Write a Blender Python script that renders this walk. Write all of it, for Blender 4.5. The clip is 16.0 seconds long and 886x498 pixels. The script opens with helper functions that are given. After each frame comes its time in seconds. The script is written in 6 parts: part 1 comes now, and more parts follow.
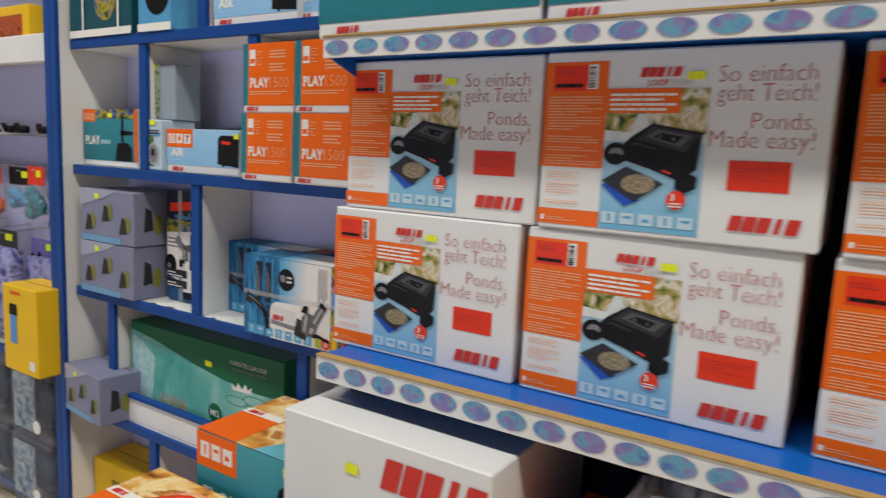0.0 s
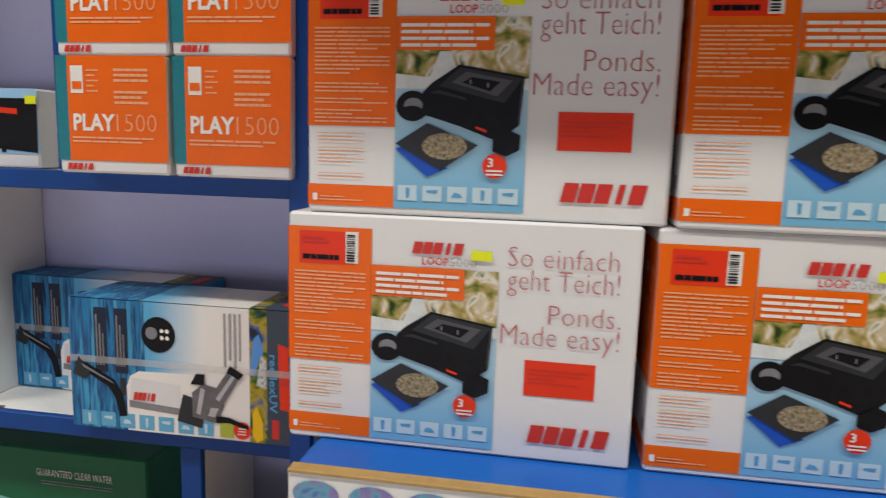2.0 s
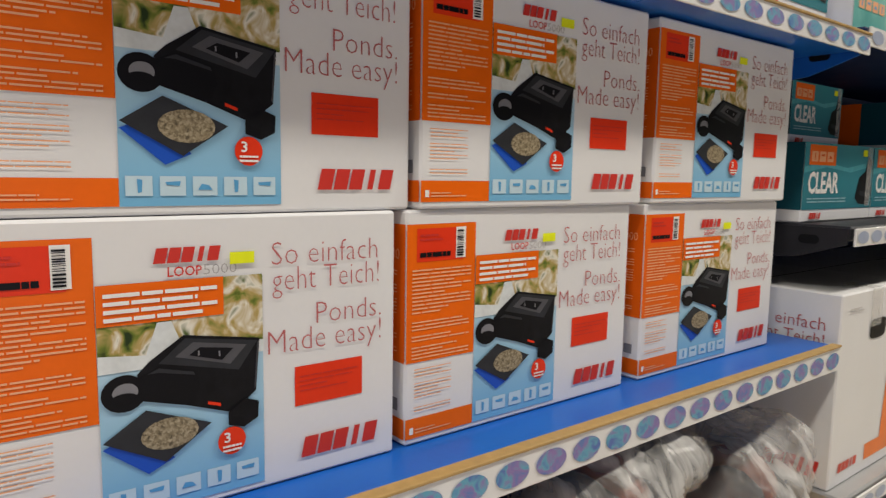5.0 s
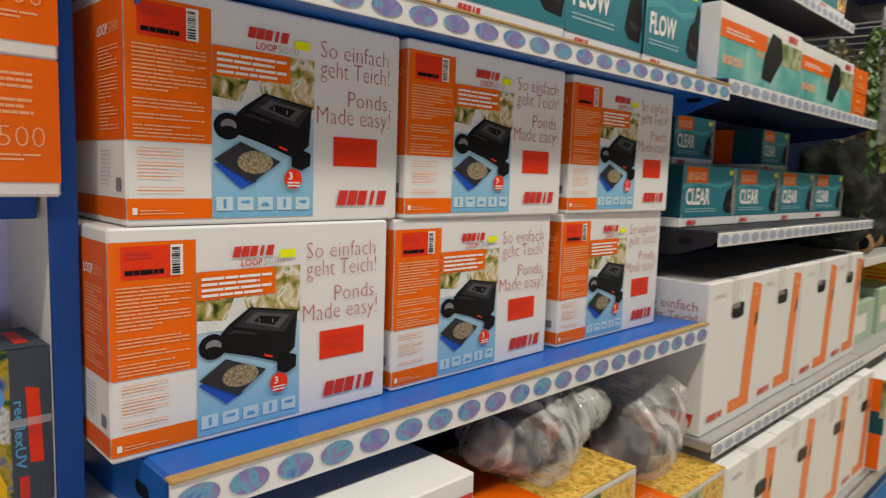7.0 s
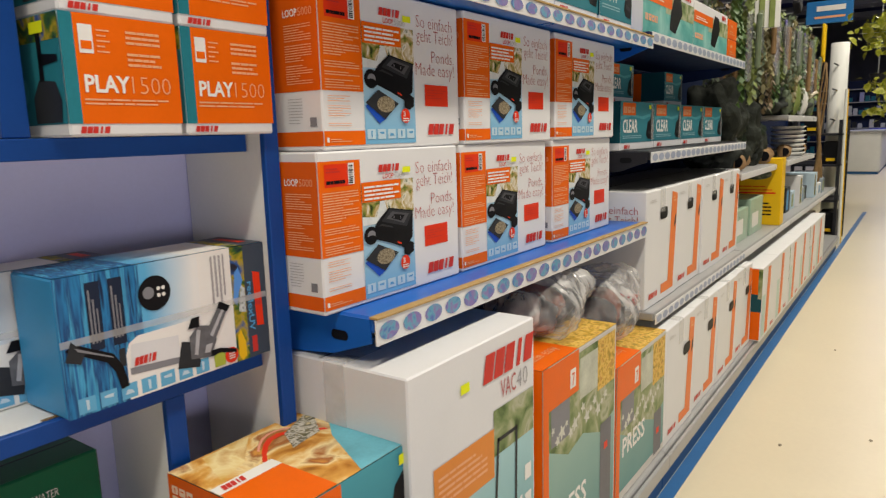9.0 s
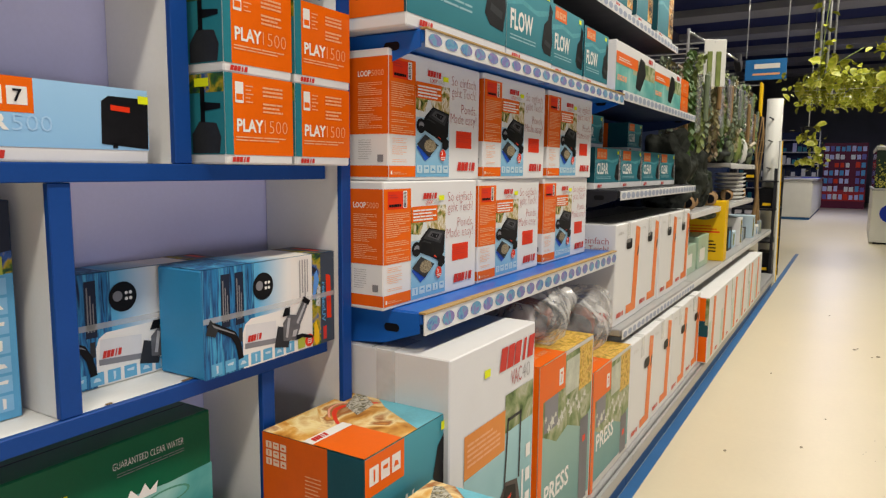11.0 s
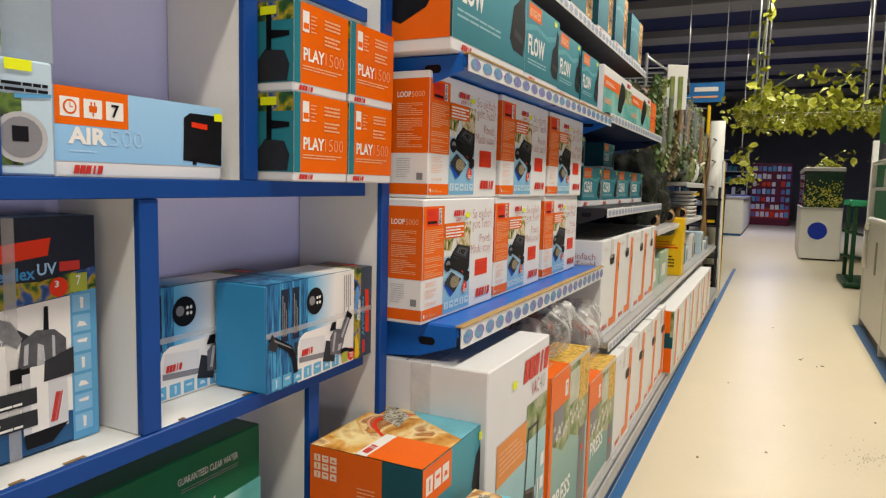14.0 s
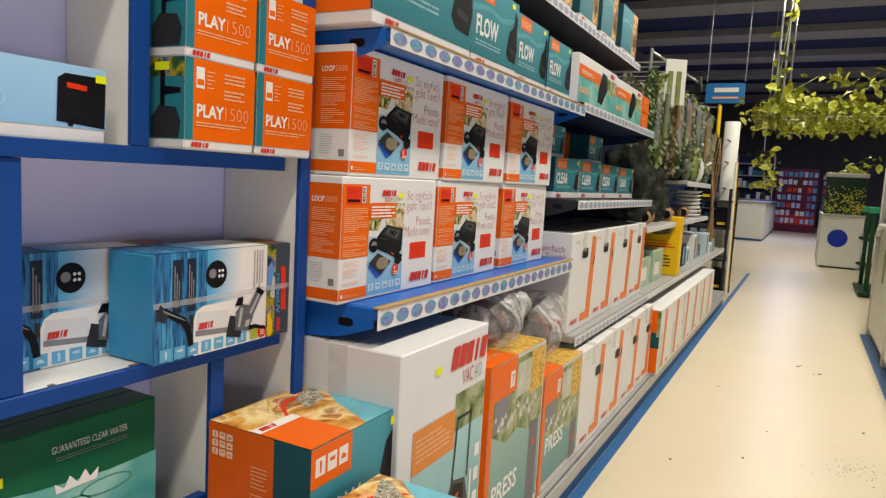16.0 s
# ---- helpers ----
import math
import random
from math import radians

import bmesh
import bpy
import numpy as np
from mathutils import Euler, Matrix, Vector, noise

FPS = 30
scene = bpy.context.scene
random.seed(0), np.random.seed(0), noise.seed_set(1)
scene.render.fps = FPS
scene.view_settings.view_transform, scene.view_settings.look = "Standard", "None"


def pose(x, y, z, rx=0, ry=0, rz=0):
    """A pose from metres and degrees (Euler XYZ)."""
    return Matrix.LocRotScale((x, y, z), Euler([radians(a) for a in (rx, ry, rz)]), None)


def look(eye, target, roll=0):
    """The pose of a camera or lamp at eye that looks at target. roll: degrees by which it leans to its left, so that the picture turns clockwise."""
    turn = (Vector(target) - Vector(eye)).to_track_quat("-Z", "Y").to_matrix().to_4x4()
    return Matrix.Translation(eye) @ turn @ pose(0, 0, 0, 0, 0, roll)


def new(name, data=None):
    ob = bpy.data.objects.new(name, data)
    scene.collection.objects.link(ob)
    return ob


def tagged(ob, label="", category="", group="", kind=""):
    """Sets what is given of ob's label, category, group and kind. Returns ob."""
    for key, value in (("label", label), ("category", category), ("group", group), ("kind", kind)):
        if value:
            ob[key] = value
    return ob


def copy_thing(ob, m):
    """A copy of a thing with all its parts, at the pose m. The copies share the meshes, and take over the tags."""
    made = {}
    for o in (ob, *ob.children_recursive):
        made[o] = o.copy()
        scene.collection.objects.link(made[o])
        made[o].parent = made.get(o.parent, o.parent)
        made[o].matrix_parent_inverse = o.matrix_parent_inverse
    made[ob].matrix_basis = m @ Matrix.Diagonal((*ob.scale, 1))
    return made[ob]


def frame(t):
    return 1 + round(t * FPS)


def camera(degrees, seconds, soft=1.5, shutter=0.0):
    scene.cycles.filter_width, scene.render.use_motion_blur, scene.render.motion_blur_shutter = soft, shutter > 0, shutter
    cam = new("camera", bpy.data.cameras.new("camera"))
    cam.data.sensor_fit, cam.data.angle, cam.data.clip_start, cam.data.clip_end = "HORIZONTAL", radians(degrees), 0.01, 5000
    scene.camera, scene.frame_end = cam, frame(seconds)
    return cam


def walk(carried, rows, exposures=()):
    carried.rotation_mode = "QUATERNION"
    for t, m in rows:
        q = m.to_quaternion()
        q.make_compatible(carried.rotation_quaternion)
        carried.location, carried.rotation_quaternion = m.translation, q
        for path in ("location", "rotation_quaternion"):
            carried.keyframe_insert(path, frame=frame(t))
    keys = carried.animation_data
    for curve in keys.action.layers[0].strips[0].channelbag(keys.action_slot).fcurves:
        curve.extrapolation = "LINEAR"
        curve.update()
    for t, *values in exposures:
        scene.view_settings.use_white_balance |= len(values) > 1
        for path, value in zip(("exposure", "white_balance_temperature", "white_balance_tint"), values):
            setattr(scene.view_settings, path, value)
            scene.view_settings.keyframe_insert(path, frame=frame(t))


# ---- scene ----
cam = camera(66.6, 16.0, soft=1.25, shutter=0.28)
PATH = [
    (0, (-0.02, 0.027, 1.293), (-1.076, 1.704, 1.022), 2.7),
    (0.5, (-0.202, 0.111, 1.271), (-1.407, 1.687, 1.021), 0.4),
    (1, (-0.314, 0.189, 1.264), (-1.426, 1.837, 1.052), 3.6),
    (1.5, (-0.437, 0.253, 1.246), (-1.249, 2.06, 0.966), 5.2),
    (2, (-0.595, 0.291, 1.261), (-0.925, 2.243, 0.975), 1.7),
    (2.5, (-0.719, 0.341, 1.238), (-1.102, 2.283, 0.954), 3.3),
    (3, (-0.785, 0.46, 1.262), (-1.099, 2.41, 0.954), 1.0),
    (3.5, (-0.832, 0.56, 1.28), (-0.729, 2.526, 0.927), 3.5),
    (4, (-0.848, 0.559, 1.281), (-0.214, 2.436, 1.008), 2.5),
    (4.5, (-0.896, 0.498, 1.249), (0.164, 2.174, 0.995), 0.6),
    (4.7, (-0.902, 0.464, 1.229), (0.267, 2.071, 1.0), 0.9),
    (6.8, (-1.112, 0.239, 1.258), (0.198, 1.731, 1.018), 1.3),
    (7, (-1.156, 0.242, 1.261), (0.237, 1.66, 1.037), 1.9),
    (7.5, (-1.251, 0.234, 1.239), (0.275, 1.503, 0.996), 3.9),
    (8, (-1.394, 0.189, 1.218), (0.139, 1.441, 0.93), 3.4),
    (8.5, (-1.563, 0.161, 1.208), (-0.035, 1.405, 0.864), 0.9),
    (9, (-1.678, 0.231, 1.209), (-0.073, 1.377, 0.876), -1.6),
    (9.2, (-1.722, 0.261, 1.206), (-0.098, 1.383, 0.886), -2.2),
    (11.3, (-2.063, 0.197, 1.22), (-0.36, 1.219, 0.987), 0.9),
    (11.5, (-2.079, 0.205, 1.226), (-0.382, 1.235, 0.983), 1.5),
    (12, (-2.115, 0.275, 1.223), (-0.41, 1.295, 0.993), 0.8),
    (12.5, (-2.148, 0.328, 1.229), (-0.407, 1.287, 1.008), 1.5),
    (13, (-2.172, 0.345, 1.224), (-0.371, 1.189, 1.011), 1.5),
    (13.5, (-2.183, 0.363, 1.223), (-0.389, 1.22, 1.01), 1.4),
    (14, (-2.175, 0.361, 1.223), (-0.386, 1.234, 1.028), 1.4),
    (14.5, (-2.136, 0.321, 1.206), (-0.344, 1.19, 1.023), 2.7),
    (15, (-2.096, 0.249, 1.204), (-0.323, 1.149, 0.987), 3.5),
    (15.5, (-2.063, 0.198, 1.198), (-0.326, 1.166, 0.98), 3.3),
    (16, (-2.043, 0.18, 1.195), (-0.287, 1.113, 0.986), 3.2),
]
EXPOSURES = [(0.0, -0.46, 6500, 10), (3.0, -0.40, 6700, 12), (4.7, -0.44, 6800, 12), (6.8, -0.42, 7000, 11), (9.0, -0.24, 7000, 11), (12.0, -0.20, 7000, 11), (16.0, -0.15, 7100, 11)]
walk(cam, [(t, look(eye, target, roll)) for t, eye, target, roll in PATH], EXPOSURES)

# ---------------------------------------------------------------- light
world = bpy.data.worlds.new("world")
scene.world = world
world.use_nodes = True
bg = world.node_tree.nodes["Background"]
bg.inputs[0].default_value = (0.75, 0.8, 1.0, 1)
bg.inputs[1].default_value = 0.05


def tube_fill_row(x, y, z, length, power, color=(0.98, 0.955, 0.875), width=0.35, turn=0):
    d = bpy.data.lights.new("ceiling_tubes_and_fill", "AREA")
    d.shape, d.size, d.size_y, d.energy, d.color = "RECTANGLE", length, width, power, color
    o = new("ceiling_tubes_and_fill", d)
    o.matrix_world = pose(x, y, z, 0, 0, turn)
    return o


for lx, ly, lz, power in ((-3.3, -0.40, 4.6, 122), (-0.8, -0.40, 4.6, 76), (1.9, -0.45, 4.5, 104), (4.5, -0.5, 4.5, 132)):
    tube_fill_row(lx, ly, lz, 1.6, power)
# unseen fill lamps, added to brighten the far aisle and its plants
for lx in (8.0, 11.5, 15.0):
    tube_fill_row(lx, 0.2, 4.2, 2.4, 92)
# added bluish fill, unseen, for the lavender tone at the hall end
tube_fill_row(19.0, 0.5, 3.8, 2.4, 170, (0.60, 0.64, 1.0))
# lit aquariums stand across the aisle and throw a low violet-blue light
for lx in (-3.4, -1.4):
    d = bpy.data.lights.new("aquarium_glow", "AREA")
    d.shape, d.size, d.size_y, d.energy, d.color = "RECTANGLE", 1.6, 0.6, 20, (0.78, 0.78, 1.0)
    new("aquarium_glow", d).matrix_world = pose(lx, -2.6, 0.85, 90, 0, 0)

# ---------------------------------------------------------------- materials
MATS = {}


def surface(name, rgb, rough=0.5, vary=0.06, scale=14.0, bump=0.0, metal=0.0, spec=0.22, fine=160.0, alpha=1.0, emit=0.0):
    """A painted, printed or moulded surface with soft mottling and fine grain."""
    if name in MATS:
        return MATS[name]
    m = bpy.data.materials.new(name)
    m.use_nodes = True
    nt = m.node_tree
    p = nt.nodes["Principled BSDF"]
    co = nt.nodes.new("ShaderNodeTexCoord")
    n1 = nt.nodes.new("ShaderNodeTexNoise")
    n1.inputs["Scale"].default_value, n1.inputs["Detail"].default_value = scale, 4
    n2 = nt.nodes.new("ShaderNodeTexNoise")
    n2.inputs["Scale"].default_value, n2.inputs["Detail"].default_value = fine, 2
    nt.links.new(co.outputs["Object"], n1.inputs["Vector"])
    nt.links.new(co.outputs["Object"], n2.inputs["Vector"])
    add = nt.nodes.new("ShaderNodeMath")
    add.operation = "MULTIPLY_ADD"
    add.inputs[1].default_value = 0.35
    nt.links.new(n2.outputs["Fac"], add.inputs[0])
    nt.links.new(n1.outputs["Fac"], add.inputs[2])
    ramp = nt.nodes.new("ShaderNodeMapRange")
    ramp.inputs["From Min"].default_value, ramp.inputs["From Max"].default_value = 0.35, 1.0
    nt.links.new(add.outputs[0], ramp.inputs["Value"])
    mix = nt.nodes.new("ShaderNodeMix")
    mix.data_type = "RGBA"
    mix.inputs[6].default_value = (*[c * (1 - vary) for c in rgb], 1)
    mix.inputs[7].default_value = (*[min(1, c * (1 + vary)) for c in rgb], 1)
    nt.links.new(ramp.outputs[0], mix.inputs[0])
    nt.links.new(mix.outputs[2], p.inputs["Base Color"])
    r = nt.nodes.new("ShaderNodeMapRange")
    r.inputs["To Min"].default_value, r.inputs["To Max"].default_value = max(0.02, rough - 0.07), min(1, rough + 0.07)
    nt.links.new(n1.outputs["Fac"], r.inputs["Value"])
    nt.links.new(r.outputs[0], p.inputs["Roughness"])
    p.inputs["Metallic"].default_value = metal
    p.inputs["Specular IOR Level"].default_value = spec
    p.inputs["Alpha"].default_value = alpha
    if emit:
        p.inputs["Emission Color"].default_value, p.inputs["Emission Strength"].default_value = (*rgb, 1), emit
    if bump:
        b = nt.nodes.new("ShaderNodeBump")
        b.inputs["Strength"].default_value, b.inputs["Distance"].default_value = bump, 0.002
        nt.links.new(add.outputs[0], b.inputs["Height"])
        nt.links.new(b.outputs[0], p.inputs["Normal"])
    MATS[name] = m
    return m


def picture(name, stops, scale=18.0, rough=0.4, stretch=(1, 1, 1), detail=3.0):
    """A printed colour picture: irregular patches that run through the given colours."""
    if name in MATS:
        return MATS[name]
    m = bpy.data.materials.new(name)
    m.use_nodes = True
    nt = m.node_tree
    p = nt.nodes["Principled BSDF"]
    co = nt.nodes.new("ShaderNodeTexCoord")
    mp = nt.nodes.new("ShaderNodeMapping")
    mp.inputs["Scale"].default_value = stretch
    n = nt.nodes.new("ShaderNodeTexNoise")
    n.inputs["Scale"].default_value, n.inputs["Detail"].default_value, n.inputs["Distortion"].default_value = scale, detail, 0.6
    nt.links.new(co.outputs["Object"], mp.inputs[0])
    nt.links.new(mp.outputs[0], n.inputs["Vector"])
    ramp = nt.nodes.new("ShaderNodeValToRGB")
    el = ramp.color_ramp.elements
    while len(el) < len(stops):
        el.new(0.5)
    for i, (e, c) in enumerate(zip(el, stops)):
        e.position, e.color = 0.3 + 0.4 * i / max(1, len(stops) - 1), (*c, 1)
    nt.links.new(n.outputs["Fac"], ramp.inputs[0])
    nt.links.new(ramp.outputs[0], p.inputs["Base Color"])
    p.inputs["Roughness"].default_value = rough + 0.08
    p.inputs["Specular IOR Level"].default_value = 0.22
    MATS[name] = m
    return m


def blend_up(name, low, high, z0, z1, rough=0.4, wave=0.0):
    """A print that fades from one colour at height z0 to another at z1, with faint ripples."""
    if name in MATS:
        return MATS[name]
    m = bpy.data.materials.new(name)
    m.use_nodes = True
    nt = m.node_tree
    p = nt.nodes["Principled BSDF"]
    co = nt.nodes.new("ShaderNodeTexCoord")
    sep = nt.nodes.new("ShaderNodeSeparateXYZ")
    nt.links.new(co.outputs["Object"], sep.inputs[0])
    n = nt.nodes.new("ShaderNodeTexNoise")
    n.inputs["Scale"].default_value, n.inputs["Detail"].default_value = 9.0, 4
    nt.links.new(co.outputs["Object"], n.inputs["Vector"])
    ma = nt.nodes.new("ShaderNodeMath")
    ma.operation = "MULTIPLY_ADD"
    ma.inputs[1].default_value = wave
    nt.links.new(n.outputs["Fac"], ma.inputs[0])
    nt.links.new(sep.outputs["Z"], ma.inputs[2])
    r = nt.nodes.new("ShaderNodeMapRange")
    r.inputs["From Min"].default_value, r.inputs["From Max"].default_value = z0 + wave / 2, z1 + wave / 2
    nt.links.new(ma.outputs[0], r.inputs["Value"])
    mix = nt.nodes.new("ShaderNodeMix")
    mix.data_type = "RGBA"
    mix.inputs[6].default_value, mix.inputs[7].default_value = (*low, 1), (*high, 1)
    nt.links.new(r.outputs[0], mix.inputs[0])
    nt.links.new(mix.outputs[2], p.inputs["Base Color"])
    p.inputs["Roughness"].default_value = rough + 0.08
    p.inputs["Specular IOR Level"].default_value = 0.22
    MATS[name] = m
    return m


def blend_across(name, left, right, x0, x1, rough=0.4, wave=0.0):
    """A print that fades from one colour at x0 to another at x1 along its width."""
    if name in MATS:
        return MATS[name]
    m = blend_up(name, left, right, x0, x1, rough, wave)
    nt = m.node_tree
    for l in list(nt.links):
        if l.from_socket.name == "Z":
            to = l.to_socket
            sep = l.from_node
            nt.links.remove(l)
            nt.links.new(sep.outputs["X"], to)
    return m


def clear_film(name, tint=(0.9, 0.92, 0.92), alpha=0.25, rough=0.12):
    if name in MATS:
        return MATS[name]
    m = surface(name, tint, rough, 0.1, 30, 0.6, alpha=alpha, fine=60)
    return m


WHITE = surface("white_card", (0.74, 0.74, 0.74), 0.42, 0.03, 8)
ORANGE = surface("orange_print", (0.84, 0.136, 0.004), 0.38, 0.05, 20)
# deeper orange: an ink for signs, and painted-in shade on carton side faces
ORANGE_DARK = surface("deep_shaded_orange_print", (0.74, 0.112, 0.005), 0.38, 0.05, 20)
RED = surface("red_print", (0.78, 0.040, 0.010), 0.4, 0.05, 20)
RED_INK = surface("dark_red_ink", (0.60, 0.040, 0.030), 0.45, 0.05)
TEXT_RED = surface("thin_red_ink", (0.48, 0.13, 0.13), 0.45, 0.05)
TEXT_WHITE = surface("white_ink", (0.82, 0.80, 0.76), 0.45, 0.03)
TEXT_PALE = surface("pale_orange_ink", (0.85, 0.42, 0.22), 0.45, 0.03)
TEXT_GREY = surface("grey_ink", (0.38, 0.36, 0.36), 0.5, 0.05)
INK = surface("black_ink", (0.006, 0.006, 0.008), 0.45, 0.1, spec=0.15)
BLACK_PRODUCT = surface("printed_black_plastic", (0.008, 0.008, 0.010), 0.45, 0.35, 40, spec=0.15)
DARK_GREY = surface("printed_dark_grey", (0.026, 0.028, 0.033), 0.45, 0.2, 40)
MID_GREY = surface("printed_mid_grey", (0.22, 0.22, 0.24), 0.45, 0.1)
SKY = blend_up("sky_blue_print", (0.14, 0.42, 0.66), (0.42, 0.62, 0.74), 0.0, 0.15, 0.38, 0.03)
SKY_DEEP = surface("water_blue_print", (0.09, 0.33, 0.58), 0.38, 0.1, 20)
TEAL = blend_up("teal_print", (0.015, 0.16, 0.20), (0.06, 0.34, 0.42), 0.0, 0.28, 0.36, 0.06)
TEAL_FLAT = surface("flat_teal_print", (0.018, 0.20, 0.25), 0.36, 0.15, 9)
# darkened copy of the teal: side-face shade put into the colour; also a dark card
TEAL_SIDE = surface("dark_shaded_teal_print", (0.008, 0.075, 0.10), 0.36, 0.15, 9)
AIR_BLUE = blend_up("pale_blue_print", (0.24, 0.49, 0.76), (0.34, 0.60, 0.86), 0.0, 0.12, 0.36, 0.04)
GARDEN = picture("garden_print", [(0.02, 0.04, 0.01), (0.16, 0.20, 0.03), (0.45, 0.33, 0.12), (0.75, 0.72, 0.62), (0.08, 0.12, 0.03)], 42)
STONES = picture("gravel_print", [(0.10, 0.08, 0.05), (0.26, 0.21, 0.13), (0.42, 0.36, 0.25)], 300, detail=2)
AUTUMN = picture("autumn_print", [(0.16, 0.05, 0.01), (0.50, 0.20, 0.03), (0.70, 0.36, 0.08), (0.84, 0.66, 0.34), (0.36, 0.12, 0.03), (0.66, 0.30, 0.06)], 13, detail=8)
MEADOW = picture("meadow_print", [(0.06, 0.10, 0.03), (0.17, 0.24, 0.09), (0.30, 0.34, 0.17), (0.46, 0.46, 0.32), (0.16, 0.22, 0.08)], 15, detail=9)
KOI = picture("aquarium_print", [(0.01, 0.03, 0.04), (0.04, 0.12, 0.02), (0.45, 0.33, 0.02), (0.03, 0.10, 0.32), (0.02, 0.02, 0.03)], 34, detail=4)
WATER = picture("pond_water_print", [(0.05, 0.30, 0.28), (0.12, 0.42, 0.38), (0.30, 0.58, 0.52)], 9, detail=5)
GREEN = surface("dark_green_print", (0.006, 0.12, 0.055), 0.34, 0.12, 8)
STICKER = surface("yellow_sticker", (0.80, 0.86, 0.02), 0.5, 0.05)
YELLOW = surface("yellow_print", (0.82, 0.50, 0.015), 0.4, 0.06)
BLUE_STEEL = surface("blue_enamel", (0.008, 0.115, 0.48), 0.3, 0.06, 10, 0.05)
BLUE_EDGE = surface("blue_edging", (0.005, 0.058, 0.27), 0.42, 0.10, 10, 0.1)
NAVY = surface("dark_blue_steel", (0.006, 0.018, 0.07), 0.5, 0.1)
LAMINATE = surface("white_laminate", (0.77, 0.765, 0.75), 0.45, 0.05, 5, 0.05)
LILAC = surface("pale_lilac_board", (0.56, 0.57, 0.80), 0.55, 0.06, 4, 0.05)
STRIP = surface("label_strip", (0.74, 0.74, 0.73), 0.3, 0.05)
WOOD_EDGE = surface("tan_edge_tape", (0.42, 0.27, 0.10), 0.5, 0.15, 60)
OVAL_A = picture("oval_badge_print", [(0.10, 0.16, 0.42), (0.12, 0.36, 0.48), (0.26, 0.18, 0.40), (0.12, 0.20, 0.44)], 46, detail=2)
OVAL_B = surface("grey_blue_oval", (0.33, 0.38, 0.50), 0.35, 0.1)
GREY_STEEL = surface("grey_steel", (0.42, 0.42, 0.42), 0.38, 0.08, 12, 0.05, 0.35)
DARK_STEEL = surface("dark_steel", (0.02, 0.02, 0.025), 0.5, 0.2)
ZINC = surface("zinc_wire", (0.62, 0.62, 0.62), 0.3, 0.08, 20, 0.0, 0.8)
FLOOR_MAT = surface("cream_vinyl_floor", (0.66, 0.58, 0.42), 0.36, 0.05, 1.6, 0.03, fine=40)
FLOOR_BLUE = surface("blue_floor_paint", (0.03, 0.13, 0.32), 0.4, 0.15, 6)
GRIT = surface("dark_grit", (0.26, 0.22, 0.15), 0.7, 0.3)
WALL_DARK = surface("dark_blue_wall", (0.16, 0.17, 0.22), 0.7, 0.15, 2)
ROOF_NAVY = surface("navy_roof_sheet", (0.02, 0.03, 0.12), 0.6, 0.2, 2)
ROOF_PALE = surface("pale_roof_rib", (0.30, 0.31, 0.36), 0.6, 0.1, 2)
TAPE = clear_film("clear_tape", (0.75, 0.73, 0.70), 0.35, 0.12)
LEAF = picture("pothos_leaf", [(0.12, 0.16, 0.012), (0.32, 0.34, 0.03), (0.55, 0.52, 0.13), (0.24, 0.28, 0.02)], 9, 0.35)
WHITE_PAINT = surface("white_paint", (0.74, 0.74, 0.70), 0.45, 0.05, 4, 0.05)
BARK = surface("bark", (0.24, 0.15, 0.07), 0.8, 0.3, 20, 0.6)
GLASS_DARK = surface("aquarium_glass", (0.02, 0.04, 0.03), 0.06, 0.2)


# ---------------------------------------------------------------- building helpers
def link(name, bm, material, parent=None, label="", smooth=False):
    me = bpy.data.meshes.new(name)
    bm.normal_update()
    bm.to_mesh(me)
    bm.free()
    if material:
        me.materials.append(material)
    if smooth:
        for f in me.polygons:
            f.use_smooth = True
    ob = new(name, me)
    if parent:
        ob.parent = parent
    if label:
        ob["label"] = label
    return ob


def part(name, bm, material, parent, label="", smooth=False):
    return link(name, bm, material, parent, label, smooth)


def block(x0, x1, y0, y1, z0, z1, bevel=0.0, bm=None, seg=1):
    bm = bm or bmesh.new()
    r = bmesh.ops.create_cube(bm, size=1.0, matrix=Matrix.Translation(((x0 + x1) / 2, (y0 + y1) / 2, (z0 + z1) / 2)) @ Matrix.Diagonal((x1 - x0, y1 - y0, z1 - z0, 1)))
    if bevel:
        vs = set(r["verts"])
        bmesh.ops.bevel(bm, geom=[e for e in bm.edges if e.verts[0] in vs and e.verts[1] in vs], offset=bevel, segments=seg, affect="EDGES", profile=0.5)
    return bm


def rod(bm, a, b, r, sides=8, r2=None):
    a, b = Vector(a), Vector(b)
    m = Matrix.Translation((a + b) / 2) @ (b - a).to_track_quat("Z", "Y").to_matrix().to_4x4()
    bmesh.ops.create_cone(bm, cap_ends=True, segments=sides, radius1=r, radius2=r if r2 is None else r2, depth=(b - a).length, matrix=m)
    return bm


def blob(bm, centre, radii, sub=2, rough=0.0, freq=3.0, seed=0.0):
    r = bmesh.ops.create_icosphere(bm, subdivisions=sub, radius=1.0)
    for v in r["verts"]:
        k = 1 + rough * noise.noise(v.co * freq + Vector((seed, seed * 1.7, 0)))
        v.co = Vector((v.co.x * radii[0] * k, v.co.y * radii[1] * k, v.co.z * radii[2] * k)) + Vector(centre)
    return bm


def thing(name, x, y, z, label, category, group="", turn=0):
    ob = new(name)
    ob.empty_display_size = 0.05
    ob.matrix_basis = pose(x, y, z, 0, 0, turn)
    return tagged(ob, label, category, group)


def setting(name, bm, material, label="", category="", smooth=False):
    return tagged(link(name, bm, material, None, "", smooth), label, category, "", "structure")


LETTERS = {}


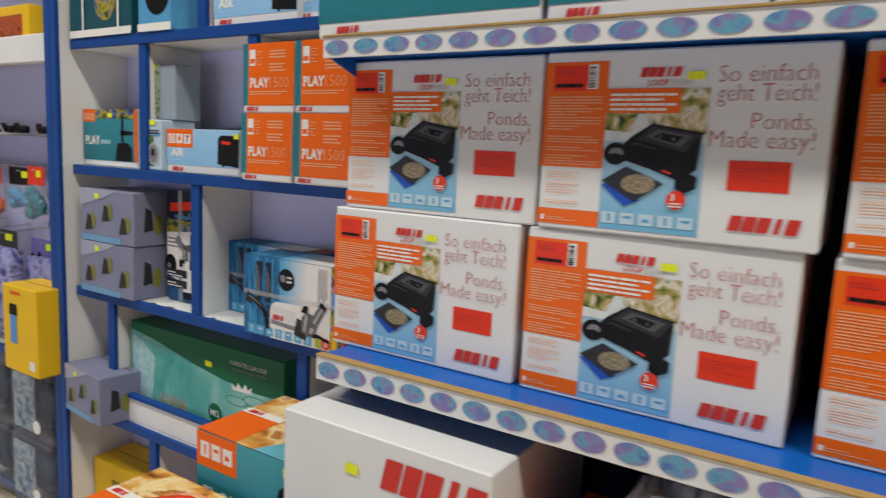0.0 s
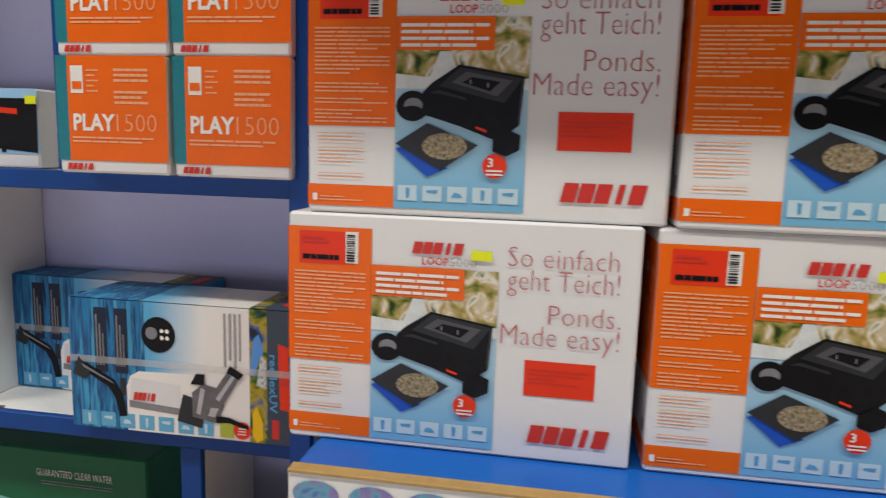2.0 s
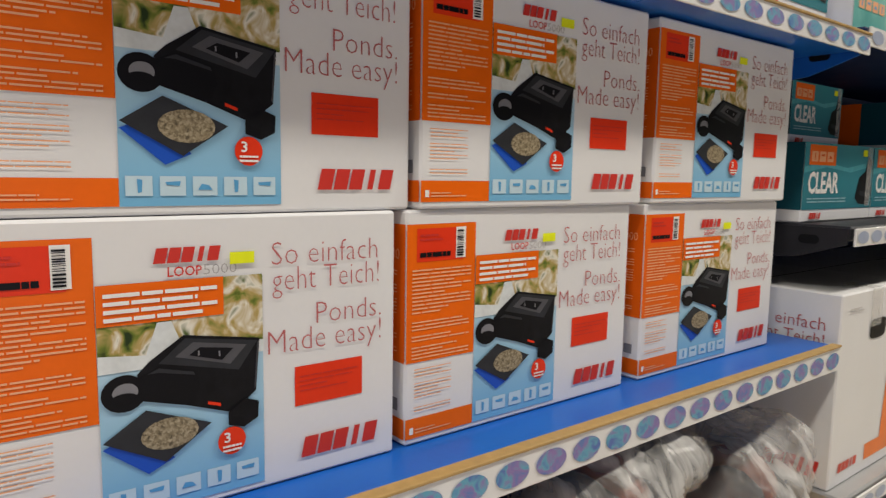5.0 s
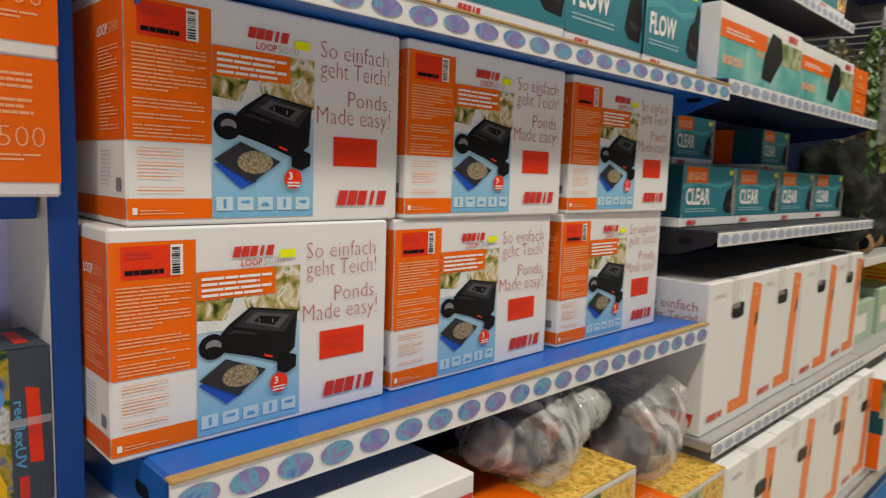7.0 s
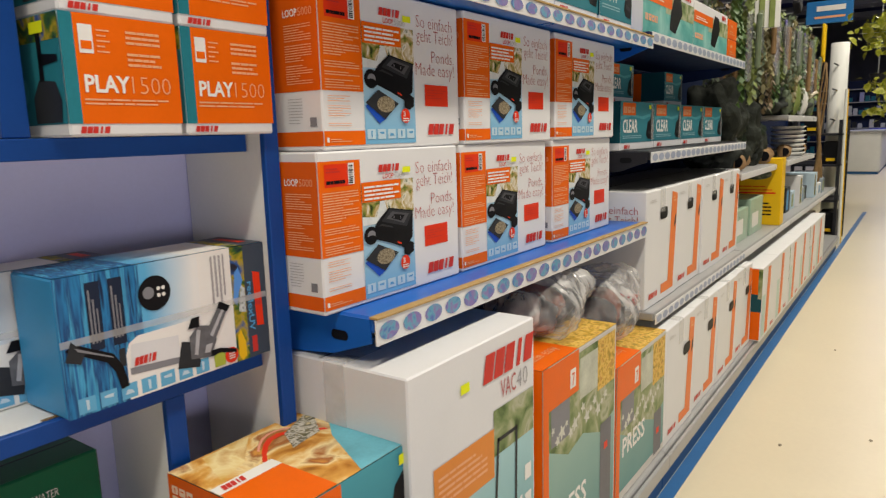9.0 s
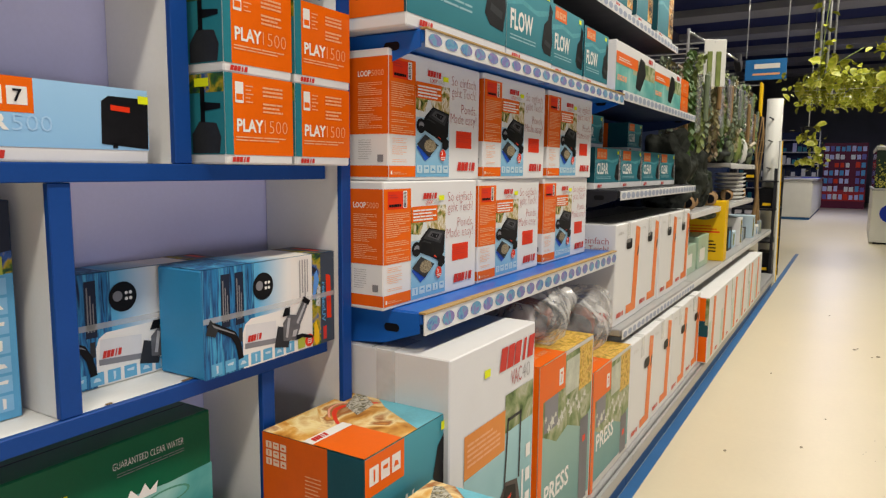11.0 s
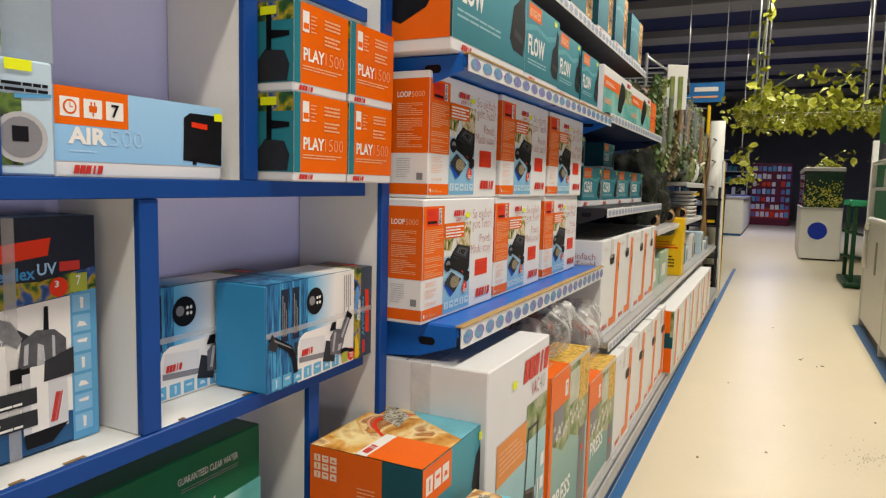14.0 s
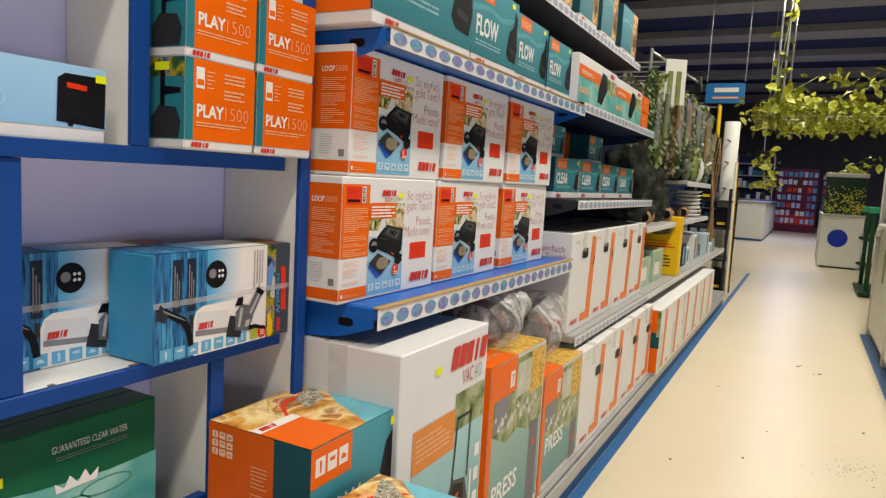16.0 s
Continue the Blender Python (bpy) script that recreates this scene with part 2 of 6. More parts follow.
def letters(string, weight):
    """The outline of a word as flat faces one unit wide and one unit high."""
    if (string, weight) not in LETTERS:
        c = bpy.data.curves.new("word", "FONT")
        c.body, c.offset, c.resolution_u = string, weight, 2
        o = bpy.data.objects.new("word", c)
        scene.collection.objects.link(o)
        bpy.context.view_layer.update()
        me = bpy.data.meshes.new_from_object(o.evaluated_get(bpy.context.evaluated_depsgraph_get()))
        co = np.array([v.co[:2] for v in me.vertices])
        lo, hi = co.min(0), co.max(0)
        LETTERS[string, weight] = ((co - lo) / (hi - lo), [tuple(p.vertices) for p in me.polygons])
        bpy.data.objects.remove(o)
        bpy.data.curves.remove(c)
        bpy.data.meshes.remove(me)
    return LETTERS[string, weight]


class Carton:
    """A printed cardboard box. Its origin is the front left corner of its base; faces: F front, L left, R right, T top."""

    def __init__(self, name, w, d, h, card, label, category="box", group="", bevel=0.003, rng=0):
        self.w, self.d, self.h = w, d, h
        self.ob = thing(name, 0, 0, 0, label, category, group)
        bm = block(0, w, 0, d, 0, h, bevel)
        self.body = part("body", bm, card, self.ob)
        bm = block(w * 0.01, w * 0.99, d / 2 - 0.001, d / 2 + 0.001, h - 0.001, h + 0.0006)
        part("flap_seam", bm, DARK_GREY, self.ob)

    def at(self, f, u, v, lift):
        return {"F": (u, -lift, v), "L": (-lift, self.d - u, v), "R": (self.w + lift, u, v), "T": (u, v, self.h + lift)}[f]

    def faces(self, name, f, polys, mat, lift=0.0008, label=""):
        bm = bmesh.new()
        for poly in polys:
            bm.faces.new([bm.verts.new(self.at(f, u, v, lift)) for u, v in poly])
        return part(name, bm, mat, self.ob, label)

    def rect(self, name, f, u0, v0, u1, v1, mat, lift=0.0008, label=""):
        return self.faces(name, f, [[(u0, v0), (u1, v0), (u1, v1), (u0, v1)]], mat, lift, label)

    def disc(self, name, f, u, v, r, mat, lift=0.0012, rv=None, label=""):
        return self.faces(name, f, [[(u + r * math.cos(a), v + (rv or r) * math.sin(a)) for a in np.linspace(0, 2 * math.pi, 20, endpoint=False)]], mat, lift, label)

    def word(self, f, u0, v0, u1, v1, string, mat, weight=0.0, lift=0.0016, turn=0):
        co, polys = letters(string, weight)
        bm = bmesh.new()
        vs = []
        for a, b in co:
            if turn == 90:
                a, b = b, 1 - a
            elif turn == 180:
                a, b = 1 - a, 1 - b
            elif turn == -90:
                a, b = 1 - b, a
            vs.append(bm.verts.new(self.at(f, u0 + a * (u1 - u0), v0 + b * (v1 - v0), lift)))
        for p in polys:
            try:
                bm.faces.new([vs[i] for i in p])
            except ValueError:
                pass
        return part("lettering", bm, mat, self.ob)

    def logo(self, f, u0, v0, u1, v1, mat=None, lift=0.0018):
        """A brand mark, kept to five plain slanted blocks."""
        n, polys = 5, []
        step, lean = (u1 - u0) / n, (v1 - v0) * 0.22
        for i in range(n):
            a, b = u0 + i * step, u0 + (i + 0.88) * step
            if i == 3:
                a, b = a + step * 0.25, b - step * 0.25
            polys.append([(a, v0), (b, v0), (b + lean, v1), (a + lean, v1)])
        return self.faces("logo_mark", f, polys, mat or RED_INK, lift)

    def lines(self, f, u0, v0, u1, v1, n, mat, fill=0.45, seed=1, gap=0.0, lift=0.0014):
        """Small print that cannot be read: rows of thin bars of uneven length."""
        rnd = random.Random(seed)
        polys, step = [], (v1 - v0) / n
        for i in range(n):
            if gap and rnd.random() < gap:
                continue
            b, u = v0 + i * step, u0
            end = u1 if rnd.random() < 0.6 else u0 + (u1 - u0) * rnd.uniform(0.45, 0.95)
            while u < end:
                e = min(end, u + (u1 - u0) * rnd.uniform(0.12, 0.35))
                polys.append([(u, b), (e, b), (e, b + step * fill), (u, b + step * fill)])
                u = e + (u1 - u0) * 0.018
        return tagged(self.faces("small_print", f, polys, mat, lift), kind="stuff")

    def code(self, f, u0, v0, u1, v1, lift=0.0018):
        self.rect("barcode_label", f, u0, v0, u1, v1, TEXT_WHITE, lift - 0.0006)
        rnd, polys, v = random.Random(5), [], v0 + (v1 - v0) * 0.06
        while v < v1 - (v1 - v0) * 0.08:
            e = v + (v1 - v0) * rnd.choice((0.02, 0.035, 0.05))
            polys.append([(u0 + (u1 - u0) * 0.1, v), (u1 - (u1 - u0) * 0.25, v), (u1 - (u1 - u0) * 0.25, e), (u0 + (u1 - u0) * 0.1, e)])
            v = e + (v1 - v0) * rnd.choice((0.02, 0.03, 0.045))
        tagged(self.faces("barcode", f, polys, INK, lift), kind="stuff")

    def icons(self, f, u0, v0, u1, v1, n, plate, sign, fill=0.72, rows=1):
        su, sv, k = (u1 - u0) / n, (v1 - v0) / rows, 0
        for j in range(rows):
            for i in range(n):
                a, b = u0 + su * i, v0 + sv * j
                self.rect("icon", f, a, b, a + su * fill, b + sv * fill, plate, 0.0016)
                k += 1
                self.faces("icon_sign", f, [[(a + su * fill * p, b + sv * fill * q) for p, q in (((0.2, 0.3), (0.8, 0.3), (0.65, 0.55), (0.35, 0.62)), ((0.45, 0.15), (0.6, 0.2), (0.62, 0.8), (0.42, 0.85)), ((0.25, 0.55), (0.75, 0.5), (0.8, 0.75), (0.2, 0.7)))[k % 3]]], sign, 0.0020)

    def tape(self, f, u0, v0, u1, v1):
        self.rect("packing_tape", f, u0, v0, u1, v1, TAPE, 0.0022)

    def put(self, x, y, z, turn=0):
        self.ob.matrix_basis = pose(x, y, z, 0, 0, turn)
        return self.ob


# ---------------------------------------------------------------- the hall
setting("floor", block(-7, 30, -7, 5, -0.1, 0.0), FLOOR_MAT, "cream polished vinyl shop floor with scuffs", "floor")
setting("floor_stripe", block(-3.4, 9.2, 0.828, 0.872, 0.0, 0.004), FLOOR_BLUE, "blue painted stripe along the shelving", "floor stripe")
setting("floor_stripe_2", block(2.0, 5.05, -0.44, -0.362, 0.0, 0.004), FLOOR_BLUE, "blue painted stripe along the white racks", "floor stripe")
setting("wall_north", block(-7, 30, 4.9, 5.1, 0, 5.2), WALL_DARK, "dark blue hall wall", "wall")
setting("wall_south", block(-7, 30, -7.1, -6.9, 0, 5.2), WALL_DARK, "dark blue hall wall", "wall")
setting("wall_west", block(-7.1, -6.9, -7, 5, 0, 5.2), WHITE_PAINT, "white painted hall wall", "wall")
setting("wall_east", block(29.9, 30.1, -7, 5, 0, 5.2), WALL_DARK, "dark blue hall wall", "wall")
bm = block(-7, 30, -7, 5, 5.2, 5.3)
setting("ceiling", bm, ROOF_NAVY, "dark navy sheet-metal hall roof", "ceiling")
for i in range(12):
    bx = -5 + i * 3.0
    setting("roof_beam_%d" % (i + 1), block(bx, bx + 0.9, -6.9, 4.9, 5.02, 5.2, 0.01), ROOF_PALE, "pale grey ribbed roof band", "beam")

# grit and crumbs on the floor
bm = bmesh.new()
rnd = random.Random(3)
for i in range(80):
    a, r = rnd.uniform(0, 6.28), abs(rnd.gauss(0, 0.11))
    blob(bm, (1.40 + 1.3 * r * math.cos(a), -0.12 + r * math.sin(a), 0.001), (rnd.uniform(0.002, 0.008), rnd.uniform(0.001, 0.0035), 0.0012), 1)
for x, y, s in ((3.32, 0.117, 0.022), (3.36, 0.10, 0.012), (3.19, -0.017, 0.024), (3.15, 0.02, 0.01), (1.03, 0.603, 0.012), (1.25, 0.32, 0.012), (2.4, 0.55, 0.01), (2.0, -0.2, 0.012), (1.7, 0.24, 0.008), (4.5, 0.3, 0.012)):
    blob(bm, (x, y, 0.002), (s, s * 0.6, 0.003), 1)
tagged(link("floor_grit", bm, GRIT), "dark crumbs and grit scattered on the cream floor", "grit", "", "stuff")


# ---------------------------------------------------------------- shelving
def strip(parent, x0, x1, y, z0, z1, badge, taped=True, pitch=0.0625):
    """A label strip on a shelf's front edge, with a row of oval badges."""
    bm = block(x0, x1, y - 0.004, y, z0, z1, 0.0008)
    part("label_strip", bm, STRIP, parent, "white paper label strip")
    if taped:
        part("edge_tape", block(x0, x1, y - 0.0065, y + 0.012, z1, z1 + 0.0045, 0.001), WOOD_EDGE, parent, "tan wooden edge")
    n = int((x1 - x0) / pitch)
    h = z1 - z0
    for i in range(n):
        cx = x0 + (i + 0.5) * (x1 - x0) / n
        bm = bmesh.new()
        bm.faces.new([bm.verts.new((cx + pitch * 0.42 * math.cos(a), y - 0.0052, (z0 + z1) / 2 + h * 0.35 * math.sin(a))) for a in np.linspace(0, 2 * math.pi, 18, endpoint=False)][::1])
        part("oval_badge", bm, badge, parent)


def steel_shelf(x0, x1, front, back, top, z0, badge, deck, label, ends=True, taped=True):
    ob = thing("steel_shelf", (x0 + x1) / 2, back, top, label, "shelf", "gondola shelves")
    inv = Matrix.Translation((-(x0 + x1) / 2, -back, -top))
    before = set(bpy.data.objects)
    part("deck", block(x0 + 0.004, x1 - 0.004, front + 0.006, back, top - 0.028, top, 0.004), deck, ob)
    if ends:
        for xe in (x0 + 0.002, x1 - 0.006):
            bm = bmesh.new()
            prof = [(front + 0.012, top - 0.004), (front + 0.012, z0 + 0.002), (front + 0.10, z0 - 0.028), (back, z0 - 0.06), (back, top - 0.004)]
            a = [bm.verts.new((xe, p, q)) for p, q in prof]
            b = [bm.verts.new((xe + 0.004, p, q)) for p, q in prof]
            bm.faces.new(a)
            bm.faces.new(b[::-1])
            for i in range(5):
                bm.faces.new((a[i], b[i], b[(i + 1) % 5], a[(i + 1) % 5]))
            br = part("bracket", bm, deck, ob)
            bm = bmesh.new()
            bm.faces.new([bm.verts.new((xe - 0.001, front + 0.082 + math.copysign(0.011, math.cos(t)) + 0.009 * math.cos(t), z0 + 0.008 + 0.009 * math.sin(t))) for t in np.linspace(0.1, 2 * math.pi + 0.1, 16, endpoint=False)])
            part("slot", bm, INK, br)
    strip(ob, x0, x1, front, z0, top - 0.003, badge, taped)
    for o in set(bpy.data.objects) - before:
        if o.parent == ob:
            o.matrix_parent_inverse = inv
    return ob


BAY = [-0.87, 0.463, 1.80, 3.14, 4.48, 5.82]
BACK = 1.36
# uprights and back panels
gond = thing("gondola", 0.0, BACK, 0, "dark blue steel shop gondola with slotted uprights and blue plinth", "shelving")
for i, x in enumerate(BAY):
    part("upright", block(x - 0.015, x + 0.015, BACK - 0.0, BACK + 0.06, 0, 2.25 if i < 3 else 1.9, 0.003), NAVY, gond).matrix_parent_inverse = Matrix.Translation((0, -BACK, 0))
for i in range(5):
    part("back_panel", block(BAY[i] + 0.016, BAY[i + 1] - 0.016, BACK + 0.015, BACK + 0.035, 0.1, 2.2 if i < 2 else 1.85), NAVY, gond).matrix_parent_inverse = Matrix.Translation((0, -BACK, 0))
    part("plinth", block(BAY[i] + 0.002, BAY[i + 1] - 0.002, 0.875, 0.895, 0.0, 0.10, 0.002), FLOOR_BLUE, gond).matrix_parent_inverse = Matrix.Translation((0, -BACK, 0))
    part("base_deck", block(BAY[i] + 0.001, BAY[i + 1] - 0.001, 0.868, BACK, 0.10, 0.142, 0.004), GREY_STEEL, gond).matrix_parent_inverse = Matrix.Translation((0, -BACK, 0))
    part("base_rail", block(BAY[i] + 0.001, BAY[i + 1] - 0.001, 0.852, 0.866, 0.085, 0.132, 0.003), GREY_STEEL, gond, "grey price rail").matrix_parent_inverse = Matrix.Translation((0, -BACK, 0))

steel_shelf(BAY[0], BAY[1], 0.951, BACK, 0.914, 0.866, OVAL_A, BLUE_STEEL, "bright blue steel shelf with oval badges on its edge strip")
steel_shelf(BAY[0], BAY[1] + 0.02, 0.951, BACK, 1.494, 1.456, OVAL_A, BLUE_STEEL, "blue steel shelf with oval badges on its edge strip")
steel_shelf(BAY[1] + 0.022, BAY[2], 0.953, BACK, 1.512, 1.474, OVAL_B, NAVY, "dark steel shelf with grey oval badges on its edge strip", taped=False)
steel_shelf(BAY[1] + 0.012, BAY[2] + 0.06, 0.945, BACK, 1.140, 1.103, OVAL_B, DARK_STEEL, "dark steel shelf with grey oval badges on its edge strip", taped=False)
steel_shelf(BAY[1], BAY[2], 0.915, BACK, 0.612, 0.575, OVAL_B, GREY_STEEL, "grey steel shelf carrying tall white cartons", ends=False, taped=False)
steel_shelf(BAY[0], BAY[2], 1.06, BACK, 1.875, 1.838, OVAL_B, DARK_STEEL, "dark top shelf with a pale edge strip", ends=False, taped=False)
for i in (2, 3, 4):
    steel_shelf(BAY[i] + 0.002, BAY[i + 1], 0.915, BACK, 0.612, 0.575, STRIP, GREY_STEEL, "grey steel shelf with pond goods", ends=False, taped=False)
for i in (2, 3):
    steel_shelf(BAY[i] + 0.045, BAY[i + 1], 0.955, BACK, 0.985, 0.95, STRIP, GREY_STEEL, "grey steel shelf with bark and stones", ends=False, taped=False)
steel_shelf(BAY[3], BAY[4], 0.955, BACK, 1.275, 1.235, STRIP, GREY_STEEL, "grey steel shelf with dried plants", ends=False, taped=False)


# ---------------------------------------------------------------- blue-edged cabinet
FRONT, DEEP = 1.165, 1.335


def cabinet(name, x0, x1, shelves, posts, label):
    """An open white cabinet with blue edging. shelves: top heights; posts: (x, from, to) of dividers."""
    ob = thing(name, x0, DEEP, 0, label, "cabinet")
    inv = Matrix.Translation((-x0, -DEEP, 0))

    def add(nm, box, mat, parent=ob, bevel=0.0015):
        o = part(nm, block(*box, bevel), mat, parent)
        if parent == ob:
            o.matrix_parent_inverse = inv
        return o
    add("back_board", (x0, x1, DEEP, DEEP + 0.012, 0.0, 2.15), LILAC, bevel=0)
    for xa, xb in ((x0, x0 + 0.028), (x1 - 0.026, x1)):
        add("side_panel", (xa, xb, 1.125, DEEP - 0.001, 0.0, 2.15), LAMINATE)
        add("side_edging", (xa - 0.002, xb + 0.002, 1.112, 1.1245, 0.0, 2.15), BLUE_EDGE)
    for z in shelves:
        add("shelf_board", (x0 + 0.031, x1 - 0.031, FRONT + 0.001, DEEP - 0.001, z - 0.025, z), LAMINATE)
        add("shelf_edging", (x0 + 0.031, x1 - 0.031, FRONT - 0.012, FRONT, z - 0.027, z + 0.001), BLUE_EDGE)
    for x, za, zb in posts:
        add("divider", (x - 0.015, x + 0.015, FRONT + 0.006, DEEP - 0.001, za + 0.0005, zb - 0.0255), LAMINATE)
        add("divider_edging", (x - 0.0165, x + 0.0165, FRONT - 0.008, FRONT + 0.005, za + 0.0015, zb - 0.0275), BLUE_EDGE)
    return ob


S1, S2, S3, S4 = 1.582, 1.218, 0.846, 0.470
cabinet("display_cabinet", -2.090, -0.909, (2.0, S1, S2, S3, S4, 0.08),
        ((-1.715, S2, S1), (-1.288, S2, S1), (-1.498, S3, S2), (-1.885, S4, S3), (-1.11, S4, S3), (-1.69, 0.08, S4), (-1.47, S1, 2.0)),
        "white open cabinet with blue edging and lilac back board")
cabinet("display_cabinet", -2.97, -2.095, (2.0, 1.585, 0.565, 0.06), ((-2.55, 0.06, 0.08),), "white open cabinet with blue edging, hung with pond accessories")
cabinet("display_cabinet", -3.92, -2.975, (2.0, 1.3, 0.75, 0.06), (), "white open cabinet with blue edging")


# ---------------------------------------------------------------- white pond filter cartons
def filter_carton():
    w, d, h = 0.40, 0.29, 0.273
    c = Carton("pond_filter_box", w, d, h, WHITE, "white and orange cardboard box of a pond filter set", "box", "pond filter boxes on the blue shelf")
    # front: orange column
    c.rect("orange_column", "F", 0.0005, 0.098, 0.101, 0.257, ORANGE)
    c.rect("orange_foot", "F", 0.0005, 0.008, 0.101, 0.032, ORANGE)
    c.rect("red_field", "F", 0.014, 0.214, 0.081, 0.252, RED, 0.0012)
    c.lines("F", 0.018, 0.238, 0.05, 0.248, 2, RED_INK, seed=4, lift=0.0018)
    c.lines("F", 0.018, 0.219, 0.062, 0.226, 1, INK, 0.8, seed=9, lift=0.0018)
    c.code("F", 0.070, 0.216, 0.085, 0.2525, 0.0022)
    c.lines("F", 0.008, 0.155, 0.094, 0.208, 12, TEXT_PALE, 0.4, 2, 0.1)
    c.lines("F", 0.008, 0.102, 0.092, 0.148, 11, TEXT_PALE, 0.4, 3, 0.1)
    c.lines("F", 0.012, 0.040, 0.066, 0.093, 13, TEXT_PALE, 0.28, 7, 0.3)
    c.lines("F", 0.014, 0.014, 0.066, 0.021, 2, TEXT_PALE, 0.4, 8)
    c.rect("tick_box", "F", 0.006, 0.0135, 0.0115, 0.0215, TEXT_WHITE, 0.0014)
    # header
    c.logo("F", 0.148, 0.232, 0.206, 0.2455)
    c.word("F", 0.160, 0.2195, 0.190, 0.2285, "LOOP", RED_INK, 0.01)
    c.word("F", 0.1915, 0.2195, 0.222, 0.2285, "5000", TEXT_GREY, -0.015)
    c.rect("price_sticker", "F", 0.2155, 0.2275, 0.239, 0.2385, STICKER, 0.0024)
    # picture
    c.rect("picture", "F", 0.1015, 0.008, 0.247, 0.216, SKY)
    c.rect("garden_picture", "F", 0.1015, 0.150, 0.247, 0.216, GARDEN, 0.0011)
    c.faces("waterfall", "F", [[(0.1015, 0.140), (0.247, 0.140), (0.247, 0.152), (0.172, 0.154), (0.162, 0.180), (0.150, 0.18), (0.140, 0.152), (0.1015, 0.156)]], surface("foam_white_print", (0.66, 0.70, 0.70), 0.4, 0.15, 40), 0.0014)
    c.rect("orange_caption", "F", 0.1015, 0.181, 0.209, 0.2165, ORANGE, 0.0018)
    c.lines("F", 0.107, 0.1845, 0.203, 0.2125, 4, TEXT_WHITE, 0.5, 6, lift=0.0026)
    c.faces("filter_picture", "F", [[(0.132, 0.136), (0.142, 0.146), (0.172, 0.166), (0.243, 0.154), (0.239, 0.103), (0.216, 0.085), (0.175, 0.100), (0.134, 0.112)]], BLACK_PRODUCT, 0.0022)
    c.faces("filter_rim", "F", [[(0.150, 0.143), (0.173, 0.163), (0.241, 0.152), (0.222, 0.126)]], DARK_GREY, 0.0026)
    c.faces("filter_window", "F", [[(0.164, 0.147), (0.180, 0.1585), (0.230, 0.1495), (0.214, 0.133)]], surface("printed_slate_grey", (0.085, 0.085, 0.095), 0.45, 0.2), 0.0029)
    c.faces("filter_well", "F", [[(0.176, 0.147), (0.186, 0.153), (0.217, 0.148), (0.206, 0.138)]], INK, 0.0032)
    c.faces("filter_drum", "F", [[(0.134, 0.134), (0.150, 0.141), (0.182, 0.132), (0.186, 0.118), (0.180, 0.102), (0.150, 0.108), (0.135, 0.114)]], INK, 0.0028)
    c.faces("well_post", "F", [[(0.184, 0.1455), (0.1855, 0.1455), (0.1855, 0.150), (0.184, 0.150)], [(0.203, 0.142), (0.2045, 0.142), (0.2045, 0.147), (0.203, 0.147)]], MID_GREY, 0.0035)
    c.faces("wall_light", "F", [[(0.2405, 0.150), (0.242, 0.152), (0.2385, 0.106), (0.237, 0.105)]], surface("printed_ash_grey", (0.07, 0.07, 0.08), 0.45), 0.0030)
    c.faces("drum_light", "F", [[(0.140, 0.135), (0.150, 0.139), (0.180, 0.131), (0.181, 0.128), (0.150, 0.135)]], DARK_GREY, 0.0032)
    c.disc("hose_picture", "F", 0.121, 0.121, 0.0185, INK, 0.0024, 0.0165)
    c.disc("hose_gap", "F", 0.122, 0.122, 0.0105, MID_GREY, 0.0027, 0.008)
    c.disc("hose_ring", "F", 0.121, 0.117, 0.0105, INK, 0.0030, 0.0045)
    c.faces("mat_blue", "F", [[(0.1025, 0.074), (0.139, 0.044), (0.162, 0.054), (0.125, 0.084)]], surface("royal_blue_print", (0.01, 0.08, 0.48), 0.4), 0.0022)
    c.faces("mat_dark", "F", [[(0.1025, 0.080), (0.154, 0.052), (0.195, 0.080), (0.138, 0.103)]], DARK_GREY, 0.0033)
    c.disc("gravel_picture", "F", 0.158, 0.078, 0.025, STONES, 0.0036, 0.0145)
    c.faces("pump_picture", "F", [[(0.211, 0.086), (0.228, 0.097), (0.241, 0.092), (0.240, 0.076), (0.226, 0.069), (0.211, 0.074)]], BLACK_PRODUCT, 0.0036)
    c.faces("pump_grille", "F", [[(0.214, 0.082), (0.226, 0.078), (0.226, 0.071), (0.214, 0.075)]], INK, 0.0039)
    c.faces("red_tag", "F", [[(0.192, 0.098), (0.204, 0.094), (0.204, 0.097), (0.192, 0.101)]], RED, 0.0036)
    c.disc("guarantee_seal", "F", 0.214, 0.058, 0.0135, RED, 0.0034)
    c.word("F", 0.2065, 0.057, 0.2125, 0.067, "3", TEXT_WHITE, 0.02, 0.0042)
    c.lines("F", 0.205, 0.048, 0.223, 0.056, 2, TEXT_WHITE, 0.5, 3, lift=0.0042)
    c.icons("F", 0.106, 0.017, 0.247, 0.039, 5, surface("icon_pale_blue", (0.50, 0.66, 0.74), 0.4), SKY_DEEP, 0.78)
    # slogan
    c.word("F", 0.257, 0.2235, 0.376, 0.2455, "So einfach", TEXT_RED, -0.0185)
    c.word("F", 0.257, 0.1900, 0.378, 0.2205, "geht Teich!", TEXT_RED, -0.0185)
    c.word("F", 0.304, 0.1605, 0.381, 0.1820, "Ponds.", TEXT_RED, -0.0185)
    c.word("F", 0.252, 0.1275, 0.381, 0.1580, "Made easy!", TEXT_RED, -0.0185)
    c.rect("red_note", "F", 0.280, 0.077, 0.358, 0.118, RED)
    c.lines("F", 0.285, 0.092, 0.352, 0.112, 4, RED_INK, 0.22, 5)
    c.logo("F", 0.286, 0.022, 0.375, 0.043)
